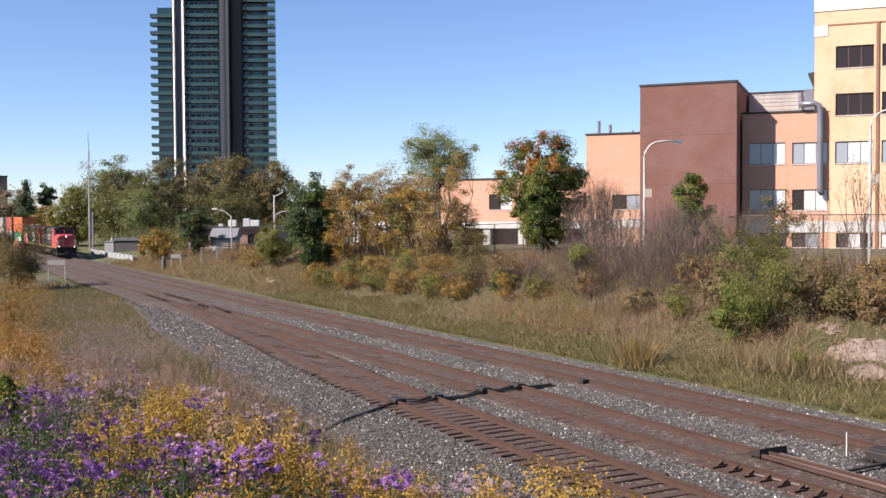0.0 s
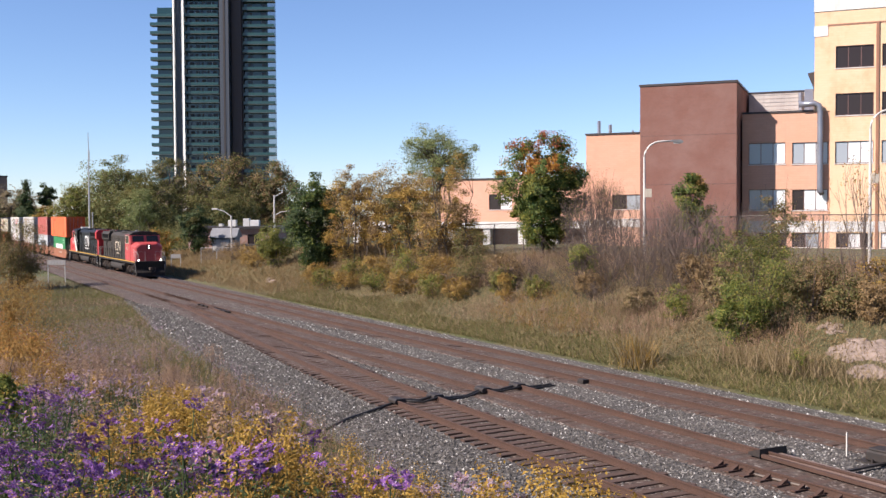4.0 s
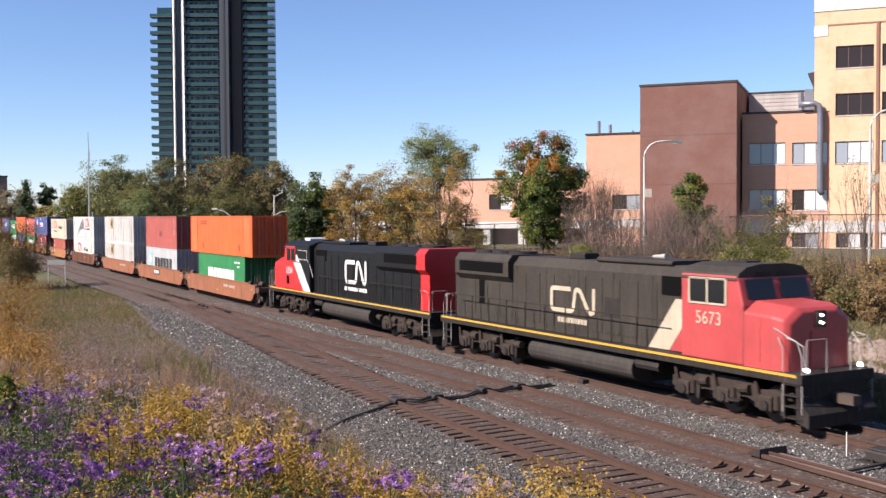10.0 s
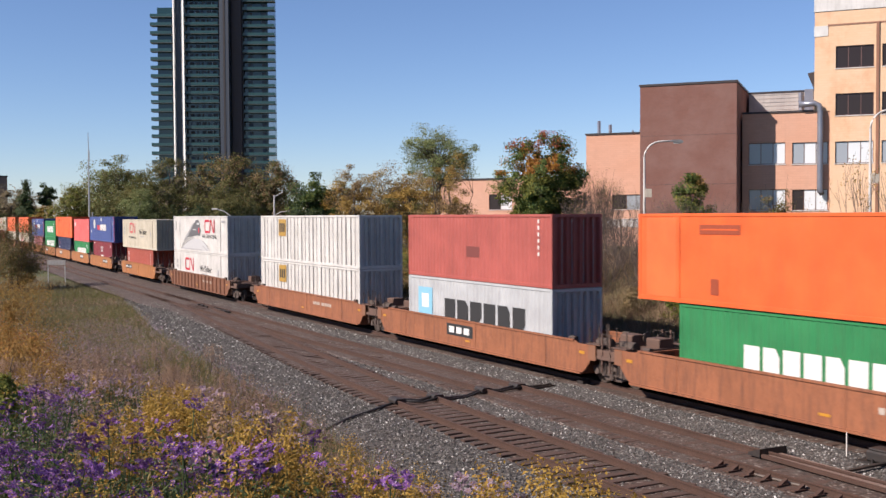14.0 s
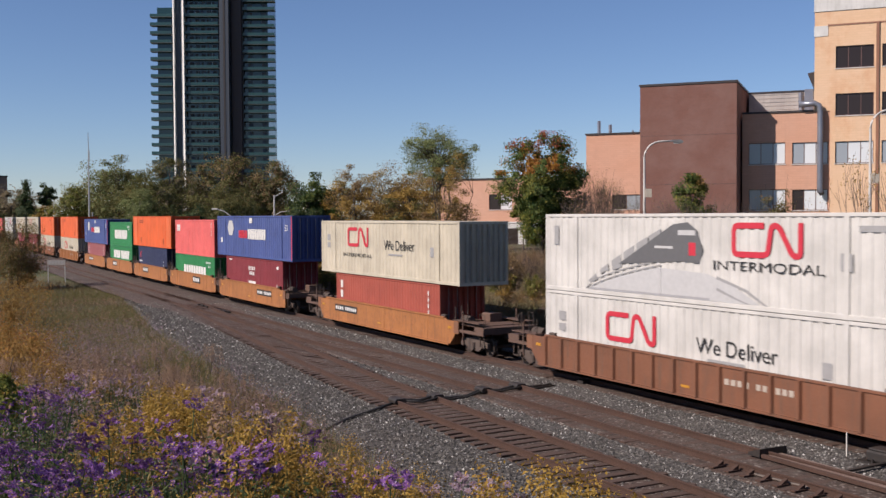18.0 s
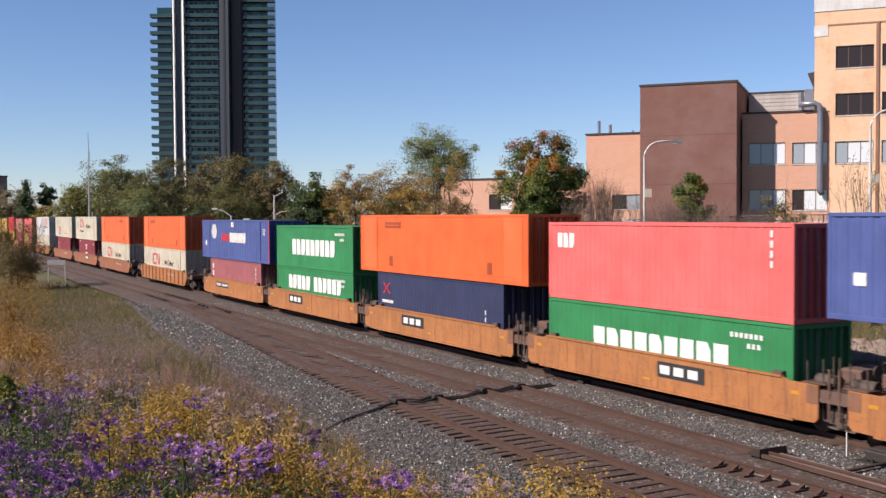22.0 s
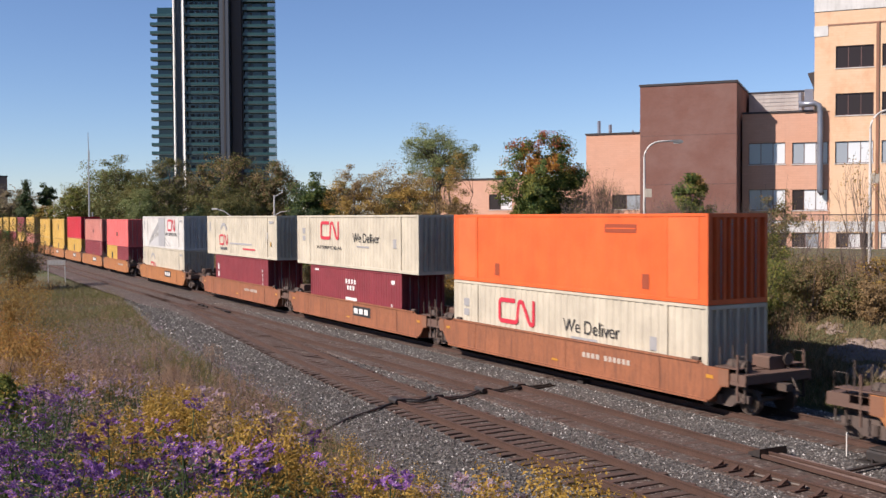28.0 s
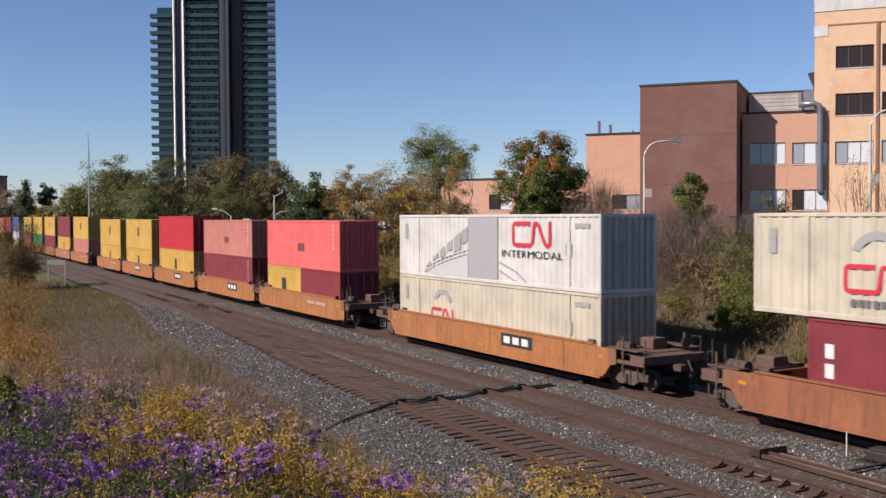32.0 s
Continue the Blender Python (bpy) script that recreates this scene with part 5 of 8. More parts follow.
# local frame of the brick buildings: u runs along the front towards the viewer's right, v away
HOUSE = Matrix(((0.77685, -0.62969, 0, -62.68), (0.62969, 0.77685, 0, 62.27), (0, 0, 1, 0), (0, 0, 0, 1)))


def wall_panel(parent, name, u0, u1, z0, z1, v, thick, mat, openings, frame_mat=None, panes=2, glass=None, sill=True):
    """A front wall at depth v with openings cut right through; each opening (u0, u1, z0, z1, glass, split) gets a window."""
    g = Geo()
    us = sorted({u0, u1, *[o[0] for o in openings], *[o[1] for o in openings]})
    zs = sorted({z0, z1, *[o[2] for o in openings], *[o[3] for o in openings]})
    for a, b_ in zip(us, us[1:]):
        run = None
        for c, d in zip(zs, zs[1:]):
            mu, mz = (a + b_) / 2, (c + d) / 2
            if any(o[0] < mu < o[1] and o[2] < mz < o[3] for o in openings):
                if run:
                    g.box(a, b_, v, v + thick, run[0], run[1])
                    run = None
            else:
                run = (run[0], d) if run else (c, d)
        if run:
            g.box(a, b_, v, v + thick, run[0], run[1])
    w = part(name, g.mesh(name, mat, False, True), None, parent)
    for o in openings:
        window(parent, o, v + 0.12, frame_mat or FRAME_DARK)
    return w


def window(parent, o, v, frame_mat):
    u0, u1, z0, z1, panes = o
    win = part("window", Geo().box(u0, u1, v - 0.02, v + 0.02, z0, z0 + 0.05).box(u0, u1, v - 0.02, v + 0.02, z1 - 0.05, z1).box(u0, u0 + 0.05, v - 0.02, v + 0.02, z0, z1).box(u1 - 0.05, u1, v - 0.02, v + 0.02, z0, z1), frame_mat, parent)
    n = len(panes)
    p = (u1 - u0) / n
    for k, gl in enumerate(panes):
        a, b_ = u0 + k * p, u0 + (k + 1) * p
        if k:
            part("mullion", Geo().box(a - 0.03, a + 0.03, v - 0.025, v + 0.025, z0, z1), frame_mat, win)
        part("pane", Geo().box(a + 0.02, b_ - 0.02, v - 0.006, v + 0.006, z0 + 0.04, z1 - 0.04), {"d": WINDOW_DARK, "g": WINDOW_GREY, "p": WINDOW_PALE, "b": BLIND}[gl], win)
    part("sill", Geo().box(u0 - 0.05, u1 + 0.05, v - 0.17, v - 0.02, z0 - 0.07, z0 - 0.004), WHITE_TRIM, win)
    return win


def brown_block():
    b = thing("brick_building", "tall windowless brown brick building with a flat roof", "building", m=HOUSE)
    part("wall", Geo().box(-7.92, 0, 0, 13, BASE_Z - 1.5, 16.9), BROWN_WALL, b)
    part("roof_edge", Geo().box(-8.0, 0.08, -0.06, 13.06, 16.9, 17.08), ROOF_EDGE, b)
    for z in (8.6, 12.7):
        part("joint", Geo().box(-7.9, -0.02, -0.006, -0.001, z, z + 0.02), ROOF_EDGE, b)
    return b


def link_wing():
    b = thing("office_wing", "orange-pink brick office wing with a white base band", "building", m=HOUSE)
    op = [(0.67, 3.62, 10.25, 12.05, "ggp"), (4.16, 6.95, 10.22, 12.0, "gpp"), (0.69, 3.64, 6.4, 8.15, "ggp"), (4.16, 6.95, 6.38, 8.1, "dpp"), (1.5, 3.6, 3.3, 4.5, "dd"), (4.16, 6.3, 3.3, 4.5, "dg")]
    wall_panel(b, "wall", 0.15, 7.09, BASE_Z - 1.5, 14.5, 3.0, 0.35, ORANGE_WALL, op)
    part("side_wall", Geo().box(0.15, 5.86, 3.36, 14, BASE_Z - 1.5, 14.3), ORANGE_WALL, b)
    part("roof_edge", Geo().box(0.1, 5.84, 2.92, 3.5, 14.5, 14.66), ROOF_EDGE, b)
    part("base_band", Geo().box(0.17, 7.08, 2.95, 2.998, 4.55, 5.5), WHITE_TRIM, b, "white painted band")
    pent = part("penthouse", Geo().box(0.2, 5.8, 8.0, 13, 14.3, 16.75), SIDING, b, "pale metal rooftop room")
    for k in range(7):
        part("siding_rib", Geo().box(0.2, 5.8, 7.97, 7.999, 14.6 + k * 0.33, 14.64 + k * 0.33), SIDING, pent)
    part("penthouse_edge", Geo().box(0.2, 5.8, 7.93, 8.3, 16.75, 16.87), ROOF_EDGE, pent)
    part("flue", Geo().tube([(4.6, 7.5, 14.4), (4.6, 7.5, 16.6)], 0.22, 10), DUCT, b)
    part("vent_box", Geo().box(5.0, 5.7, 5.0, 6.0, 14.4, 16.6), DUCT, b)
    d = part("duct", Geo().tube([(4.7, 2.6, 15.1), (5.9, 2.6, 15.15), (6.25, 2.6, 14.95), (6.35, 2.6, 14.4), (6.35, 2.6, 8.2), (6.38, 2.6, 7.9), (6.5, 2.75, 7.75)], 0.24, 12), DUCT, b, "galvanised exhaust duct", True)
    for z in (13.5, 11.2, 9.5):
        part("duct_joint", Geo().tube([(6.35, 2.6, z), (6.35, 2.6, z + 0.07)], 0.27, 12), DUCT, d)
    return b


def buff_tower():
    b = thing("office_tower", "buff brick six-storey block with dark windows", "building", m=HOUSE)
    op = []
    for z, panes in ((17.95, "ddd"), (14.1, "ddd"), (10.2, "gpp")):
        op += [(7.5, 10.4, z, z + 1.78, panes), (11.0, 13.9, z, z + 1.78, panes), (15.2, 18.1, z, z + 1.78, panes)]
    op += [(7.6, 10.4, 3.3, 4.5, "dbd"), (11.0, 13.9, 3.3, 4.5, "bdb")]
    wall_panel(b, "wall", 7.1, 20.0, BASE_Z - 1.5, 22.6, 2.9, 0.35, BUFF_WALL, op)
    part("corner_wall", Geo().box(5.87, 7.1, 2.9, 3.25, 14.52, 22.6), BUFF_WALL, b)
    part("side_wall", Geo().box(5.87, 20.0, 3.36, 16, BASE_Z - 1.5, 22.5), BUFF_WALL, b)
    part("roof_band", Geo().box(5.82, 20.05, 2.84, 16, 22.62, 24.2), WHITE_TRIM, b, "white roof band")
    part("corner_block", Geo().box(5.83, 6.9, 2.86, 2.897, 20.6, 21.45), WHITE_TRIM, b)
    part("downpipe", Geo().box(10.55, 10.78, 2.80, 2.895, BASE_Z, 21.5), weathered("brown_downpipe", (0.36, 0.17, 0.10), 0.5), b, "brown downpipe")
    part("string_course", Geo().box(6.9, 20, 2.86, 2.897, 21.42, 21.54), plain("brown_trim", (0.34, 0.17, 0.11)), b)
    part("base_band", Geo().box(7.12, 20.0, 2.85, 2.897, 4.6, 5.45), WHITE_TRIM, b, "white painted band")
    part("canopy", Geo().prism([(5.2, 18.0), (5.83, 18.1), (5.83, 16.7), (5.7, 16.7)], "y", 5.5, 7.0), ROOF_EDGE, b, "small dark canopy")
    return b


def left_block():
    b = thing("office_wing", "orange-pink brick block beside the brown building", "building", m=HOUSE)
    wall_panel(b, "wall", -15.1, -7.5, BASE_Z - 2.0, 13.75, 10.0, 0.35, ORANGE_WALL, [(-12.6, -8.4, 6.6, 8.0, "dgp")])
    part("side_wall", Geo().box(-15.1, -7.5, 10.36, 22, BASE_Z - 2, 13.6), ORANGE_WALL, b)
    part("roof_edge", Geo().box(-15.2, -7.5, 9.9, 10.6, 13.76, 13.9), ROOF_EDGE, b)
    part("stair_head", Geo().box(-10.3, -7.6, 12, 16, 13.6, 15.7), ORANGE_WALL, b)
    part("base_band", Geo().box(-15.1, -7.6, 9.94, 9.997, 4.9, 5.7), WHITE_TRIM, b)
    for u, h in ((-14.2, 15.2), (-13.1, 14.8), (-10.9, 14.2), (-10.2, 14.2)):
        part("roof_vent", Geo().tube([(u, 11.5, 13.6), (u, 11.5, h)], 0.16 if h > 14.5 else 0.08, 8), DUCT, b)
    return b


def low_wing():
    b = thing("low_building", "long low orange-pink building raised on white columns", "building", m=HOUSE)
    wall_panel(b, "wall", -38.5, -15.0, 5.3, 10.35, 30.0, 0.35, ORANGE_WALL, [(-32.1, -29.2, 6.75, 8.6, "db"), (-26.5, -23.6, 6.75, 8.6, "pb"), (-20.5, -18, 6.75, 8.6, "dd")], FRAME_DARK)
    part("roof_slab", Geo().box(-38.6, -15.0, 29.9, 48, 10.36, 10.55), ROOF_EDGE, b)
    part("floor_slab", Geo().box(-52, -15.0, 29.8, 46, 4.5, 5.29), WHITE_TRIM, b, "white edge of the raised floor")
    part("back_wall", Geo().box(-38.5, -15.0, 36, 36.3, 0.5, 4.49), BROWN_WALL, b)
    part("side_wall", Geo().box(-38.5, -38.15, 30.36, 46, 5.3, 10.35), ORANGE_WALL, b)
    for u in (-50, -46, -41.5, -37, -32.4, -28, -24, -20):
        part("column", Geo().box(u - 0.45, u + 0.45, 30.0, 30.9, 0.5, 4.49, 0.05), WHITE_TRIM, b, "white concrete column")
    return b


brown_block(), link_wing(), buff_tower(), left_block(), low_wing()


# ---- the residential tower, far off ----
def apartment_tower():
    """Green glass balconies all round, white and dark vertical piers; only its upper storeys show over the trees."""
    m = Matrix.Translation((-379.6, 111.2, 0)) @ pose(0, 0, 0, 0, 0, -28.973 + 90)
    b = thing("apartment_tower", "tall dark green glass apartment tower with balconies on every floor", "building", m=m)
    glass = glassy("tower_green_glass", (0.012, 0.040, 0.040), 0.15)
    slab = weathered("tower_slab_edge", (0.058, 0.092, 0.095), 0.6, 0.3)
    balc = glassy("balcony_green_glass", (0.014, 0.055, 0.055), 0.3)
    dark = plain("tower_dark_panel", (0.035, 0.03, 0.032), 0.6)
    pier_blue = plain("tower_blue_grey_pier", (0.06, 0.075, 0.10), 0.5)
    white = weathered("tower_white_pier", (0.80, 0.80, 0.78), 0.6, 0.1)
    F = 3.19
    # local x: across the view to the right is -x after the turn, so use y as depth towards the viewer
    W = 43.6
    x0 = -W / 2
    part("core", Geo().box(x0 + 8.0, x0 + 34.0, 4.0, 26, 0, 100), dark, b)
    part("left_wing", Geo().box(x0 + 2.2, x0 + 9.4, 2.6, 20, 0, 84), glass, b, "green glazed wing")
    part("glazed_front", Geo().box(x0 + 13.5, x0 + 25.0, 2.2, 6, 0, 100), glass, b, "green glazed front")
    part("right_wing", Geo().box(x0 + 33, x0 + 43.0, 5.2, 24, 0, 90), glass, b, "dark green glazed wing")
    # the glazed front's shaded side, its shade painted as a dark strip
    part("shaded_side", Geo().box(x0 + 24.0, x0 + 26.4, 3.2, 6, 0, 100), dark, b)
    part("pier", Geo().prism([(x0 + 8.3, 1.0), (x0 + 9.2, -0.6), (x0 + 9.2, 4), (x0 + 8.3, 4)], "z", 0, 100), white, b, "white vertical pier")
    part("pier", Geo().prism([(x0 + 11.1, 1.5), (x0 + 12.8, -0.6), (x0 + 12.8, 4), (x0 + 11.1, 4)], "z", 0, 100), white, b, "white vertical pier")
    part("pier_recess", Geo().box(x0 + 9.2, x0 + 11.1, 1.2, 4, 0, 100), pier_blue, b)
    part("pier", Geo().box(x0 + 25.8, x0 + 29.2, 0.2, 6, 0, 100), pier_blue, b, "blue-grey vertical pier")
    part("pier_line", Geo().box(x0 + 27.2, x0 + 27.9, 0.1, 0.19, 0, 100), dark, b)
    part("pier", Geo().box(x0 + 29.8, x0 + 33.4, 3.0, 6, 0, 93), plain("tower_brown_panel", (0.060, 0.040, 0.040)), b, "brown vertical panel")
    post = plain("pale_glass_edge", (0.30, 0.36, 0.36), 0.4)
    for k in range(31):
        z = 0.4 + F * k
        lo = part("floor_slab", Geo().box(x0 + 12.4, x0 + 25.6, 0.4, 3, z, z + 0.30), slab, b)
        part("balustrade", Geo().box(x0 + 12.6, x0 + 25.2, 0.36, 0.40, z + 0.32, z + 1.25), balc, lo, "green glass balustrade")
        if k < 26:
            lo = part("floor_slab", Geo().box(x0, x0 + 8.6, 0.8, 4.2, z, z + 0.30), slab, b)
            part("balustrade", Geo().box(x0, x0 + 7.8, 0.76, 0.80, z + 0.32, z + 1.25), balc, lo, "green glass balustrade")
            part("balustrade", Geo().box(x0 - 0.04, x0, 0.8, 4.2, z + 0.32, z + 1.25), balc, lo, "green glass balustrade")
        if k < 29:
            lo = part("floor_slab", Geo().box(x0 + 33.8, x0 + 45.8, 3.2, 6.4, z - 0.4, z - 0.10), slab, b)
            part("balustrade", Geo().box(x0 + 34.0, x0 + 45.8, 3.16, 3.20, z - 0.08, z + 0.85), balc, lo, "green glass balustrade")
            part("balustrade", Geo().box(x0 + 45.76, x0 + 45.8, 3.2, 6.4, z - 0.08, z + 0.85), balc, lo, "green glass balustrade")
        for j in range(5):
            xx = x0 + 14.4 + j * 2.15
            part("window", Geo().box(xx, xx + (1.5 if (j + k) % 3 else 0.7), 2.14, 2.19, z + 0.5, z + 2.5), dark if (j * 7 + k * 3) % 4 else pier_blue, b)
        part("glass_edge", Geo().box(x0 + 22.6, x0 + 22.85, 2.08, 2.13, z + 0.4, z + 2.7), post, b)
        part("glass_edge", Geo().box(x0 + (16.5 if k % 2 else 17.4), x0 + (16.5 if k % 2 else 17.4) + 0.22, 2.08, 2.13, z + 0.9, z + 2.2), post, b)
        part("window", Geo().box(x0 + 40.6, x0 + 42.4, 5.12, 5.19, z + 0.2, z + 2.3), pier_blue, b)
        part("window", Geo().box(x0 + 35.4, x0 + 37.2, 5.12, 5.19, z + 0.2, z + 2.3), pier_blue, b)
    return b


apartment_tower()
b = thing("distant_apartment_block", "small far-off brown apartment block", "building", m=Matrix.Translation((-757, 73, 0)))
part("wall", Geo().box(-8, 8, -12, 8, -2, 33), plain("far_brown_wall", (0.22, 0.15, 0.13)), b)
part("roof_edge", Geo().box(-8.3, 8.3, -12.3, 8.3, 33, 34), ROOF_EDGE, b)
# ---- ties, cables and fittings in the railway bed ----
def tie_mesh():
    return Geo().box(-0.115, 0.115, -1.3, 1.3, -0.33, 0.0, 0.012).mesh("tie", TIE_WOOD)


TIE = tie_mesh()


def ties(parent, line, x0, x1, step, z):
    n = int((x1 - x0) / step)
    for k in range(n):
        x = x0 + k * step + random.uniform(-0.03, 0.03)
        ob = new("tie", TIE)
        ob.parent = parent
        ob.matrix_basis = pose(x, line(x) + random.uniform(-0.05, 0.05), z + random.uniform(-0.012, 0.008), random.uniform(-0.5, 0.5), 0, random.uniform(-1.5, 1.5))


ties(near_track, near_line, -74, -8, 0.52, -0.168)
ties(middle_track, middle_line, -72, -8, 0.53, -0.180)
ties(main_track, main_line, -72, -8, 0.53, -0.178)

RUBBER = plain("black_rubber", (0.018, 0.016, 0.015), 0.6)
GREASY = weathered("greasy_black_steel", (0.035, 0.03, 0.028), 0.6, 0.5, 0.3, 0.2, 3)
c = thing("signal_cable", "black cable lying across the tracks in humps", "cable")
line_pts = [(-29.3, 12.1, -0.36), (-29.9, 13.1, -0.24), (-30.5, 14.2, -0.20), (-31.0, 15.1, -0.14), (-31.0, 15.45, -0.02), (-31.0, 16.2, -0.12), (-31.0, 16.75, -0.02), (-31.1, 17.4, -0.16), (-31.3, 18.2, -0.20),
            (-31.4, 18.9, -0.05), (-31.4, 19.6, -0.13), (-31.5, 20.4, -0.05), (-31.6, 21.2, -0.17), (-31.8, 22.2, -0.2)]
part("hose", Geo().tube(line_pts, 0.055, 7), RUBBER, c, smooth=True)
part("hose", Geo().tube([(p[0] + 0.22 + 0.1 * math.sin(i), p[1], p[2] - 0.005) for i, p in enumerate(line_pts[4:])], 0.04, 6), RUBBER, c, smooth=True)
for p in ((-31.0, 15.36), (-31.05, 16.85), (-31.4, 18.98), (-31.5, 20.5)):
    part("rail_clamp", Geo().box(p[0] - 0.28, p[0] + 0.28, p[1] - 0.2, p[1] + 0.2, -0.14, 0.05, 0.06), GREASY, c, "greasy lump at the rail")
part("box", Geo().box(-31.5, -31.15, 23.2, 23.5, -0.22, -0.02, 0.03), GREASY, c)

# turnout fittings at the right
sm = thing("switch_machine", "dark steel switch machine beside the track", "railway equipment", m=pose(-17.2, 22.45, -0.22, 0, 0, 2))
part("gear_case", Geo().box(-0.55, 0.55, -0.28, 0.28, 0.05, 0.34, 0.05), GREASY, sm)
part("motor", Geo().tube([(0.55, 0, 0.2), (1.0, 0, 0.2)], 0.15, 12), GREASY, sm)
part("lid", Geo().box(-0.5, 0.1, -0.25, 0.25, 0.34, 0.40, 0.02), GREASY, sm)
part("base_plate", Geo().box(-0.8, 1.1, -0.36, 0.36, 0.0, 0.05), GREASY, sm)
part("rod", Geo().box(-0.06, 0.06, -2.3, -0.28, 0.08, 0.13), GREASY, sm)
for k in (-0.35, 0.0, 0.35):
    part("bolt", Geo().tube([(k, -0.30, 0.05), (k, -0.30, 0.13)], 0.035, 6), GREASY, sm)
st = thing("marker_stake", "thin white marker stake in the ballast", "stake", m=pose(-18.5, 22.35, -0.25))
part("stake", Geo().box(-0.014, 0.014, -0.012, 0.012, 0, 0.66), plain("white_stake", (0.75, 0.72, 0.66)), st)
pl = thing("switch_heater_duct", "pale steel cover plate between the rails", "railway equipment", m=pose(-17.6, 20.35, -0.13, 0, 0, -2))
part("cover", Geo().box(-1.6, 2.6, -0.30, 0.30, 0.0, 0.05), weathered("pale_steel_plate", (0.24, 0.17, 0.14), 0.6, 0.4, 0.3), pl)
part("flap", Geo().prism([(-2.05, 0.0), (-1.62, 0.0), (-1.62, 0.22), (-2.02, 0.08)], "y", -0.45, 0.5), GREASY, pl, "black folded flap")
part("edge", Geo().box(-1.6, 2.6, -0.42, -0.32, 0.0, 0.09), RAIL_BROWN, pl)
for k in range(9):
    bl = thing("rail_brace", "rusty rail brace bolted beside the rail", "railway equipment", "rail braces", m=pose(-19.2 + 0.52 * k, middle_line(-19.2 + 0.52 * k) - 1.02, -0.17))
    part("plate", Geo().box(-0.08, 0.08, -0.26, 0.14, 0.0, 0.035), RAIL_BROWN, bl)
    part("brace", Geo().prism([(0.12, 0.035), (-0.1, 0.035), (0.12, 0.15)], "x", -0.05, 0.05), RAIL_BROWN, bl)
gr = thing("switch_rod", "pale throw rod lying beside the rail", "railway equipment", m=pose(-16.9, 18.75, -0.14, 0, 0, 6))
part("rod", Geo().tube([(-1.3, 0, 0), (2.2, 0, 0)], 0.035, 7), weathered("dull_bare_steel", (0.16, 0.13, 0.11), 0.45, 0.3, 0.1, 0.4), gr)
jo = thing("insulated_joint", "dark greased rail plates far along the middle track", "railway equipment", m=pose(-69.5, middle_line(-69.5) + 0.6, -0.10))
part("plate", Geo().box(-3.6, 3.6, -0.10, 0.10, -0.05, 0.02), GREASY, jo)
for k in range(7):
    part("bolt", Geo().box(-3.3 + k * 1.05, -3.0 + k * 1.05, -0.24, 0.24, -0.05, 0.05), GREASY, jo)

# ---- lamps, mast, signs, fences ----
GALV = weathered("galvanised_pole", (0.46, 0.46, 0.45), 0.5, 0.2, 0, 0.3)
PALE_POLE = weathered("pale_concrete_pole", (0.62, 0.60, 0.57), 0.7, 0.2)


def street_lamp(x, y, z, height, reach, angle, label, box=False):
    t = thing("street_lamp", label, "street lamp", "street lamps", m=pose(x, y, z, 0, 0, angle))
    r = 0.09
    part("pole", Geo().tube([(0, 0, 0), (0, 0, height * 0.5), (0, 0, height - reach * 0.55)], [r, r * 0.85, r * 0.7], 10), PALE_POLE, t)
    arm = []
    for k in range(9):
        a = math.pi / 2 * k / 8
        arm.append((reach * 0.62 * (1 - math.cos(a)), 0, height - reach * 0.55 + reach * 0.55 * math.sin(a)))
    arm.append((reach, 0, height + 0.02))
    part("arm", Geo().tube(arm, r * 0.6, 8), PALE_POLE, t, smooth=True)
    head = part("lamp_head", Geo().prism([(reach - 0.15, height - 0.02), (reach + 0.55, height - 0.12), (reach + 0.62, height - 0.02), (reach + 0.45, height + 0.10), (reach - 0.1, height + 0.08)], "y", -0.13, 0.13), weathered("lamp_head_grey", (0.25, 0.25, 0.25), 0.5), t)
    part("lens", Geo().box(reach + 0.05, reach + 0.45, -0.10, 0.10, height - 0.14, height - 0.06), glassy("lamp_lens", (0.4, 0.4, 0.38), 0.2), head)
    part("base", Geo().tube([(0, 0, 0), (0, 0, 0.4)], 0.16, 10), PALE_POLE, t)
    if box:
        part("junction_box", Geo().box(0.02, 0.42, -0.12, 0.12, height * 0.555, height * 0.555 + 0.5), weathered("pale_box", (0.7, 0.62, 0.5)), t, "pale junction box")
    return t


street_lamp(-48.45, 40.65, 3.0, 7.5, 1.7, 61, "curved-arm street lamp in front of the brown building", True)
street_lamp(-35.6, 44.6, 3.0, 8.4, 1.7, 61, "curved-arm street lamp beside the buff block", True)
t = thing("street_lamp", "straight-armed street lamp by the low brick shop", "street lamp", "street lamps", m=pose(-126.6, 39.7, 1.0, 0, 0, 61 + 180))
part("pole", Geo().tube([(0, 0, 0), (0, 0, 5.2)], 0.10, 8), PALE_POLE, t)
part("arm", Geo().tube([(0, 0, 5.1), (0.9, 0, 5.8), (1.9, 0, 6.05)], 0.06, 6), PALE_POLE, t)
part("lamp_head", Geo().box(1.7, 2.4, -0.14, 0.14, 5.95, 6.15, 0.04), PALE_POLE, t)
t = thing("street_lamp", "far street lamp with two arms above the trees", "street lamp", "street lamps", m=pose(-133.6, 47.9, 1.0, 0, 0, 61))
part("pole", Geo().tube([(0, 0, 0), (0, 0, 8.0)], 0.11, 8), PALE_POLE, t)
part("arm", Geo().tube([(0, 0, 7.7), (1.2, 0, 8.4)], 0.06, 6), PALE_POLE, t)
part("arm", Geo().tube([(0, 0, 5.2), (0.9, 0, 5.7), (2.2, 0, 5.8)], 0.06, 6), PALE_POLE, t)
t = thing("radio_mast", "tall thin steel radio mast beside the railway", "mast", m=pose(-197.9, 35.3, -0.6))
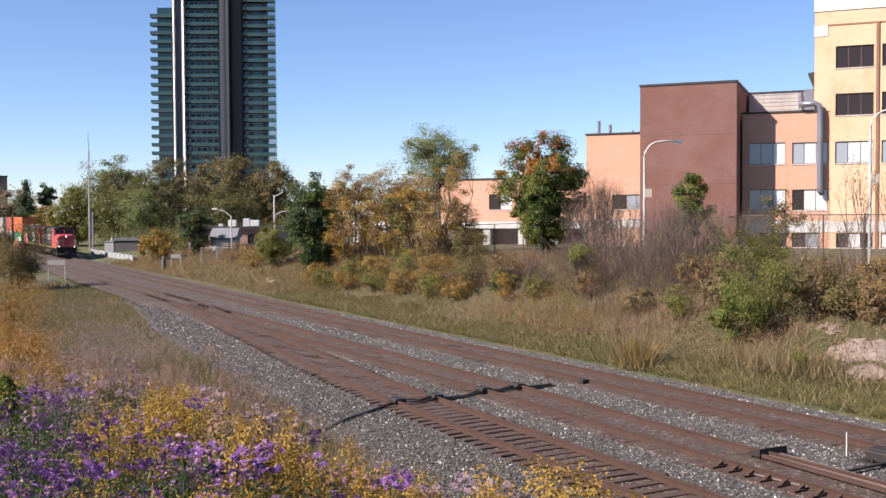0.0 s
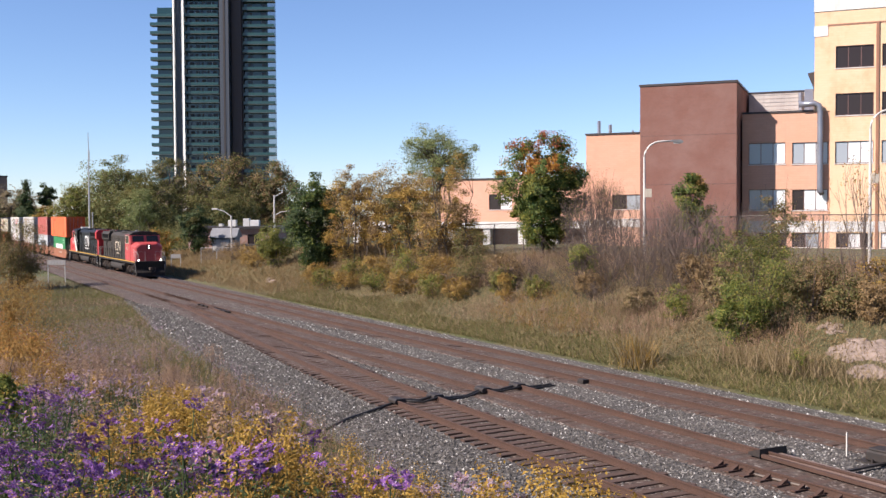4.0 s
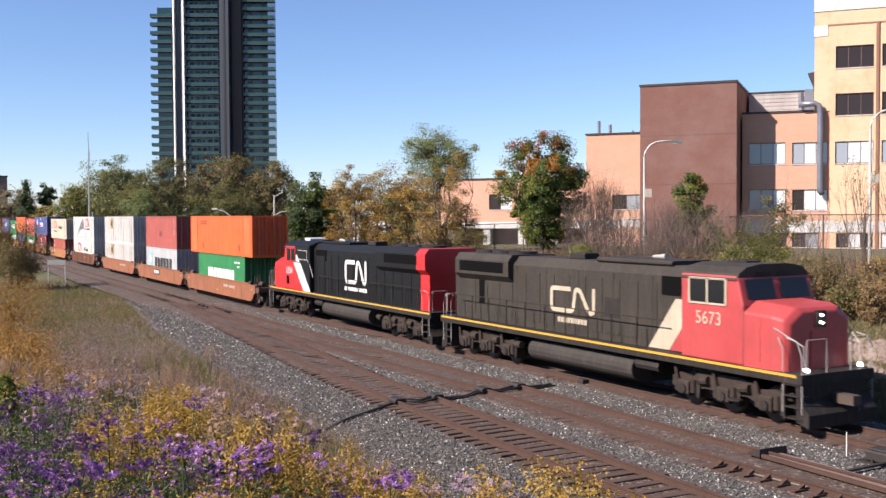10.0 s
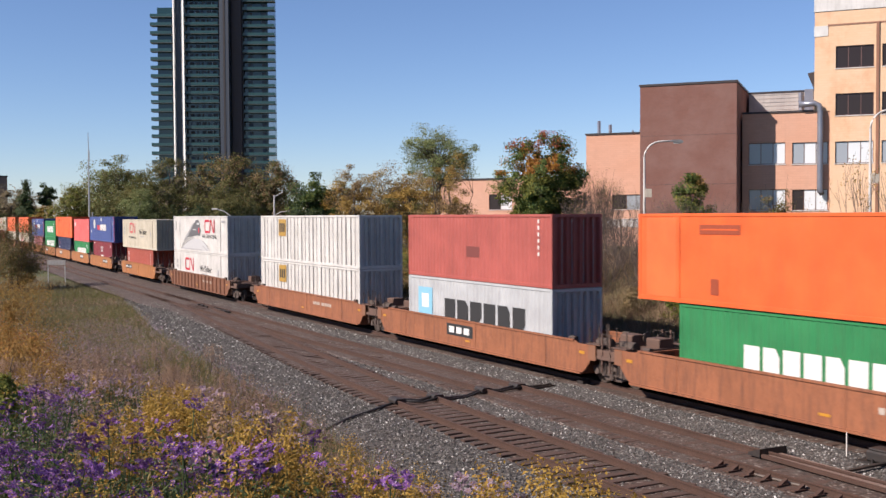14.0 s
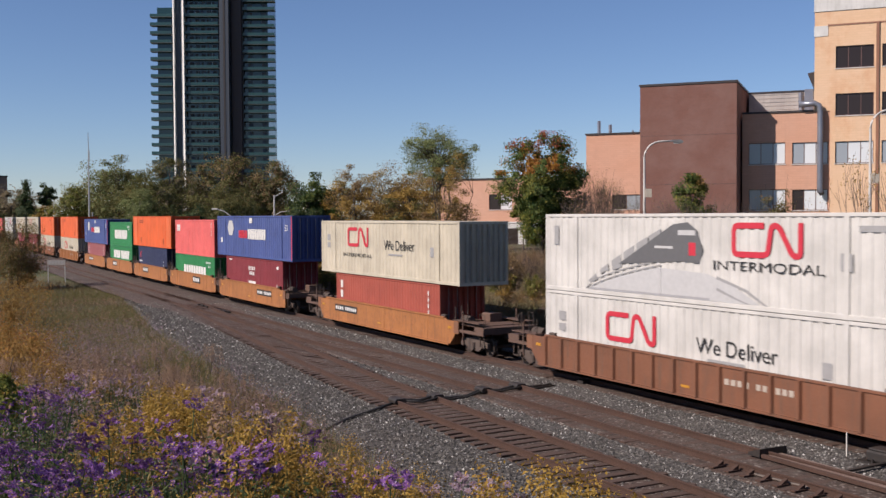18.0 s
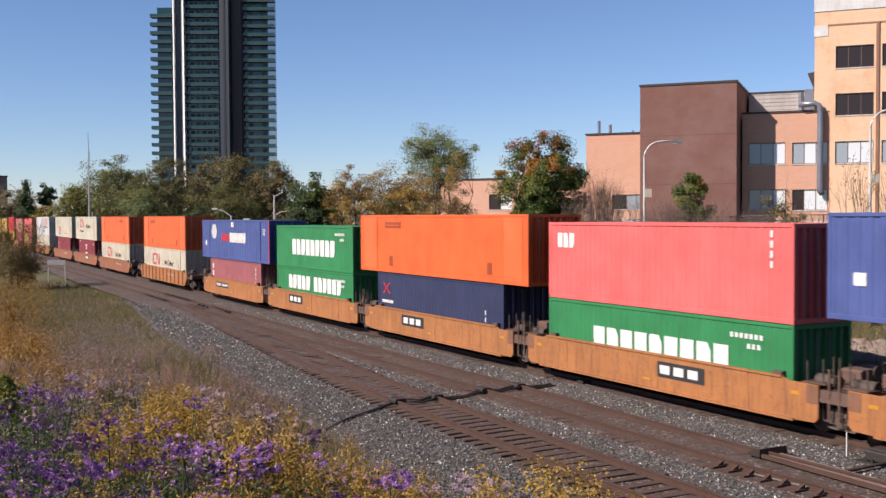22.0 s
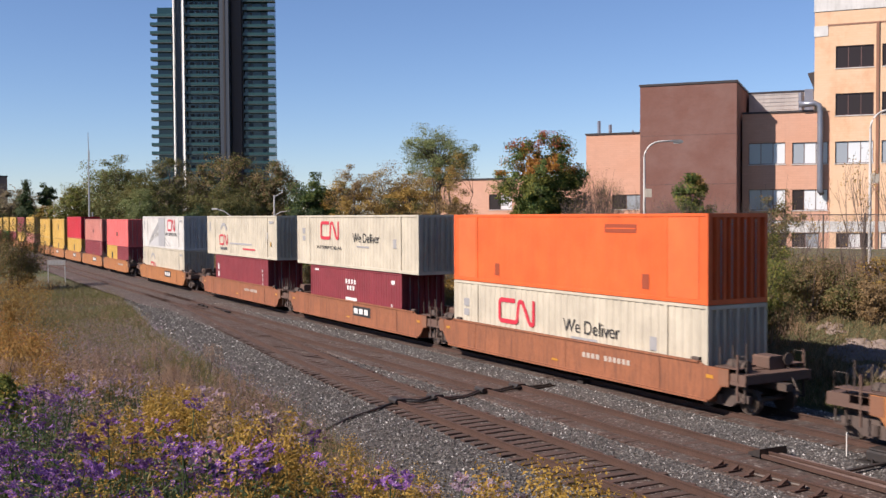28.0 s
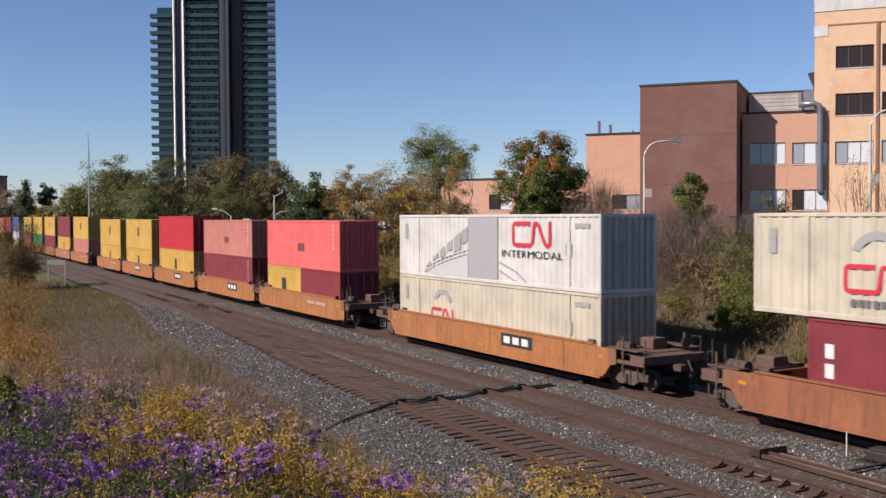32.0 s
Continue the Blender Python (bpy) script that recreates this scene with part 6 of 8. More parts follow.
part("mast", Geo().tube([(0, 0, 0), (0, 0, 9.5), (0, 0, 15.5), (0, 0, 22.2)], [0.20, 0.16, 0.10, 0.05], 8), GALV, t)
part("side_pole", Geo().tube([(0.35, 0.5, 0), (0.35, 0.5, 7.6)], 0.14, 8), GALV, t)
part("aerial", Geo().tube([(0.1, 0.15, 17.2), (0.1, 0.15, 19.0)], 0.06, 6), GALV, t)

SIGN_WHITE = weathered("white_sign_board", (0.34, 0.33, 0.32), 0.6, 0.25)


def board_sign(name, label, x, y, angle, width, height, board_h, bars):
    z = ground_z(x, y)
    t = thing(name, label, "sign", m=pose(x, y, z, 0, 0, angle))
    for s in (-1, 1):
        part("post", Geo().box(s * width * 0.46 - 0.05, s * width * 0.46 + 0.05, 0.03, 0.11, -0.1, height), GALV, t)
    bd = part("board", Geo().box(-width / 2, width / 2, -0.02, 0.026, height - board_h, height), SIGN_WHITE, t)
    if bars:
        p = width * 0.8 / bars
        for k in range(bars):
            part("bar", Geo().box(-width * 0.4 + k * p, -width * 0.4 + k * p + p * 0.7, -0.026, -0.021, height - board_h * 0.75, height - board_h * 0.25), GREY_PRINT, bd)
    return t


board_sign("railway_sign", "small white board sign on two posts in the meadow", -109.8, 16.3, 61, 1.85, 2.3, 0.5, 5)
board_sign("railway_sign", "small pale board sign on two posts by the track", -122.5, 31.6, 61, 1.2, 1.6, 0.5, 4)
t = thing("relay_case", "weathered grey post case beside the track", "railway equipment", m=pose(-124.0, 30.6, ground_z(-124, 30.6)))
part("case", Geo().box(-0.2, 0.2, -0.2, 0.2, 0, 1.5, 0.04), weathered("dull_grey_case", (0.17, 0.17, 0.17), 0.7, 0.3), t)

# bridge parapet and its neighbours
b = thing("bridge_parapet", "pale concrete parapet with grey panels beside the railway", "wall")
for k in range(11):
    x = -180 + 3.2 * k
    ob = part("panel", Geo().box(-1.5, 1.5, -0.08, 0.08, 0.35, 1.65), weathered("grey_parapet_panel", (0.36, 0.37, 0.38), 0.7, 0.3) if k == 0 else bpy.data.materials["grey_parapet_panel"], b)
    ob.matrix_basis = pose(x, 31.2 + bend(x) * 1.25 - 1.0, -0.9, 0, 0, -1.3)
    ob = part("post", Geo().box(-0.09, 0.09, -0.12, 0.12, 0.3, 1.8), PALE_POLE, b)
    ob.matrix_basis = pose(x - 1.6, 31.2 + bend(x) * 1.25 - 1.0, -0.9, 0, 0, -1.3)
kerb = Geo().prism([(30.6, -0.9), (31.1, -0.9), (31.1, -0.42), (30.6, -0.42)], "x", -182, -146)
ob = part("kerb", kerb, WHITE_TRIM, b, "white concrete kerb")
ob.matrix_basis = pose(0, 0.6, 0) @ Matrix.Rotation(radians(-1.2), 4, "Z") @ pose(0, -3.4, 0.0)
t = thing("signal_hut", "small pale grey signal cabinet beside the bridge", "railway equipment", m=pose(-182.5, 35.9, -0.6, 0, 0, 61))
part("body", Geo().box(-0.8, 0.8, -0.6, 0.6, 0, 2.5, 0.05), weathered("pale_cabinet", (0.52, 0.54, 0.56), 0.5), t)
part("lid", Geo().box(-0.9, 0.9, -0.7, 0.7, 2.5, 2.62), GALV, t)
part("lamp", Geo().tube([(0.3, 0, 2.62), (0.3, 0, 3.1)], 0.18, 8), WHITE_TRIM, t)
t = thing("dark_shelter", "low dark grey shelter behind the parapet", "shed", m=pose(-180.0, 38.4, -0.6, 0, 0, 61))
part("body", Geo().box(-2.0, 2.2, -1.0, 1.5, 0, 2.7), weathered("dark_shelter_wall", (0.10, 0.095, 0.095), 0.7), t)
part("roof", Geo().prism([(-2.3, 2.7), (2.4, 2.7), (2.0, 3.15), (-1.9, 3.15)], "y", -1.2, 1.7), weathered("shelter_roof", (0.17, 0.17, 0.18), 0.7), t)

# low shops beyond the bridge
SHOP_BRICK = masonry("shop_brick", (0.30, 0.13, 0.095), (0.33, 0.15, 0.11), (0.34, 0.30, 0.27), 0.22, 0.08, 0.012)
t = thing("low_shop", "low flat-roofed red brick shop with rooftop units", "building", m=pose(-146.3, 45.6, 0.6, 0, 0, 61))
wall_panel(t, "wall", -6.0, 7.0, 0.0, 3.7, 0.0, 0.3, SHOP_BRICK, [(2.6, 4.6, 0.7, 2.9, "dd"), (-5.2, -3.8, 1.0, 2.6, "d")])
part("roof_slab", Geo().box(-6.3, 7.3, -0.5, 9, 3.70, 4.05), ROOF_EDGE, t)
part("back", Geo().box(-6.0, 7.0, 0.31, 8.5, 0.0, 3.69), SHOP_BRICK, t)
for u, w, h in ((-0.6, 1.1, 0.95), (1.6, 0.9, 1.15), (2.6, 1.3, 0.9), (-2.0, 0.5, 0.4)):
    part("rooftop_unit", Geo().box(u, u + w, 2, 3.2, 4.05, 4.05 + h, 0.04), WHITE_TRIM, t, "white rooftop unit")
t = thing("garage", "small grey-roofed garage with a white door", "garage", m=pose(-136.7, 41.8, 0.8, 0, 0, 61))
part("wall", Geo().box(-1.6, 1.5, 0.0, 3.5, 0, 2.5), weathered("grey_garage_wall", (0.30, 0.31, 0.33), 0.7), t)
part("door", Geo().box(-1.45, 0.7, -0.05, -0.004, 0.05, 2.2), WHITE_TRIM, t, "white garage door")
part("roof", Geo().prism([(-0.4, 2.45), (3.8, 2.45), (1.6, 3.75)], "x", -1.9, 1.8), weathered("grey_shingle_roof", (0.24, 0.25, 0.27), 0.8), t)
t = thing("awning", "dark tarpaulin stretched in front of the garage", "awning", m=pose(-131.5, 42.0, 0.6, 0, 0, 61))
part("cloth", Geo().prism([(-1.9, 1.0), (3.6, 1.1), (3.4, 1.75), (1.0, 1.95), (-0.2, 1.8), (-1.7, 1.6)], "y", 0, 0.8), plain("dark_blue_cloth", (0.035, 0.04, 0.055), 0.8), t)
for u in (-1.8, 0.8, 3.4):
    part("post", Geo().tube([(u, -0.05, 0), (u, -0.05, 1.5)], 0.05, 6), GALV, t)


def mat_chain_link():
    """Thin grey wires in a diamond net, open between them."""
    m, nt, b = material("chain_link")
    tc = nt.nodes.new("ShaderNodeTexCoord")
    mp = nt.nodes.new("ShaderNodeMapping")
    mp.inputs["Rotation"].default_value = (0, radians(45), 0)
    nt.links.new(tc.outputs["Object"], mp.inputs[0])
    wires = []
    for ax in ("X", "Z"):
        w = nt.nodes.new("ShaderNodeTexWave")
        w.wave_type, w.bands_direction = "BANDS", ax
        w.inputs["Scale"].default_value = 5.0
        nt.links.new(mp.outputs[0], w.inputs["Vector"])
        wires.append(ramp(nt, w.outputs["Fac"], [(0.955, (0, 0, 0)), (0.985, (1, 1, 1))]).outputs[0])
    both = mix(nt, wires[0], wires[1], 1.0, "LIGHTEN")
    nt.links.new(both, b.inputs["Alpha"])
    b.inputs["Base Color"].default_value = (0.10, 0.085, 0.08, 1)
    return m


CHAIN, FENCE_STEEL = mat_chain_link(), weathered("brown_fence_post", (0.10, 0.075, 0.065), 0.6, 0.3, 0.3)


def fence(label, p0, p1, posts, height, z0, z1, steel):
    d = Vector((p1[0] - p0[0], p1[1] - p0[1]))
    L = d.length
    t = thing("chain_link_fence", label, "fence", m=Matrix.Translation((p0[0], p0[1], 0)) @ Matrix.Rotation(math.atan2(d.y, d.x), 4, "Z"))
    for k in range(posts):
        f = k / (posts - 1)
        part("post", Geo().tube([(L * f, 0, z0 + (z1 - z0) * f - 0.4), (L * f, 0, z0 + (z1 - z0) * f + height)], 0.045, 6), steel, t)
    part("top_rail", Geo().tube([(0, 0, z0 + height - 0.03), (L, 0, z1 + height - 0.03)], 0.03, 6), steel, t)
    g = Geo().quad((0, 0.0, z0 + 0.05), (L, 0.0, z1 + 0.05), (L, 0.0, z1 + height - 0.05), (0, 0.0, z0 + height - 0.05))
    part("mesh", g, CHAIN, t, "thin wire mesh")
    return t


fence("rusty chain-link fence along the top of the bank", (-72, 37.5), (-41.5, 44.9), 12, 2.2, 3.1, 3.9, FENCE_STEEL)
fence("rusty chain-link fence along the top of the bank", (-41.4, 44.9), (-29, 42.6), 5, 2.2, 3.9, 3.9, FENCE_STEEL)
fence("grey chain-link fence near the bridge", (-119.5, 33.8), (-114, 41.5), 6, 1.5, 1.0, 1.1, GALV)

# pale rubble showing through the bank
ROCK = weathered("pale_pinkish_rubble", (0.29, 0.225, 0.19), 0.95, 0.6, 0, 0, 3, (0.15, 0.115, 0.085))
for x, y, rx, ry, hgt in [(-25.7, 31.9, 1.9, 1.0, 0.30), (-28.1, 30.4, 0.9, 0.6, 0.42), (-24.4, 30.6, 1.2, 0.55, 0.26), (-28.3, 33.2, 1.1, 0.6, 0.2)]:
    n, co = 22, []
    for i in range(n + 1):
        for j in range(n + 1):
            u, v = 2.2 * i / n - 1.1, 2.2 * j / n - 1.1
            lump = noise.noise((x + u * rx * 2.6, y + v * ry * 2.6, 0.5)) * 0.6 + noise.noise((x + u * rx * 7, y + v * ry * 7, 2.5)) * 0.3
            co.append((x + u * rx, y + v * ry, ground_z(x + u * rx, y + v * ry) - 0.12 + hgt * (1 - (u * u + v * v)) + 0.22 * lump))
    quads = [(i * (n + 1) + j, (i + 1) * (n + 1) + j, (i + 1) * (n + 1) + j + 1, i * (n + 1) + j + 1) for i in range(n) for j in range(n)]
    tagged(new("rubble_heap", raw_mesh("rubble_heap", co, quads, ROCK)), "low heap of pale pinkish rubble and dust on the bank", "rubble", "rubble on the bank")
for k, (x, y, s_) in enumerate([(-26.3, 32.4, 0.42), (-25.1, 32.1, 0.36), (-24.6, 30.8, 0.38), (-25.7, 31.1, 0.3), (-24.5, 30.2, 0.26), (-28.4, 33.3, 0.3), (-27.6, 33.0, 0.22), (-28.3, 30.4, 0.3), (-27.8, 30.0, 0.2), (-23.6, 31.4, 0.34), (-37.5, 33.6, 0.3), (-46.5, 32.0, 0.3), (-86, 30.8, 0.6), (-88, 31.2, 0.5)]):
    bm = bmesh.new()
    bmesh.ops.create_icosphere(bm, subdivisions=2, radius=1)
    for v in bm.verts:
        v.co *= 0.75 + 0.5 * noise.noise(v.co * 1.7 + Vector((k * 3.1, 0, 0)))
        v.co = Vector((v.co.x * s_ * 1.5, v.co.y * s_, v.co.z * s_ * 0.42))
    me = bpy.data.meshes.new("rubble")
    bm.to_mesh(me)
    bm.free()
    me.materials.append(ROCK)
    ob = new("rubble_heap", me)
    ob.matrix_basis = pose(x, y, ground_z(x, y) + 0.02, 0, 0, k * 37)
    tagged(ob, "pale pinkish rubble lying in the dry grass", "rubble", "rubble on the bank")
# ---- plants ----
RNG = np.random.default_rng(7)


def leaf_quads(pts, size, aspect=0.6, upright=0.0, spread=0.35):
    """One four-sided leaf at each point, turned at random."""
    n = len(pts)
    # leaves face outwards and up, more or less
    out = (pts - pts.mean(0)) / (pts.std(0) + 1e-6)
    nrm = out * 0.5 + np.array([0.0, 0.0, 0.5]) + RNG.normal(size=(n, 3)) * 0.75
    nrm /= np.linalg.norm(nrm, axis=1)[:, None] + 1e-9
    a = np.cross(nrm, RNG.normal(size=(n, 3)))
    a /= np.linalg.norm(a, axis=1)[:, None] + 1e-9
    b = np.cross(a, nrm)
    b /= np.linalg.norm(b, axis=1)[:, None] + 1e-9
    s = size * (1 + spread * RNG.uniform(-1, 1, n))[:, None]
    a, b = a * s, b * s * aspect
    co = np.stack([pts - a, pts - b * 0.9 + a * 0.1, pts + a, pts + b * 0.9 + a * 0.1], 1).reshape(-1, 3)
    return co, np.arange(4 * n).reshape(-1, 4)


LEAVES = {
    "olive": leafy("olive_leaves", [(0.0, (0.095, 0.10, 0.035)), (0.5, (0.13, 0.13, 0.045)), (0.85, (0.17, 0.152, 0.055)), (1.0, (0.21, 0.17, 0.062))], 0.6, 0.45),
    "green": leafy("green_leaves", [(0.0, (0.035, 0.065, 0.016)), (0.6, (0.075, 0.115, 0.026)), (1.0, (0.16, 0.18, 0.04))]),
    "lime": leafy("yellow_green_leaves", [(0.0, (0.07, 0.10, 0.02)), (0.5, (0.15, 0.17, 0.035)), (1.0, (0.28, 0.25, 0.05))]),
    "pale": leafy("pale_green_leaves", [(0.0, (0.12, 0.15, 0.06)), (0.6, (0.20, 0.24, 0.095)), (1.0, (0.29, 0.30, 0.12))], 0.6, 0.45),
    "dark": leafy("dark_green_leaves", [(0.0, (0.025, 0.045, 0.018)), (0.7, (0.05, 0.08, 0.028)), (1.0, (0.10, 0.125, 0.04))]),
    "ochre": leafy("ochre_leaves", [(0.0, (0.16, 0.115, 0.03)), (0.5, (0.31, 0.20, 0.05)), (0.85, (0.42, 0.27, 0.06)), (1.0, (0.24, 0.11, 0.035))]),
    "brown": leafy("russet_brown_leaves", [(0.0, (0.12, 0.082, 0.042)), (0.5, (0.22, 0.15, 0.072)), (1.0, (0.32, 0.21, 0.10))]),
    "orange": leafy("orange_leaves", [(0.0, (0.20, 0.075, 0.02)), (0.5, (0.36, 0.15, 0.03)), (1.0, (0.42, 0.24, 0.05))]),
    "red": leafy("red_maple_leaves", [(0.0, (0.20, 0.04, 0.03)), (0.6, (0.34, 0.09, 0.04)), (1.0, (0.42, 0.17, 0.05))]),
    "haze": leafy("far_wood_leaves", [(0.0, (0.13, 0.115, 0.08)), (0.5, (0.20, 0.165, 0.105)), (1.0, (0.28, 0.21, 0.10))]),
    "straw": leafy("straw_grass", [(0.0, (0.13, 0.098, 0.05)), (0.5, (0.23, 0.172, 0.092)), (0.85, (0.35, 0.27, 0.16)), (1.0, (0.15, 0.135, 0.055))], 0.8),
    "heath": leafy("brown_meadow_grass", [(0.0, (0.085, 0.064, 0.038)), (0.5, (0.14, 0.105, 0.062)), (0.85, (0.20, 0.155, 0.10)), (1.0, (0.12, 0.10, 0.045))], 0.8),
    "sward": leafy("green_grass", [(0.0, (0.09, 0.092, 0.03)), (0.6, (0.16, 0.155, 0.055)), (1.0, (0.26, 0.22, 0.10))], 0.7),
    "gold": leafy("goldenrod_yellow", [(0.0, (0.20, 0.115, 0.02)), (0.5, (0.33, 0.20, 0.036)), (1.0, (0.46, 0.31, 0.075))], 0.7),
    "oldgold": leafy("faded_goldenrod", [(0.0, (0.16, 0.085, 0.025)), (0.5, (0.28, 0.16, 0.04)), (1.0, (0.36, 0.23, 0.07))], 0.7),
    "purple": leafy("aster_purple", [(0.0, (0.06, 0.023, 0.088)), (0.5, (0.155, 0.057, 0.225)), (0.9, (0.25, 0.11, 0.34)), (1.0, (0.46, 0.35, 0.50))], 0.6, 0.2),
    "mauve": leafy("faded_mauve_heads", [(0.0, (0.16, 0.10, 0.13)), (0.6, (0.30, 0.21, 0.26)), (1.0, (0.42, 0.33, 0.38))], 0.7),
    "russet": leafy("russet_seed_heads", [(0.0, (0.17, 0.105, 0.07)), (0.6, (0.29, 0.185, 0.125)), (1.0, (0.42, 0.30, 0.21))], 0.8),
}
BARK = weathered("grey_brown_bark", (0.105, 0.08, 0.062), 0.9, 0.4, 0, 0, 4)
PALE_BARK = weathered("pale_birch_bark", (0.42, 0.38, 0.34), 0.85, 0.4, 0, 0, 4)
TWIG = weathered("dry_twigs", (0.105, 0.075, 0.062), 0.9, 0.3, 0, 0, 4)
FLOWER_EYE = plain("aster_eye", (0.50, 0.33, 0.05), 0.7)


def crown_points(n, clumps, rx, rz, z0, shape, fill):
    """Points in clumps that fill an uneven crown. shape: round, cone or spreading."""
    cs = []
    while len(cs) < clumps:
        p = RNG.uniform(-1, 1, 3)
        r = np.linalg.norm(p)
        if r > 1 or r < fill * RNG.uniform(0.6, 1.0):
            continue
        h = (p[2] + 1) / 2
        if shape == "cone":
            k = 1.05 - 0.95 * h
        elif shape == "egg":
            k = 0.62 + 0.46 * math.sin(math.pi * min(1.0, 0.18 + 0.72 * (1 - h)))
        elif shape == "spreading":
            k = 0.45 + 0.65 * math.sin(min(1, h * 1.15) * math.pi * 0.72)
        else:
            k = 1.0
        bump_ = 0.85 + 0.35 * noise.noise((p[0] * 2.3 + rx, p[1] * 2.3, p[2] * 2.3 + z0))
        cs.append((p[0] * rx * k * bump_, p[1] * rx * k * bump_, z0 + rz * h * (0.92 + 0.1 * bump_)))
    cs = np.array(cs)
    cr = 0.55 * (rx * rx * rz / clumps) ** (1 / 3)
    which = RNG.integers(0, clumps, n)
    jitter = np.clip(RNG.normal(size=(n, 3)), -1.5, 1.5) * cr * np.array([1.0, 1.0, 0.75]) * RNG.uniform(0.35, 1.1, clumps)[which][:, None]
    return cs, cs[which] + jitter, cr


def tree(name, label, x, y, height, width, bare, leaf, n, size, trunk, shape="round", clumps=46, fill=0.35, extra=(), group="", stems=1, bark=None, z=None, category="tree"):
    """Trunk and limbs, and a crown of separate leaves in clumps. bare: height of the crown's foot; extra: (leaf kind, share, low, high) to blend in."""
    z = ground_z(x, y) - 0.08 if z is None else z
    t = thing(name, label, category, group, m=pose(x, y, z, 0, 0, float(RNG.uniform(0, 360))))
    far = x < -180
    n, size, clumps = int(n * (2.5 if far else 2.1)), size * (0.5 if far else 0.62), int(clumps * (2.2 if far else 1.7))
    cs, pts, cr = crown_points(n, clumps, width / 2, height - bare, bare, shape, fill)
    bark = bark or BARK
    g = Geo()
    tops = []
    for k in range(stems):
        lean = RNG.normal(size=2) * (0.05 if stems == 1 else 0.22) * width
        top = height * (0.82 if shape != "spreading" else 0.62)
        path = [(0.12 * width * math.cos(k * 2.4) * (stems > 1), 0.12 * width * math.sin(k * 2.4) * (stems > 1), 0)]
        for j in range(1, 6):
            f = j / 5
            path.append((path[0][0] + lean[0] * f + float(RNG.normal()) * 0.02 * width, path[0][1] + lean[1] * f + float(RNG.normal()) * 0.02 * width, top * f))
        g.tube(path, [trunk * (1 - 0.85 * j / 5) for j in range(6)], 7)
        tops.append(path)
    tr = part("trunk", g, bark, t)
    lim = Geo()
    for c in cs[:: max(1, len(cs) // (30 if far else 70))]:
        path = tops[int(RNG.integers(0, stems))]
        zz = max(bare * 0.5, min(c[2] - 0.25 * abs(c[0]) - 0.25 * abs(c[1]), height * 0.7))
        k = min(5, max(1, int(5 * zz / path[-1][2])))
        a = Vector(path[k])
        b_ = Vector(tuple(c))
        mid = a.lerp(b_, 0.5) + Vector((0, 0, 0.08 * height * 0.3))
        lim.tube([a, mid, b_], [trunk * 0.32, trunk * 0.2, trunk * 0.05], 4, False)
    part("limb_work", lim, bark, t)
    kinds = [(leaf, None)] + [(e[0], e) for e in extra]
    used = np.zeros(len(pts), bool)
    for kind, e in kinds[1:]:
        h = (pts[:, 2] - bare) / max(0.1, height - bare)
        cid = np.array([noise.noise((p[0] * 0.9 + 5, p[1] * 0.9, p[2] * 0.9 + x)) for p in pts])
        sel = (h > e[2]) & (h < e[3]) & (cid > np.quantile(cid, 1 - e[1])) & ~used
        used |= sel
        if sel.sum() > 5:
            co, q = leaf_quads(pts[sel], size)
            tagged(part("crown", raw_mesh("crown", co, q, LEAVES[kind]), None, t, f"{LEAVES[kind].name.replace('_', ' ')}"), kind="stuff")
    co, q = leaf_quads(pts[~used], size)
    tagged(part("crown", raw_mesh("crown", co, q, LEAVES[leaf]), None, t), kind="stuff")
    return t


def bush(name, label, x, y, height, width, leaf, n, size, stems=14, fill=0.2, group="bushes on the bank", twigs=10, extra=(), depth=None):
    """A shrub: many thin stems from the root, leaves in clumps from near the ground."""
    z = ground_z(x, y) - 0.06
    t = thing(name, label, "bush", group, m=pose(x, y, z))
    n, size = int(n * 2.1), size * 0.6
    cs, pts, cr = crown_points(n, 44, width / 2, height * 0.95, 0.08 * height, "round", fill)
    pts = pts[pts[:, 2] > 0.0]
    g = Geo()
    for k in range(stems):
        c = cs[int(RNG.integers(0, len(cs)))]
        a = (float(RNG.normal()) * 0.06 * width, float(RNG.normal()) * 0.06 * width, 0)
        g.tube([a, (c[0] * 0.45, c[1] * 0.45, c[2] * 0.6), (c[0], c[1], c[2])], [0.03, 0.02, 0.006], 4, False)
    for k in range(twigs):
        c = cs[int(RNG.integers(0, len(cs)))]
        d = Vector(tuple(c)) * float(RNG.uniform(1.02, 1.3))
        g.tube([(c[0] * 0.5, c[1] * 0.5, c[2] * 0.6), d], [0.014, 0.005], 3, False)
    tagged(part("stem", g, TWIG, t), kind="stuff")
    if n > 0:
        used = np.zeros(len(pts), bool)
        for kind, frac in extra:
            sel = (RNG.uniform(size=len(pts)) < frac) & ~used
            used |= sel
            co, q = leaf_quads(pts[sel], size)
            tagged(part("foliage", raw_mesh("foliage", co, q, LEAVES[kind]), None, t, f"{LEAVES[kind].name.replace('_', ' ')}"), kind="stuff")
        co, q = leaf_quads(pts[~used], size)
        tagged(part("foliage", raw_mesh("foliage", co, q, LEAVES[leaf]), None, t), kind="stuff")
    return t


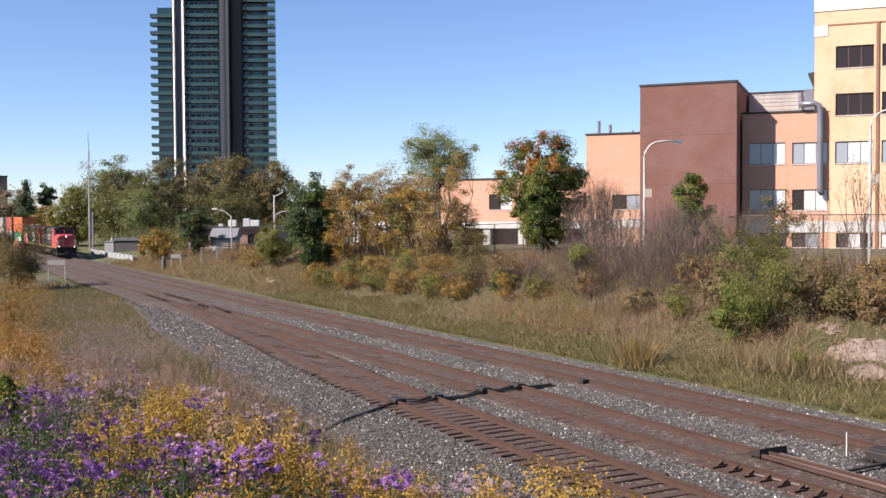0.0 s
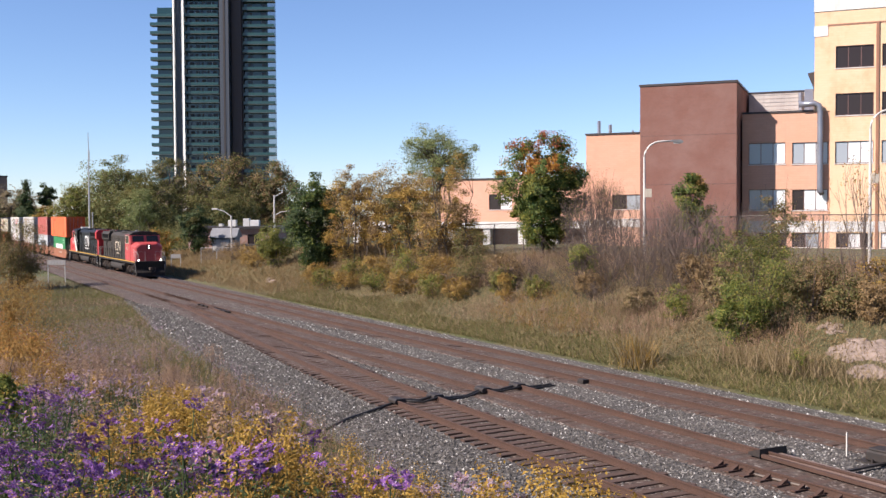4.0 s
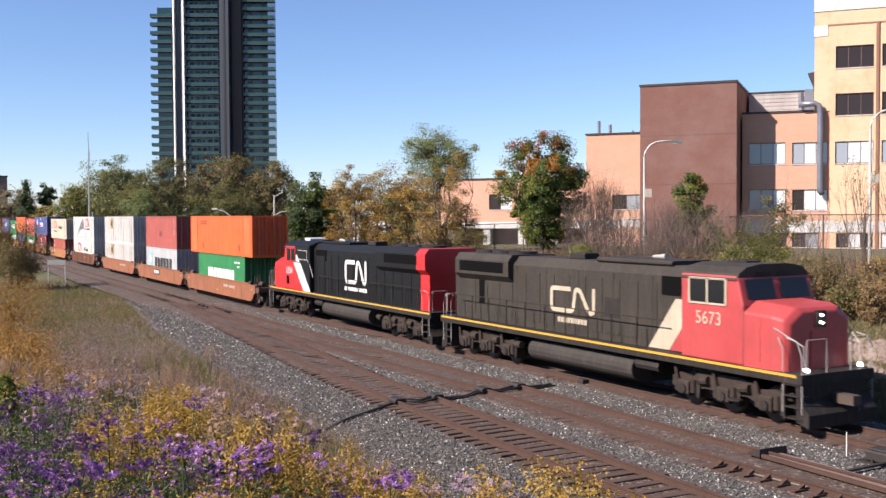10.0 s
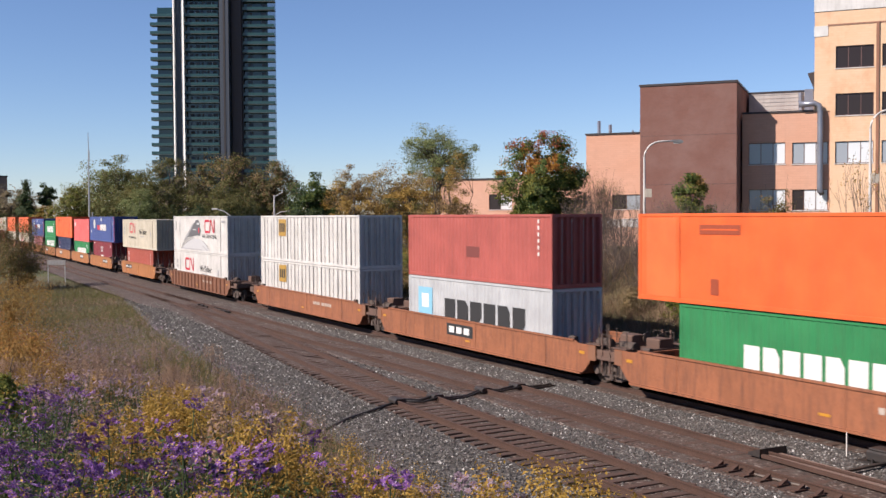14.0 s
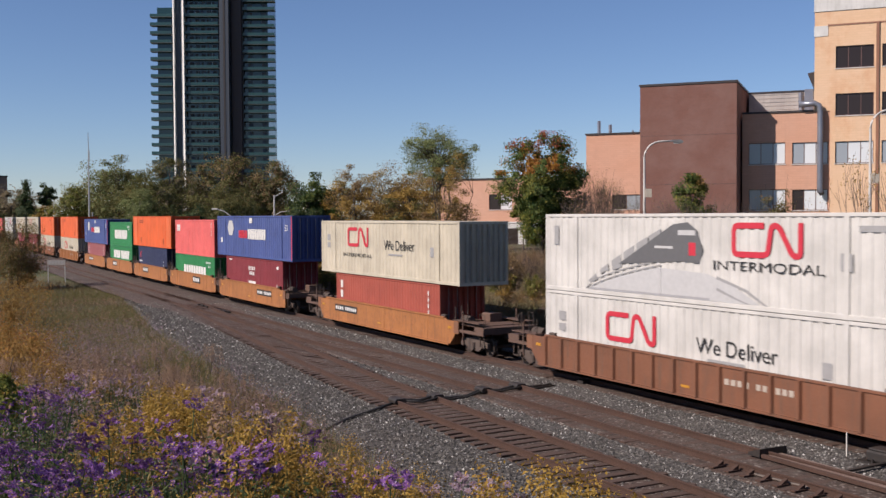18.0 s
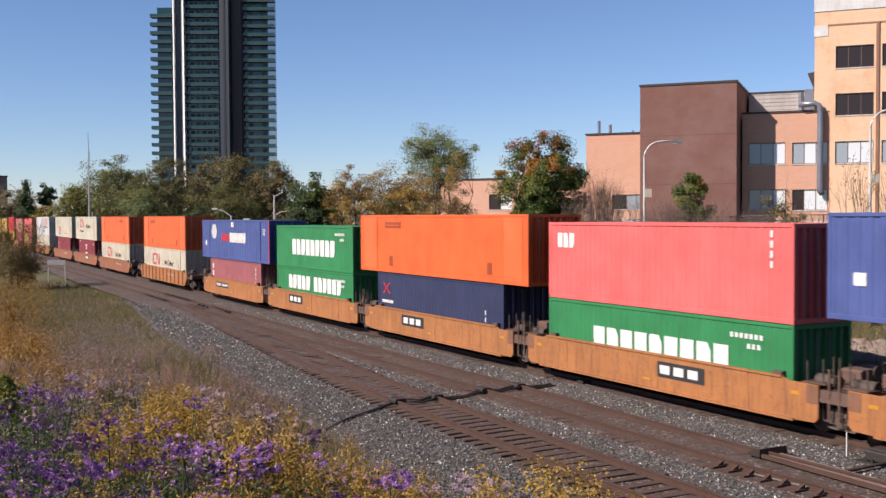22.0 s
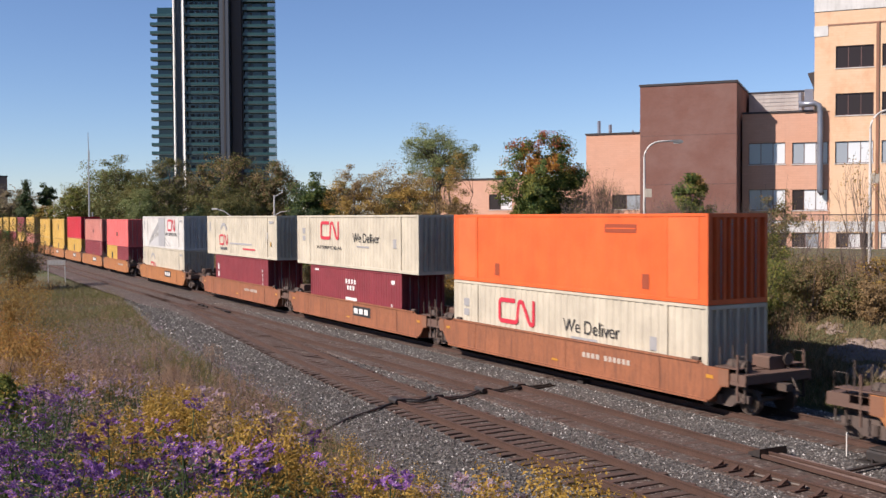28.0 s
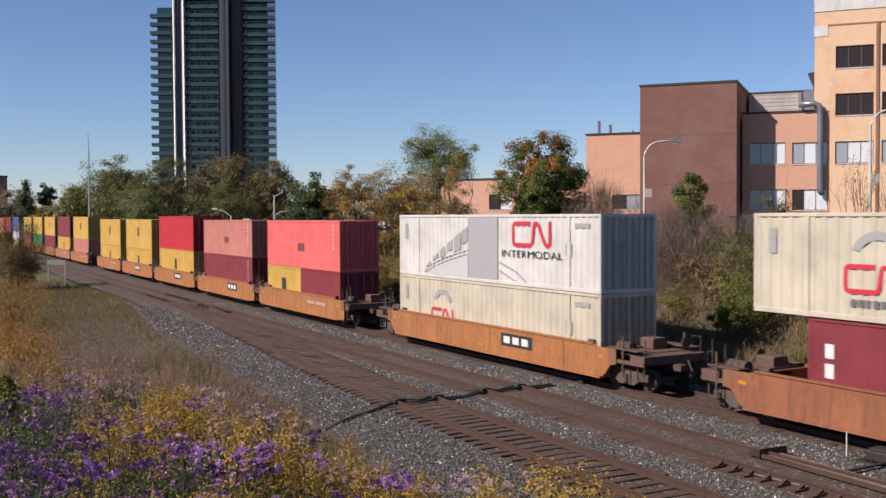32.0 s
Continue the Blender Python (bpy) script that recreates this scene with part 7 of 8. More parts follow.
def bare_shrub(label, x, y, height, width, stems, leaf="brown", n=200, thick=0.016, z=None):
    """Leafless shrub: stems that fork twice, with a few dead leaves."""
    z = ground_z(x, y) - 0.05 if z is None else z
    t = thing("bare_shrub", label, "bush", "bare shrubs on the bank", m=pose(x, y, z))
    g, tips = Geo(), []
    for k in range(stems):
        a = Vector((float(RNG.normal()) * width * 0.12, float(RNG.normal()) * width * 0.12, 0))
        b_ = a + Vector((float(RNG.normal()) * width * 0.22, float(RNG.normal()) * width * 0.22, height * float(RNG.uniform(0.4, 0.65))))
        g.tube([a, a.lerp(b_, 0.5) + Vector((0.05, 0, 0)), b_], [thick, thick * 0.8, thick * 0.55], 4, False)
        for j in range(4):
            c = b_ + Vector((float(RNG.normal()) * width * 0.16, float(RNG.normal()) * width * 0.16, height * float(RNG.uniform(0.12, 0.4))))
            g.tube([a.lerp(b_, 0.6 + 0.1 * j), c], [thick * 0.5, thick * 0.25], 3, False)
            tips.append(c)
            for i in range(2):
                d = c + Vector((float(RNG.normal()) * width * 0.08, float(RNG.normal()) * width * 0.08, height * float(RNG.uniform(0.02, 0.18))))
                g.tube([b_.lerp(c, 0.6), d], [thick * 0.3, thick * 0.15], 3, False)
                tips.append(d)
    tagged(part("stem", g, TWIG, t), kind="stuff")
    if n:
        tp = np.array([tuple(p) for p in tips])
        pts = tp[RNG.integers(0, len(tp), n)] + RNG.normal(size=(n, 3)) * 0.12
        co, q = leaf_quads(pts, 0.045)
        tagged(part("leafage", raw_mesh("leaves", co, q, LEAVES[leaf]), None, t, "few withered leaves"), kind="stuff")
    return t


def blades(name, label, pts, height, width, kind, lean=0.35):
    """Standing grass: one thin blade at each point."""
    n = len(pts)
    h = height * RNG.uniform(0.55, 1.25, n)[:, None] if np.isscalar(height) else height[:, None] * RNG.uniform(0.6, 1.2, n)[:, None]
    ang = RNG.uniform(0, 2 * np.pi, n)
    side = np.stack([np.cos(ang), np.sin(ang), np.zeros(n)], 1) * width * RNG.uniform(0.6, 1.4, n)[:, None]
    tip = RNG.normal(size=(n, 3)) * lean
    tip[:, 2] = 1
    tip = pts + tip * h
    midp = pts * 0.45 + tip * 0.55 - np.array([0, 0, 0.0])
    co = np.stack([pts - side, pts + side, midp + side * 0.8, midp - side * 0.8, tip + side * 0.15, tip - side * 0.15], 1).reshape(-1, 3)
    base = np.arange(n)[:, None] * 6
    q = np.concatenate([base + np.array([0, 1, 2, 3]), base + np.array([3, 2, 4, 5])], 1).reshape(-1, 4)
    return tagged(new(name, raw_mesh(name, co, q, LEAVES[kind])), label, "grass", kind="stuff")


def scatter(n, x0, x1, y0, y1, keep):
    """Random points on the ground where keep(x, y) allows."""
    out = []
    while len(out) < n:
        xx, yy = RNG.uniform(x0, x1, 4000), RNG.uniform(y0, y1, 4000)
        for x, y in zip(xx, yy):
            if keep(x, y):
                out.append((x, y, ground_z(x, y) - 0.02))
                if len(out) >= n:
                    break
    return np.array(out)


def patch(x, y, s, seed):
    return noise.noise((x * s + seed, y * s, seed * 0.7))


# far woods and big trees behind the railway bridge
tree("far_tree", "large olive-green tree beyond the railway", -229, 47, 19.6, 18, 1.0, "olive", 9000, 0.42, 0.35, "round", 60, 0.3, [("pale", 0.3, 0, 1)])
tree("far_tree", "tall olive-green tree beyond the railway", -226, 57, 18.6, 17, 1.0, "olive", 8000, 0.42, 0.35, "round", 55, 0.3, [("haze", 0.3, 0, 1)])
tree("far_tree", "broad brownish-green tree below the tower", -226, 70, 19.8, 21, 1.0, "olive", 10000, 0.42, 0.4, "round", 64, 0.3, [("brown", 0.35, 0, 1)])
tree("far_tree", "broad brownish tree below the tower", -223, 80, 18.8, 16, 1.0, "brown", 9000, 0.42, 0.4, "round", 60, 0.3, [("olive", 0.5, 0, 1)])
tree("far_tree", "yellowing tree beyond the railway", -236, 39.5, 13.5, 13, 0.5, "lime", 6000, 0.4, 0.3, "round", 46, 0.3, [("olive", 0.5, 0, 1)])
tree("far_tree", "yellow-brown tree beyond the railway", -240, 34.5, 8.5, 10, 0.3, "ochre", 5000, 0.4, 0.25, "round", 40, 0.3, [("lime", 0.5, 0, 1)])
tree("far_tree", "dull green tree beyond the railway", -205, 48, 14.0, 15, 0.3, "olive", 7000, 0.36, 0.3, "round", 50, 0.2, [("dark", 0.25, 0, 0.6)])
tree("far_tree", "dull green tree beyond the railway", -205, 63, 13.0, 16, 0.3, "olive", 7000, 0.36, 0.3, "round", 50, 0.2, [("dark", 0.3, 0, 0.6)])
tree("far_tree", "pale-barked birch beyond the railway", -196, 43.5, 11.5, 7, 2.5, "pale", 2600, 0.3, 0.16, "round", 30, 0.25, bark=PALE_BARK)
for k, (x, y, h, w) in enumerate([(-330, 26, 14, 20), (-345, 40, 16, 22), (-352, 30, 15, 22), (-320, 60, 17, 22), (-330, 88, 20, 24), (-300, 104, 19, 24), (-290, 122, 17, 22), (-275, 140, 18, 24), (-262, 158, 17, 22), (-420, 20, 17, 26), (-480, 45, 16, 30)]):
    tree("far_tree", "hazy brown-green tree in the far wood", x, y, h, w, 0.3, "haze" if k % 3 else "olive", 4200, 0.6, 0.3, "round", 40, 0.25, group="far wood", z=-0.4)
tree("conifer", "dark pointed spruce in the far wood", -262, 32.4, 14.5, 6.5, 2.0, "dark", 3000, 0.4, 0.2, "cone", 34, 0.2, z=0.2, group="conifers")
tree("pine", "small round-topped dark pine in the far wood", -262, 37.0, 13.8, 5.0, 8.5, "dark", 1600, 0.4, 0.2, "round", 22, 0.2, z=0.2, group="conifers")
# trees along the top of the bank
tree("conifer", "dark green dense tree on the bank", -83.0, 33.3, 8.4, 5.0, 0.2, "dark", 17000, 0.14, 0.14, "egg", 50, 0.2, [("green", 0.4, 0, 1)])
tree("conifer", "dark green small tree near the bridge", -135, 37.5, 6.6, 5.6, 0.2, "dark", 5000, 0.2, 0.12, "round", 40, 0.2, [("olive", 0.3, 0, 1)])
bush("bush", "orange autumn bush near the bridge", -138, 33.4, 3.9, 6.2, "orange", 3500, 0.16, extra=[("lime", 0.45)])
bush("bush", "yellow-green bush beside the dark tree", -92.6, 33.3, 4.4, 4.0, "lime", 5500, 0.12, extra=[("olive", 0.4)])
tree("young_tree", "thin ochre-leaved tree on the bank", -77.8, 34.8, 8.2, 5.4, 0.3, "ochre", 13000, 0.095, 0.08, "round", 60, 0.2, [("brown", 0.45, 0, 1)], stems=5)
tree("young_tree", "thin brown-leaved tree on the bank", -74.6, 36.6, 7.6, 6.0, 0.3, "brown", 11500, 0.095, 0.08, "round", 60, 0.2, [("ochre", 0.5, 0, 1)], stems=5)
tree("young_tree", "yellow-brown tree on the bank", -70.4, 36.6, 6.9, 5.4, 0.3, "ochre", 9500, 0.095, 0.08, "round", 50, 0.25, [("olive", 0.5, 0, 0.7)], stems=5)
tree("young_tree", "russet-leaved tree on the bank", -65.6, 36.8, 7.9, 4.8, 0.3, "ochre", 8000, 0.095, 0.07, "round", 40, 0.3, [("brown", 0.5, 0, 1)], stems=4)
tree("tall_tree", "tall light green tree with an open crown", -74.9, 40.9, 10.6, 7.3, 5.0, "pale", 13000, 0.095, 0.15, "round", 46, 0.3, [("olive", 0.12, 0, 1)], stems=3)
tree("maple", "round maple turning orange and red", -57.7, 39.7, 8.7, 6.1, 0.9, "green", 30000, 0.115, 0.16, "egg", 150, 0.05, [("red", 0.35, 0.86, 1.2), ("orange", 0.42, 0.62, 1.1), ("lime", 0.5, 0.0, 0.95), ("ochre", 0.22, 0.15, 0.6)])
tree("maple", "small green maple with a yellow top", -44.6, 40.9, 5.35, 2.3, 1.5, "green", 7000, 0.10, 0.08, "egg", 40, 0.05, [("ochre", 0.6, 0.82, 1.2), ("lime", 0.5, 0, 1)])
bush("sapling", "low side growth beside the small maple", -43.5, 41.5, 2.6, 1.9, "green", 1500, 0.09, 8, extra=[("lime", 0.4)])
for x, y, h, w in [(-41.6, 37.4, 4.0, 3.6), (-39.6, 36.2, 3.6, 3.4), (-43.8, 38.4, 3.8, 3.4), (-40.6, 34.4, 2.8, 3.0), (-38.0, 37.8, 3.4, 3.2), (-45.4, 35.6, 2.6, 3.2), (-47.6, 35.0, 2.4, 3.0), (-52.5, 39.5, 4.2, 3.6), (-51.0, 38.2, 3.6, 3.4), (-54.2, 41.5, 4.6, 3.0), (-48.2, 38.6, 3.0, 3.6), (-46.2, 37.6, 2.8, 3.2), (-43.2, 37.0, 2.6, 3.0), (-49.5, 36.4, 2.4, 3.0), (-41.0, 36.5, 2.4, 2.8)]:
    bare_shrub("grey-brown leafless shrub on the bank", x, y, h, w, 26, "brown", 120)
bush("bush", "large yellow-green bush on the bank", -31.6, 32.6, 3.9, 4.4, "olive", 8500, 0.06, 24, extra=[("lime", 0.5), ("green", 0.2), ("brown", 0.14)], twigs=40)
bush("bush", "leafy green bush at the foot of the bank", -31.2, 31.2, 2.6, 2.8, "lime", 6000, 0.065, 14, extra=[("green", 0.35)])
bush("bush", "olive bush with thinning leaves", -34.2, 34.8, 3.6, 3.4, "olive", 3400, 0.075, 18, extra=[("lime", 0.3), ("brown", 0.2)], twigs=24)
bush("bush", "olive bush with thinning leaves", -29.6, 33.6, 2.8, 2.8, "olive", 2600, 0.07, 18, extra=[("brown", 0.4)], twigs=24)
bush("bush", "small yellow-green bush on the bank", -46.8, 34.9, 2.5, 2.1, "lime", 2200, 0.07, 10)
for k in range(14):
    x, y = -57 + 1.45 * k, 33.0 + 2.6 * ((k * 7) % 5) / 5
    bare_shrub("low dark leafless brush on the bank", x, y, 1.3 + 0.15 * (k % 5), 2.0, 20, "brown", 60, 0.012)
bush("bush", "small bright green shrub on the bank", -36.4, 32.4, 1.8, 1.7, "lime", 1300, 0.07, 10)
bush("bush", "small golden shrub on the bank", -50.8, 32.2, 1.9, 1.2, "ochre", 1400, 0.07, 8)
a = np.array([(-33.9, 28.1, ground_z(-33.9, 28.1))]) + np.concatenate([RNG.normal(size=(520, 2)) * (0.46, 0.34), np.zeros((520, 1))], 1)
blades("tall_gold_grass", "tall golden grass clump at the foot of the bank", a[:200], 1.2, 0.014, "ochre", 0.42)
blades("tall_gold_grass", "pale dry stalks in the golden grass clump", a[200:], 1.3, 0.012, "straw", 0.45)
a = np.array([(-27.4, 29.9, ground_z(-27.4, 29.9))]) + np.concatenate([RNG.normal(size=(1500, 2)) * (1.5, 0.5), np.zeros((1500, 1))], 1)
blades("tall_gold_grass", "tall straw-coloured grass in front of the rubble", a, 0.75, 0.011, "straw", 0.45)
bare_shrub("grey leafless tree beside the maple", -55.2, 42.8, 5.4, 3.0, 22, "olive", 700, 0.026)
bare_shrub("grey leafless tree beside the maple", -53.4, 42.4, 4.4, 2.6, 18, "olive", 400, 0.022)
bush("bush", "thin olive growth on top of the bank", -37.6, 40.4, 4.4, 2.6, "olive", 1800, 0.08, 18, extra=[("brown", 0.4)], twigs=30)
bush("bush", "bright green weeds among the flowers", -11.4, 1.0, 1.15, 0.9, "lime", 1500, 0.05, 10, group="meadow bushes")
bush("bush", "low yellow shrub at the foot of the bank", -26.6, 29.6, 1.0, 0.9, "lime", 600, 0.05, 8)
for x, y, h, w, l in [(-74.5, 30.8, 1.7, 2.4, "lime"), (-70.6, 30.9, 1.6, 2.4, "ochre"), (-66.4, 31.2, 1.8, 2.6, "lime"), (-62.6, 31.4, 1.8, 2.4, "ochre"), (-59.0, 31.8, 1.7, 2.2, "lime"), (-56.0, 32.0, 1.5, 2.2, "ochre"), (-53.0, 33.4, 1.6, 2.0, "lime"), (-48.6, 33.0, 1.4, 1.8, "lime"), (-44.6, 33.8, 1.7, 2.2, "brown"), (-39.4, 32.6, 1.3, 1.8, "straw"), (-35.2, 33.8, 1.6, 2.0, "straw"), (-60.5, 33.0, 2.4, 3.4, "ochre"), (-64.5, 33.2, 2.6, 3.8, "lime"), (-68.5, 32.6, 2.2, 3.2, "ochre"), (-57.0, 33.6, 2.2, 3.0, "olive"), (-54.2, 34.4, 2.0, 2.8, "brown"), (-72.5, 32.4, 2.0, 2.8, "lime"),
                      (-78, 31.6, 1.8, 2.6, "ochre"), (-62.0, 36.5, 2.8, 3.2, "olive"), (-66.8, 35.8, 3.0, 3.4, "brown"), (-38.2, 35.4, 2.0, 2.6, "brown"), (-29.8, 34.4, 1.8, 2.4, "brown"), (-28.2, 34.2, 1.9, 2.4, "olive"), (-26.8, 34.0, 1.8, 2.2, "brown"), (-27.4, 35.6, 2.2, 2.6, "ochre"), (-23.2, 34.6, 3.0, 3.0, "brown"), (-104, 34.5, 2.0, 3.4, "ochre"), (-112, 35.5, 2.2, 4.0, "brown"), (-98, 33.0, 1.6, 3.0, "ochre")]:
    bush("bush", f"{l if l != 'lime' else 'yellow-green'}-coloured scrub bush on the bank", x, y, h, w, l, 1900, 0.08, 12, extra=[("brown", 0.25)], twigs=14)
for x, y, h, w in [(-28.5, 35.3, 6.0, 2.8), (-27.8, 35.5, 5.2, 2.4), (-30.4, 36.2, 3.6, 2.6), (-34.0, 37.0, 3.2, 2.6)]:
    bare_shrub("tall bare sapling with few yellow leaves", x, y, h, w, 4, "ochre", 150, 0.026)
bush("bush", "brown-green thicket beside the meadow", -102.0, 11.6, 6.2, 7.4, "brown", 15000, 0.10, 26, extra=[("olive", 0.5), ("ochre", 0.1)], group="meadow bushes", twigs=40)
bush("bush", "brown-green thicket beside the meadow", -99, 5.4, 4.6, 6.4, "olive", 5000, 0.10, 18, extra=[("brown", 0.5)], group="meadow bushes", twigs=30)

# grass on the bank beyond the tracks
bank = lambda x, y: y > far_edge(x) + 0.15
pts = scatter(56000, -95, -17, 27.6, 42, lambda x, y: bank(x, y) and y < far_edge(x) + 13)
blades("dry_grass", "straw-coloured dry grass covering the bank", pts, 0.38, 0.010, "straw", 0.7)
pts = scatter(45000, -80, -17, 27.6, 33, lambda x, y: bank(x, y) and (y - far_edge(x)) < 2.6 + 1.5 * patch(x, y, 0.3, 8))
blades("green_grass", "green grass along the foot of the bank", pts, 0.19, 0.012, "sward", 0.9)
pts = scatter(36000, -150, -80, 28.5, 44, lambda x, y: bank(x, y))
blades("dry_grass", "straw-coloured dry grass near the bridge", pts, 0.42, 0.016, "brown", 0.8)
pts = scatter(9000, -60, -20, 30, 42, lambda x, y: patch(x, y, 0.16, 5) > 0.12)
blades("tall_weeds", "tall brown weeds on the bank", pts, 0.8, 0.009, "russet", 0.4)

# the meadow on the near side
mead = lambda x, y: y < near_edge(x) - 0.1
pts = scatter(34000, -112, -26, -8, 21, mead)
blades("meadow_grass", "straw-coloured meadow grass beside the railway", pts, 0.30, 0.014, "heath", 0.6)
pts = scatter(26000, -100, -26, -8, 20, lambda x, y: mead(x, y) and patch(x, y, 0.12, 6) > -0.1)
blades("meadow_grass", "olive-green meadow grass beside the railway", pts, 0.30, 0.013, "olive", 0.6)
pts = scatter(20000, -32, -3, -6, 12.5, mead)
blades("meadow_grass", "mixed green undergrowth among the flowers", pts, 0.45, 0.007, "sward", 0.45)
pts = scatter(16000, -36, -4, -6, 13, mead)
blades("meadow_grass", "dry stalks among the flowers", pts, 0.65, 0.005, "russet", 0.3)



def undergrowth(name, label, pts, height, kind, leaf, per=16, spread=0.16):
    """Weedy growth: at each point a plant whose small leaves and seed heads crowd towards its top."""
    n = len(pts)
    h = height * RNG.uniform(0.45, 1.25, n)
    who = np.repeat(np.arange(n), per)
    f = RNG.uniform(0, 1, n * per) ** 0.6
    lean = RNG.normal(size=(n, 2)) * 0.18
    co = pts[who] + np.stack([lean[who, 0] * f * h[who], lean[who, 1] * f * h[who], f * h[who]], 1)
    co += RNG.normal(size=co.shape) * spread * np.array([1, 1, 0.5]) * h[who][:, None]
    co, q = leaf_quads(co, leaf * 0.8, 0.4)
    return tagged(new(name, raw_mesh(name, co, q, LEAVES[kind])), label, "weeds", kind="stuff")


def growth(n, x0, x1, y0, y1, where, seed, scale, above):
    return scatter(n, x0, x1, y0, y1, lambda x, y: where(x, y) and patch(x, y, scale, seed) > above)


upper = lambda x, y: bank(x, y) and y > far_edge(x) + 1.8
undergrowth("bank_weeds", "dry straw-coloured weeds on the bank", growth(3600, -80, -18, 28, 40, upper, 11, 0.22, -0.1), 0.8, "straw", 0.045)
undergrowth("bank_weeds", "russet weeds gone to seed on the bank", growth(2400, -80, -18, 28, 41, upper, 12, 0.2, 0.05), 1.0, "russet", 0.045)
undergrowth("bank_weeds", "brown withered weeds on the bank", growth(2600, -80, -18, 29, 42, upper, 13, 0.18, 0.05), 1.15, "brown", 0.05)
undergrowth("bank_weeds", "olive-green weeds on the bank", growth(1700, -80, -18, 28, 40, upper, 14, 0.2, 0.12), 0.8, "olive", 0.05)
undergrowth("bank_weeds", "golden weeds on the bank", growth(900, -85, -40, 29, 37, upper, 15, 0.2, 0.15), 0.9, "oldgold", 0.05)
undergrowth("meadow_weeds", "mauve weeds gone to seed in the meadow", growth(3400, -60, -9, -6, 16, mead, 16, 0.3, 0.0), 0.85, "mauve", 0.032, 20)
undergrowth("meadow_weeds", "russet weeds gone to seed in the meadow", growth(3400, -80, -9, -6, 18, mead, 17, 0.25, 0.0), 0.75, "russet", 0.036, 18)
undergrowth("meadow_weeds", "golden weeds in the meadow", growth(1300, -60, -10, -8, 12, mead, 18, 0.16, 0.05), 0.8, "oldgold", 0.026, 20)
undergrowth("meadow_weeds", "straw-coloured weeds in the meadow", growth(2600, -85, -10, -6, 19, mead, 19, 0.2, -0.1), 0.6, "straw", 0.04, 16)
undergrowth("meadow_weeds", "olive weeds in the meadow", growth(4200, -90, -10, -6, 18, mead, 20, 0.2, 0.0), 0.55, "olive", 0.04, 18)
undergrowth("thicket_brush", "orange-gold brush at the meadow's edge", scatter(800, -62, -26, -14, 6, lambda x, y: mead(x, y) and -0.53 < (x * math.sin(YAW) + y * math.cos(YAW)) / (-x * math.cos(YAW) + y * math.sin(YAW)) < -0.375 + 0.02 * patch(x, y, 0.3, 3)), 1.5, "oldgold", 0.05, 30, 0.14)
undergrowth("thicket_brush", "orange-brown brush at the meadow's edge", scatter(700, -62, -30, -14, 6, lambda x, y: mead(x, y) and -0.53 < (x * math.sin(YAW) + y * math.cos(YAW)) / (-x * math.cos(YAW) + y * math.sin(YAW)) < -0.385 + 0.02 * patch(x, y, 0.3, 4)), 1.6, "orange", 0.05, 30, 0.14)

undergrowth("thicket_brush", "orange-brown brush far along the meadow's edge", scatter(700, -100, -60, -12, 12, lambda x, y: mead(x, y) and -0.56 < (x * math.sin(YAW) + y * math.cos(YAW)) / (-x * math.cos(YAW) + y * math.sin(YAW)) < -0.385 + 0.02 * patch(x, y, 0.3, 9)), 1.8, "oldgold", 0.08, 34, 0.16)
undergrowth("thicket_brush", "dull green brush below the far trees", scatter(900, -215, -150, 39, 60, lambda x, y: y > 36.5 + bend(x)), 3.6, "olive", 0.16, 34, 0.2)
undergrowth("thicket_brush", "dark green brush below the far trees", scatter(500, -215, -185, 37, 62, lambda x, y: y > 36.5 + bend(x)), 3.0, "dark", 0.16, 30, 0.2)

# ---- wild flowers on the camera's hill ----
def plume_points(n, height, spread, drop):
    """Small florets along arching side branches at the top of a stem."""
    pts = []
    k = 0
    while len(pts) < n:
        a = k * 2.4
        z0 = height * (0.58 + 0.42 * (k % 17) / 17)
        reach = spread * (1.15 - (z0 / height) * 0.9)
        m_ = 14
        for j in range(m_):
            f = j / m_
            pts.append((reach * f * math.cos(a), reach * f * math.sin(a), z0 + 0.10 * f - drop * f * f))
        k += 1
    return np.array(pts[:n]) + RNG.normal(size=(n, 3)) * 0.018


def goldenrod(label, kind, height, floret=0.0065, dense=4.0):
    t = thing("goldenrod_plant", label, "flower", "goldenrods on the hill")
    g = Geo()
    heads = []
    for k in range(5):
        a = k * 1.256 + 0.4
        bx_, by_ = 0.10 * math.cos(a), 0.10 * math.sin(a)
        h = height * float(RNG.uniform(0.8, 1.05))
        g.tube([(bx_ * 0.3, by_ * 0.3, 0), (bx_, by_, h * 0.5), (bx_ * 1.5, by_ * 1.5, h * 0.92)], [0.006, 0.005, 0.003], 4, False)
        heads.append(plume_points(int(230 * dense), h, 0.17, 0.12) + np.array([bx_ * 1.4, by_ * 1.4, 0.0]))
    tagged(part("stem", g, LEAVES["sward"], t), kind="stuff")
    for hp in heads:
        co, q = leaf_quads(hp, floret, 0.7)
        tagged(part("plume", raw_mesh("plume", co, q, LEAVES[kind]), None, t), kind="stuff")
    lp = np.stack([RNG.normal(size=160) * 0.12, RNG.normal(size=160) * 0.12, RNG.uniform(0.08, 0.75, 160) * height], 1)
    co, q = leaf_quads(lp, 0.036, 0.22)
    tagged(part("leafage", raw_mesh("leaves", co, q, LEAVES["sward"]), None, t), kind="stuff")
    return t


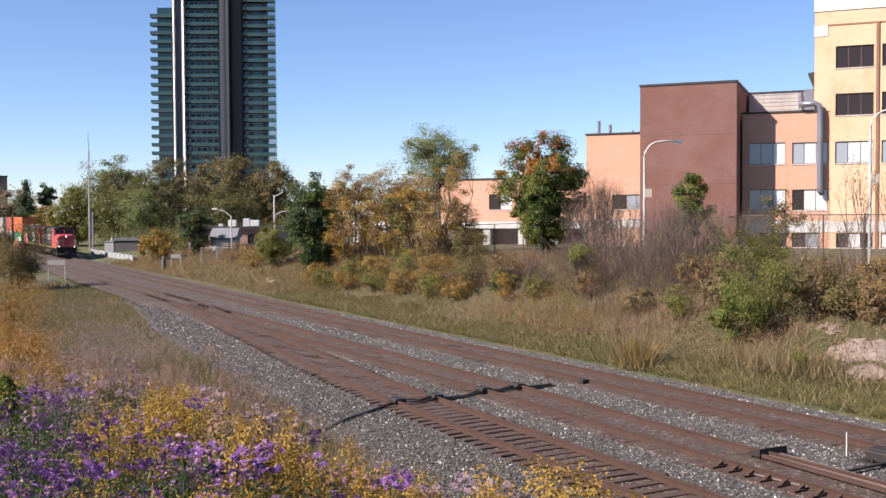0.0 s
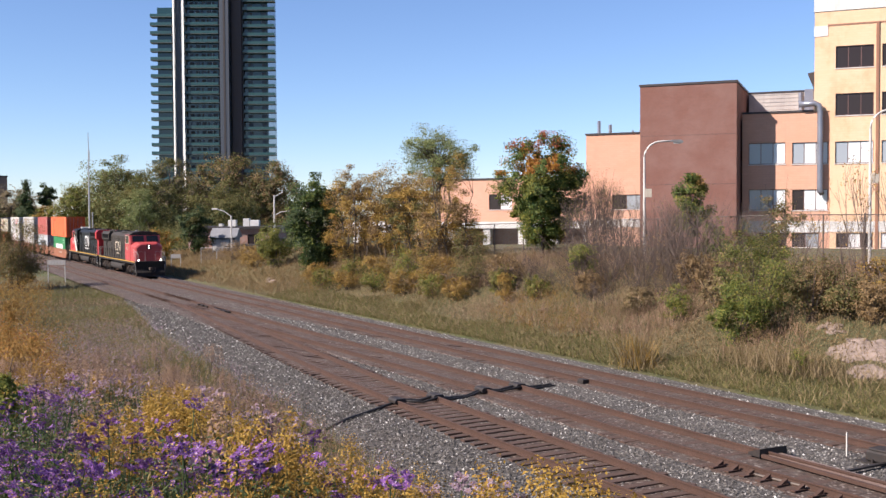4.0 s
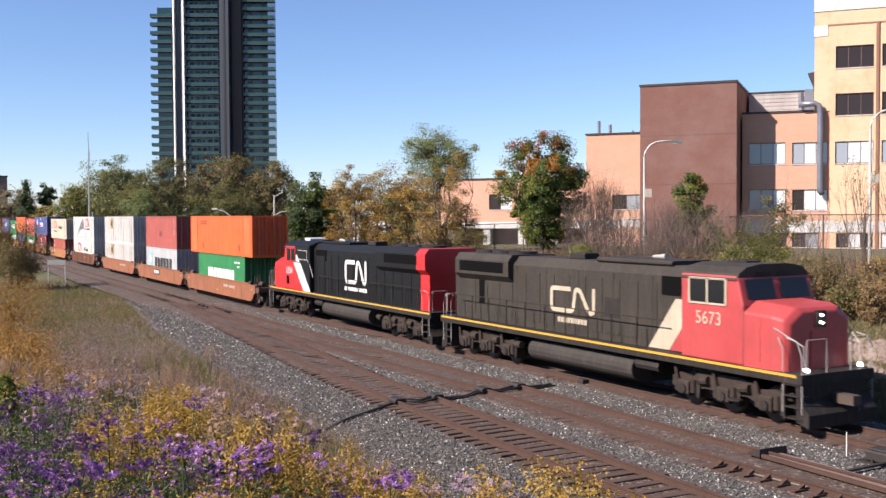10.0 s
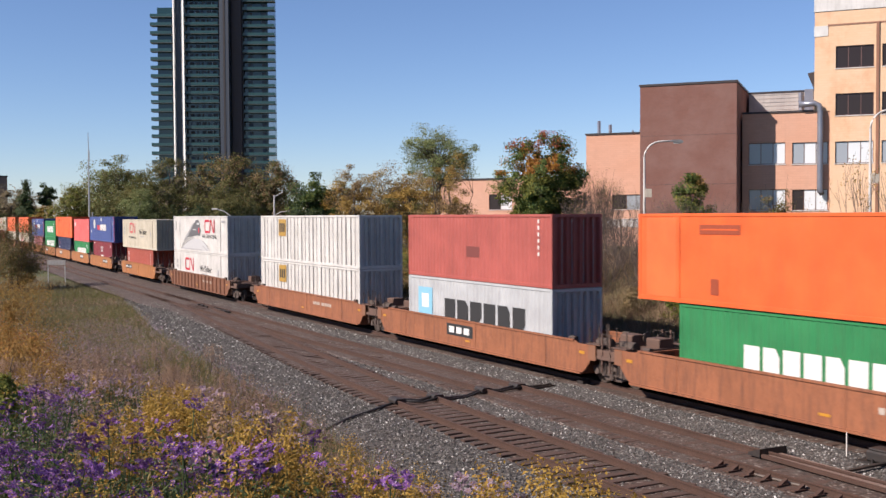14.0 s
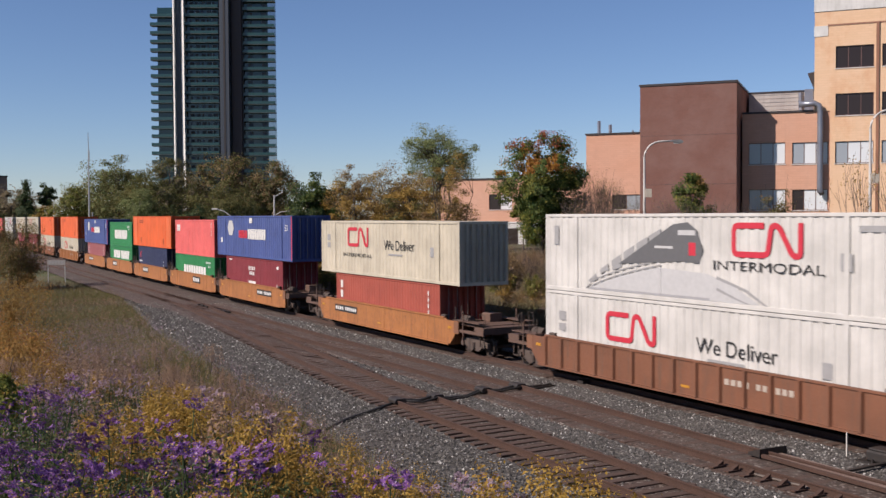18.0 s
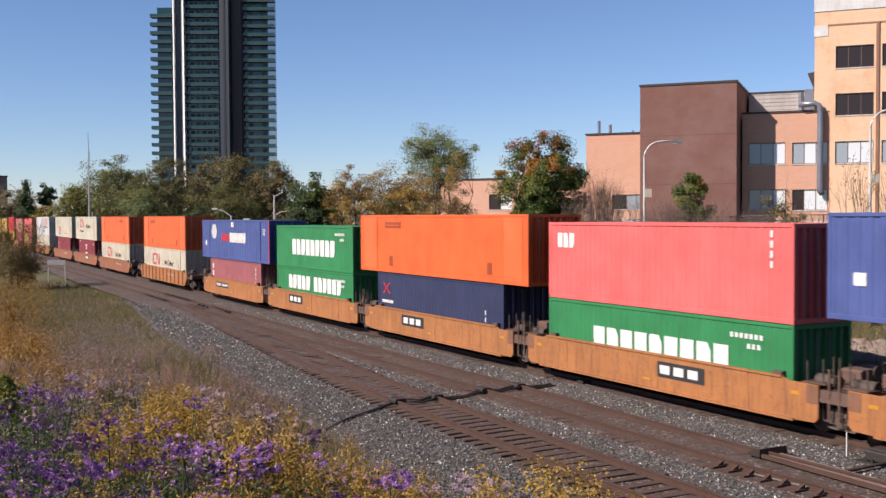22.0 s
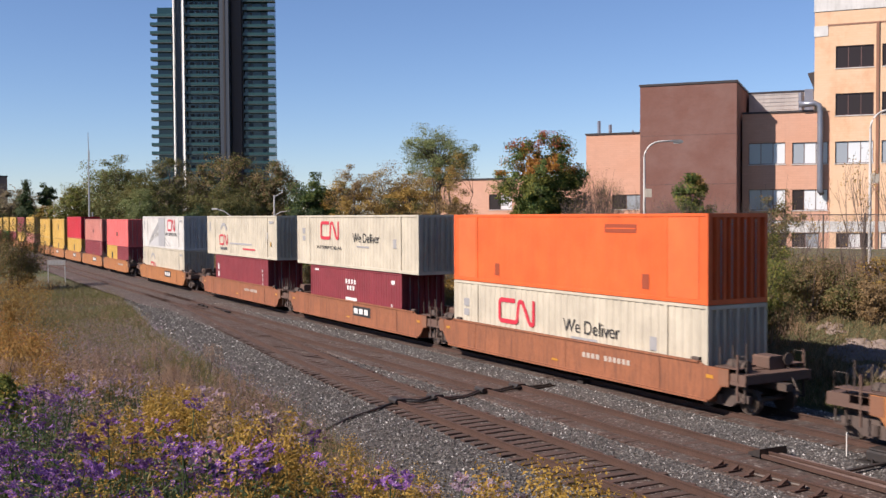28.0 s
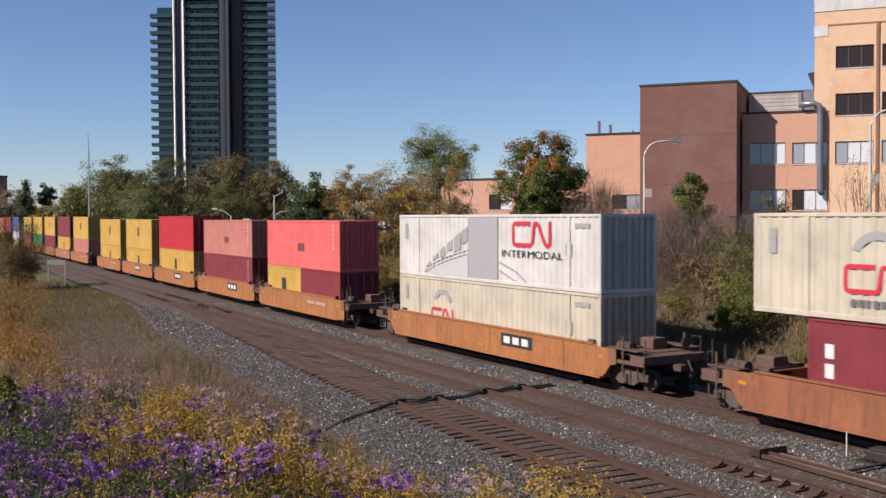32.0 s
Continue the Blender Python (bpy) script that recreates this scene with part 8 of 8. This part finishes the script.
def aster(label, kind, height, heads):
    t = thing("aster_plant", label, "flower", "asters on the hill")
    g = Geo()
    centres = []
    for k in range(7):
        a = k * 0.9
        r = float(RNG.uniform(0.05, 0.20))
        h = height * float(RNG.uniform(0.55, 1.06))
        top = (r * math.cos(a) * 1.3, r * math.sin(a) * 1.3, h)
        g.tube([(r * 0.2 * math.cos(a), r * 0.2 * math.sin(a), 0), (r * 0.7 * math.cos(a), r * 0.7 * math.sin(a), h * 0.55), top], [0.006, 0.005, 0.003], 4, False)
        centres.append(top)
    tagged(part("stem", g, LEAVES["dark"], t), kind="stuff")
    co, q, n = [], [], 0
    eye_pts = []
    for c in centres:
        for j in range(heads // 7):
            p = np.array(c) + RNG.normal(size=3) * np.array([0.036, 0.036, 0.020])
            up = RNG.normal(size=3) * 0.45 + np.array([0.25, -0.5, 1.0])
            up /= np.linalg.norm(up)
            e1 = np.cross(up, (0.3, 0.9, 0.1))
            e1 /= np.linalg.norm(e1)
            e2 = np.cross(up, e1)
            R = float(RNG.uniform(0.013, 0.020))
            for m_ in range(8):
                b0 = m_ * math.pi / 4
                d0 = e1 * math.cos(b0) + e2 * math.sin(b0)
                d1 = e1 * math.cos(b0 + 0.34) + e2 * math.sin(b0 + 0.34)
                d2 = e1 * math.cos(b0 - 0.34) + e2 * math.sin(b0 - 0.34)
                co += [p, p + d1 * R * 0.75 + up * 0.002, p + d0 * R * 1.1, p + d2 * R * 0.75 + up * 0.002]
                q.append((n, n + 1, n + 2, n + 3))
                n += 4
            eye_pts.append(p + up * 0.004)
    tagged(part("bloom", raw_mesh("bloom", np.array(co), np.array(q), LEAVES[kind]), None, t), kind="stuff")
    c2, q2 = leaf_quads(np.array(eye_pts), 0.005, 1.0)
    tagged(part("bloom_centre", raw_mesh("bloom_centre", c2, q2, FLOWER_EYE), None, t), kind="stuff")
    lp = np.stack([RNG.normal(size=760) * 0.13, RNG.normal(size=760) * 0.13, RNG.uniform(0.15, 0.95, 760) * height], 1)
    c2, q2 = leaf_quads(lp, 0.018, 0.28)
    tagged(part("leafage", raw_mesh("leaves", c2, q2, LEAVES["dark"]), None, t), kind="stuff")
    return t


def seed_plant(label, kind, height):
    t = thing("seeding_weed", label, "weed", "withered weeds on the hill")
    g = Geo()
    for k in range(6):
        a = k * 1.05
        g.tube([(0, 0, 0), (0.12 * math.cos(a), 0.12 * math.sin(a), height * 0.6), (0.28 * math.cos(a), 0.28 * math.sin(a), height * float(RNG.uniform(0.85, 1.0)))], [0.007, 0.005, 0.002], 4, False)
    tagged(part("stem", g, TWIG, t), kind="stuff")
    pts = np.concatenate([plume_points(260, height, 0.2, 0.16) + np.array([0.2 * math.cos(a), 0.2 * math.sin(a), 0]) for a in (0, 1.6, 3.1, 4.7)])
    co, q = leaf_quads(pts, 0.012, 0.6)
    tagged(part("seed_head", raw_mesh("seed_head", co, q, LEAVES[kind]), None, t), kind="stuff")
    return t


def sow(models, spots):
    """The first spots take the models themselves, the others copies."""
    for k, (x, y, *size) in enumerate(spots):
        m = pose(x, y, ground_z(x, y) - 0.03, float(RNG.normal()) * 4, float(RNG.normal()) * 4, float(RNG.uniform(0, 360))) @ Matrix.Scale(size[0] if size else 1.0, 4)
        if k < len(models):
            models[k].matrix_basis = m
        else:
            src = models[int(RNG.integers(0, len(models)))]
            copy_thing(src, m @ Matrix.Scale(1 / src.scale.x, 4))


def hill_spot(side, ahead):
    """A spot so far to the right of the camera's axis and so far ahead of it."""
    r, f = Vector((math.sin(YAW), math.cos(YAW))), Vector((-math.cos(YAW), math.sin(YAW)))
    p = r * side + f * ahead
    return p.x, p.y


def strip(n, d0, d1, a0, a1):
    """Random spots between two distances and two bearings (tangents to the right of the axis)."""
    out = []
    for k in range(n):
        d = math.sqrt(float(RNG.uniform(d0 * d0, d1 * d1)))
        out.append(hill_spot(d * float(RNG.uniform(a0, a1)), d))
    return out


sow([aster("purple aster plant in full flower", "purple", float(h), 133) for h in (0.88, 0.95, 1.0, 0.92)],
    [(-10.4, 1.64), (-8.6, 1.2), (-6.5, 0.83), (-11.9, 1.5), (-6.5, 1.42), (-7.2, 0.75), (-5.4, 0.62), (-5.2, 1.02), (-4.25, 0.82), (-4.2, 0.5), (-5.1, 1.3), (-4.4, 1.28), (-4.9, 1.68), (-3.75, 1.22, 0.9), (-4.35, 1.6),
     (-5.5, 2.1), (-4.2, 1.8), (-3.5, 1.5, 0.9), (-3.75, 0.68, 0.9), (-3.8, 1.78, 0.92), (-14.5, 2.2), (-6.0, 0.55), (-4.8, 0.72), (-4.1, 1.45), (-9.4, 1.25), (-12.8, 1.8), (-5.0, 0.5), (-4.55, 0.95), (-5.9, 0.78), (-4.0, 1.05, 0.92)])
sow([aster("faded mauve aster plant going to seed", "mauve", float(h), 98) for h in (0.85, 0.95)],
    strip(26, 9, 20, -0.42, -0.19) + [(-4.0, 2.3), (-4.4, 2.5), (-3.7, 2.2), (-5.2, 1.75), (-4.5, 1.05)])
sow([goldenrod("goldenrod plant with bright yellow plumes", "gold", float(h)) for h in (0.95, 1.0, 1.04)],
    [(-3.8, 0.92, 0.88), (-3.75, 1.02, 0.9), (-3.65, 1.12, 0.86), (-3.5, 1.2, 0.84), (-4.1, 0.74, 0.9), (-3.9, 0.42, 0.86), (-4.3, 1.70, 0.95), (-4.45, 1.85, 1.0), (-4.15, 1.98, 1.02), (-4.05, 2.05, 1.0), (-4.1, 1.95, 0.9), (-3.95, 2.0, 0.85),
     (-3.6, 1.96, 0.95), (-3.55, 2.08, 0.96), (-3.45, 2.2, 0.98), (-3.4, 2.12, 1.1), (-3.35, 2.25, 1.14), (-3.27, 2.3, 1.31), (-3.22, 2.4, 1.24), (-3.18, 2.5, 1.27), (-3.1, 2.55, 1.23), (-3.0, 2.3, 1.1)])
sow([goldenrod("goldenrod plant with golden plumes on the slope", "gold", float(h), 0.0085, 3.0) for h in (0.95, 1.0, 1.05)],
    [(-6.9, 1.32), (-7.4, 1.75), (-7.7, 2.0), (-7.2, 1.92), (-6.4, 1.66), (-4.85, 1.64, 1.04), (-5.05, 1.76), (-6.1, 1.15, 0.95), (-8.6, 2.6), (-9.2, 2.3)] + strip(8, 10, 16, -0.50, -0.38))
sow([goldenrod("withered goldenrod with dull golden plumes", "oldgold", float(h), 0.014, 1.8) for h in (0.9, 1.05, 1.15)],
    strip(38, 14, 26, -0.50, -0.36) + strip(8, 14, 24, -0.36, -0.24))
sow([goldenrod("tall withered goldenrod beside the meadow", "oldgold", float(h), 0.022, 1.5) for h in (1.0, 1.2, 1.35)],
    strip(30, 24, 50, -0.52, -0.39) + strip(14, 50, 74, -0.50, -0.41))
sow([seed_plant("withered weed with russet seed heads", "russet", float(h)) for h in (0.95, 1.1, 1.2)],
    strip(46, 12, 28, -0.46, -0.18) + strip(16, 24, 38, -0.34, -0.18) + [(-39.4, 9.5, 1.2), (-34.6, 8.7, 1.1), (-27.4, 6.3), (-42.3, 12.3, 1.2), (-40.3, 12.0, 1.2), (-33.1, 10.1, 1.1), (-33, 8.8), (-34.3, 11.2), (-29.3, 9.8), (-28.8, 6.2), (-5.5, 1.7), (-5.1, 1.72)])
# ---- loose stones over the ballast, nearest first ----
def stones(n, x0, x1, size, mat, name, label):
    """Small angular stones, joined."""
    base = np.array([(1, 0, 0), (-0.9, 0.2, 0), (0.1, 1, 0.1), (0, -0.95, 0), (0.1, 0.1, 0.9), (0, 0, -0.8)], np.float32)
    tri = np.array([(0, 2, 4), (2, 1, 4), (1, 3, 4), (3, 0, 4), (2, 0, 5), (1, 2, 5), (3, 1, 5), (0, 3, 5)])
    x = RNG.uniform(x0, x1, n)
    lo = np.array([near_edge(a) + 0.2 for a in x])
    hi = np.array([far_edge(a) - 0.2 for a in x])
    y = lo + RNG.uniform(0, 1, n) * (hi - lo)
    keep = np.ones(n, bool)
    for line in (near_line, middle_line, main_line):
        c_ = np.array([line(a) for a in x])
        keep &= (np.abs(y - c_) > 1.35) | (RNG.uniform(size=n) < 0.10)
    x, y = x[keep], y[keep]
    n = len(x)
    z = np.full(n, -0.215)
    edge = np.minimum(y - np.array([near_edge(a) for a in x]), np.array([far_edge(a) for a in x]) - y)
    z -= np.clip(1.6 - edge, 0, 1.6) * 0.10
    s_ = size * RNG.uniform(0.55, 1.35, n)
    ang = RNG.uniform(0, 6.28, n)
    tilt = RNG.normal(size=(n, 3)) * 0.25
    ca, sa = np.cos(ang), np.sin(ang)
    p = base[None] * (s_[:, None, None] * RNG.uniform(0.6, 1.2, (n, 1, 3)))
    px = p[:, :, 0] * ca[:, None] - p[:, :, 1] * sa[:, None]
    py = p[:, :, 0] * sa[:, None] + p[:, :, 1] * ca[:, None]
    pz = p[:, :, 2] + tilt[:, :1] * px + tilt[:, 1:2] * py
    co = np.stack([px + x[:, None], py + y[:, None], pz + z[:, None]], 2).reshape(-1, 3)
    f = (np.arange(n)[:, None, None] * 6 + tri[None]).reshape(-1, 3)
    return tagged(new(name, raw_mesh(name, co, f, mat)), label, "gravel", kind="stuff")


def mat_stone():
    m, nt, b = material("loose_stone")
    g = nt.nodes.new("ShaderNodeNewGeometry")
    r = ramp(nt, g.outputs["Random Per Island"], [(0.0, (0.039, 0.036, 0.033)), (0.5, (0.083, 0.077, 0.071)), (0.85, (0.14, 0.132, 0.122)), (0.95, (0.245, 0.235, 0.22)), (1.0, (0.5, 0.49, 0.47))])
    nt.links.new(r.outputs[0], b.inputs["Base Color"])
    b.inputs["Roughness"].default_value = 0.85
    return m


STONE = mat_stone()
stones(60000, -48, -14, 0.035, STONE, "ballast_stones", "loose angular grey and white ballast stones")
stones(26000, -85, -48, 0.05, STONE, "ballast_stones", "loose angular grey ballast stones farther off")


def motions():
    """The whole train rolls along the line; every vehicle and every box on it follows the same timetable, and the wheels turn with the way gone."""
    times = [k * 1.0 for k in range(33)]
    for ob, q, z, turned in ROLLING:
        walk(ob, [(t, rail_pose(q, t, z) @ pose(0, 0, 0, 0, 0, 180 if turned else 0)) for t in times])
    place = {ob.name: (q, -1 if turned else 1) for ob, q, z, turned in ROLLING}
    for w, x, r in WHEELS:
        q, sign = place[w.parent.parent.name]
        # fine steps while the wheel rolls past the hill; far off, steps of a second, in which the four webs come round to the same look
        near = [t for t in (k * 0.04 for k in range(801)) if -72 < q + sign * x + travelled(t) < -10]
        coarse = [t for t in times if not near or t < near[0] - 0.02 or t > near[-1] + 0.02]
        rows, angle, last = [], 0.0, travelled(0.0)
        for t in sorted(coarse + near):
            step = math.degrees((travelled(t) - last) / r)
            angle += step if abs(step) < 85 else (step + 45) % 90 - 45
            last = travelled(t)
            rows.append((t, pose(x, 0, r, 0, sign * angle, 0)))
        walk(w, rows)


motions()
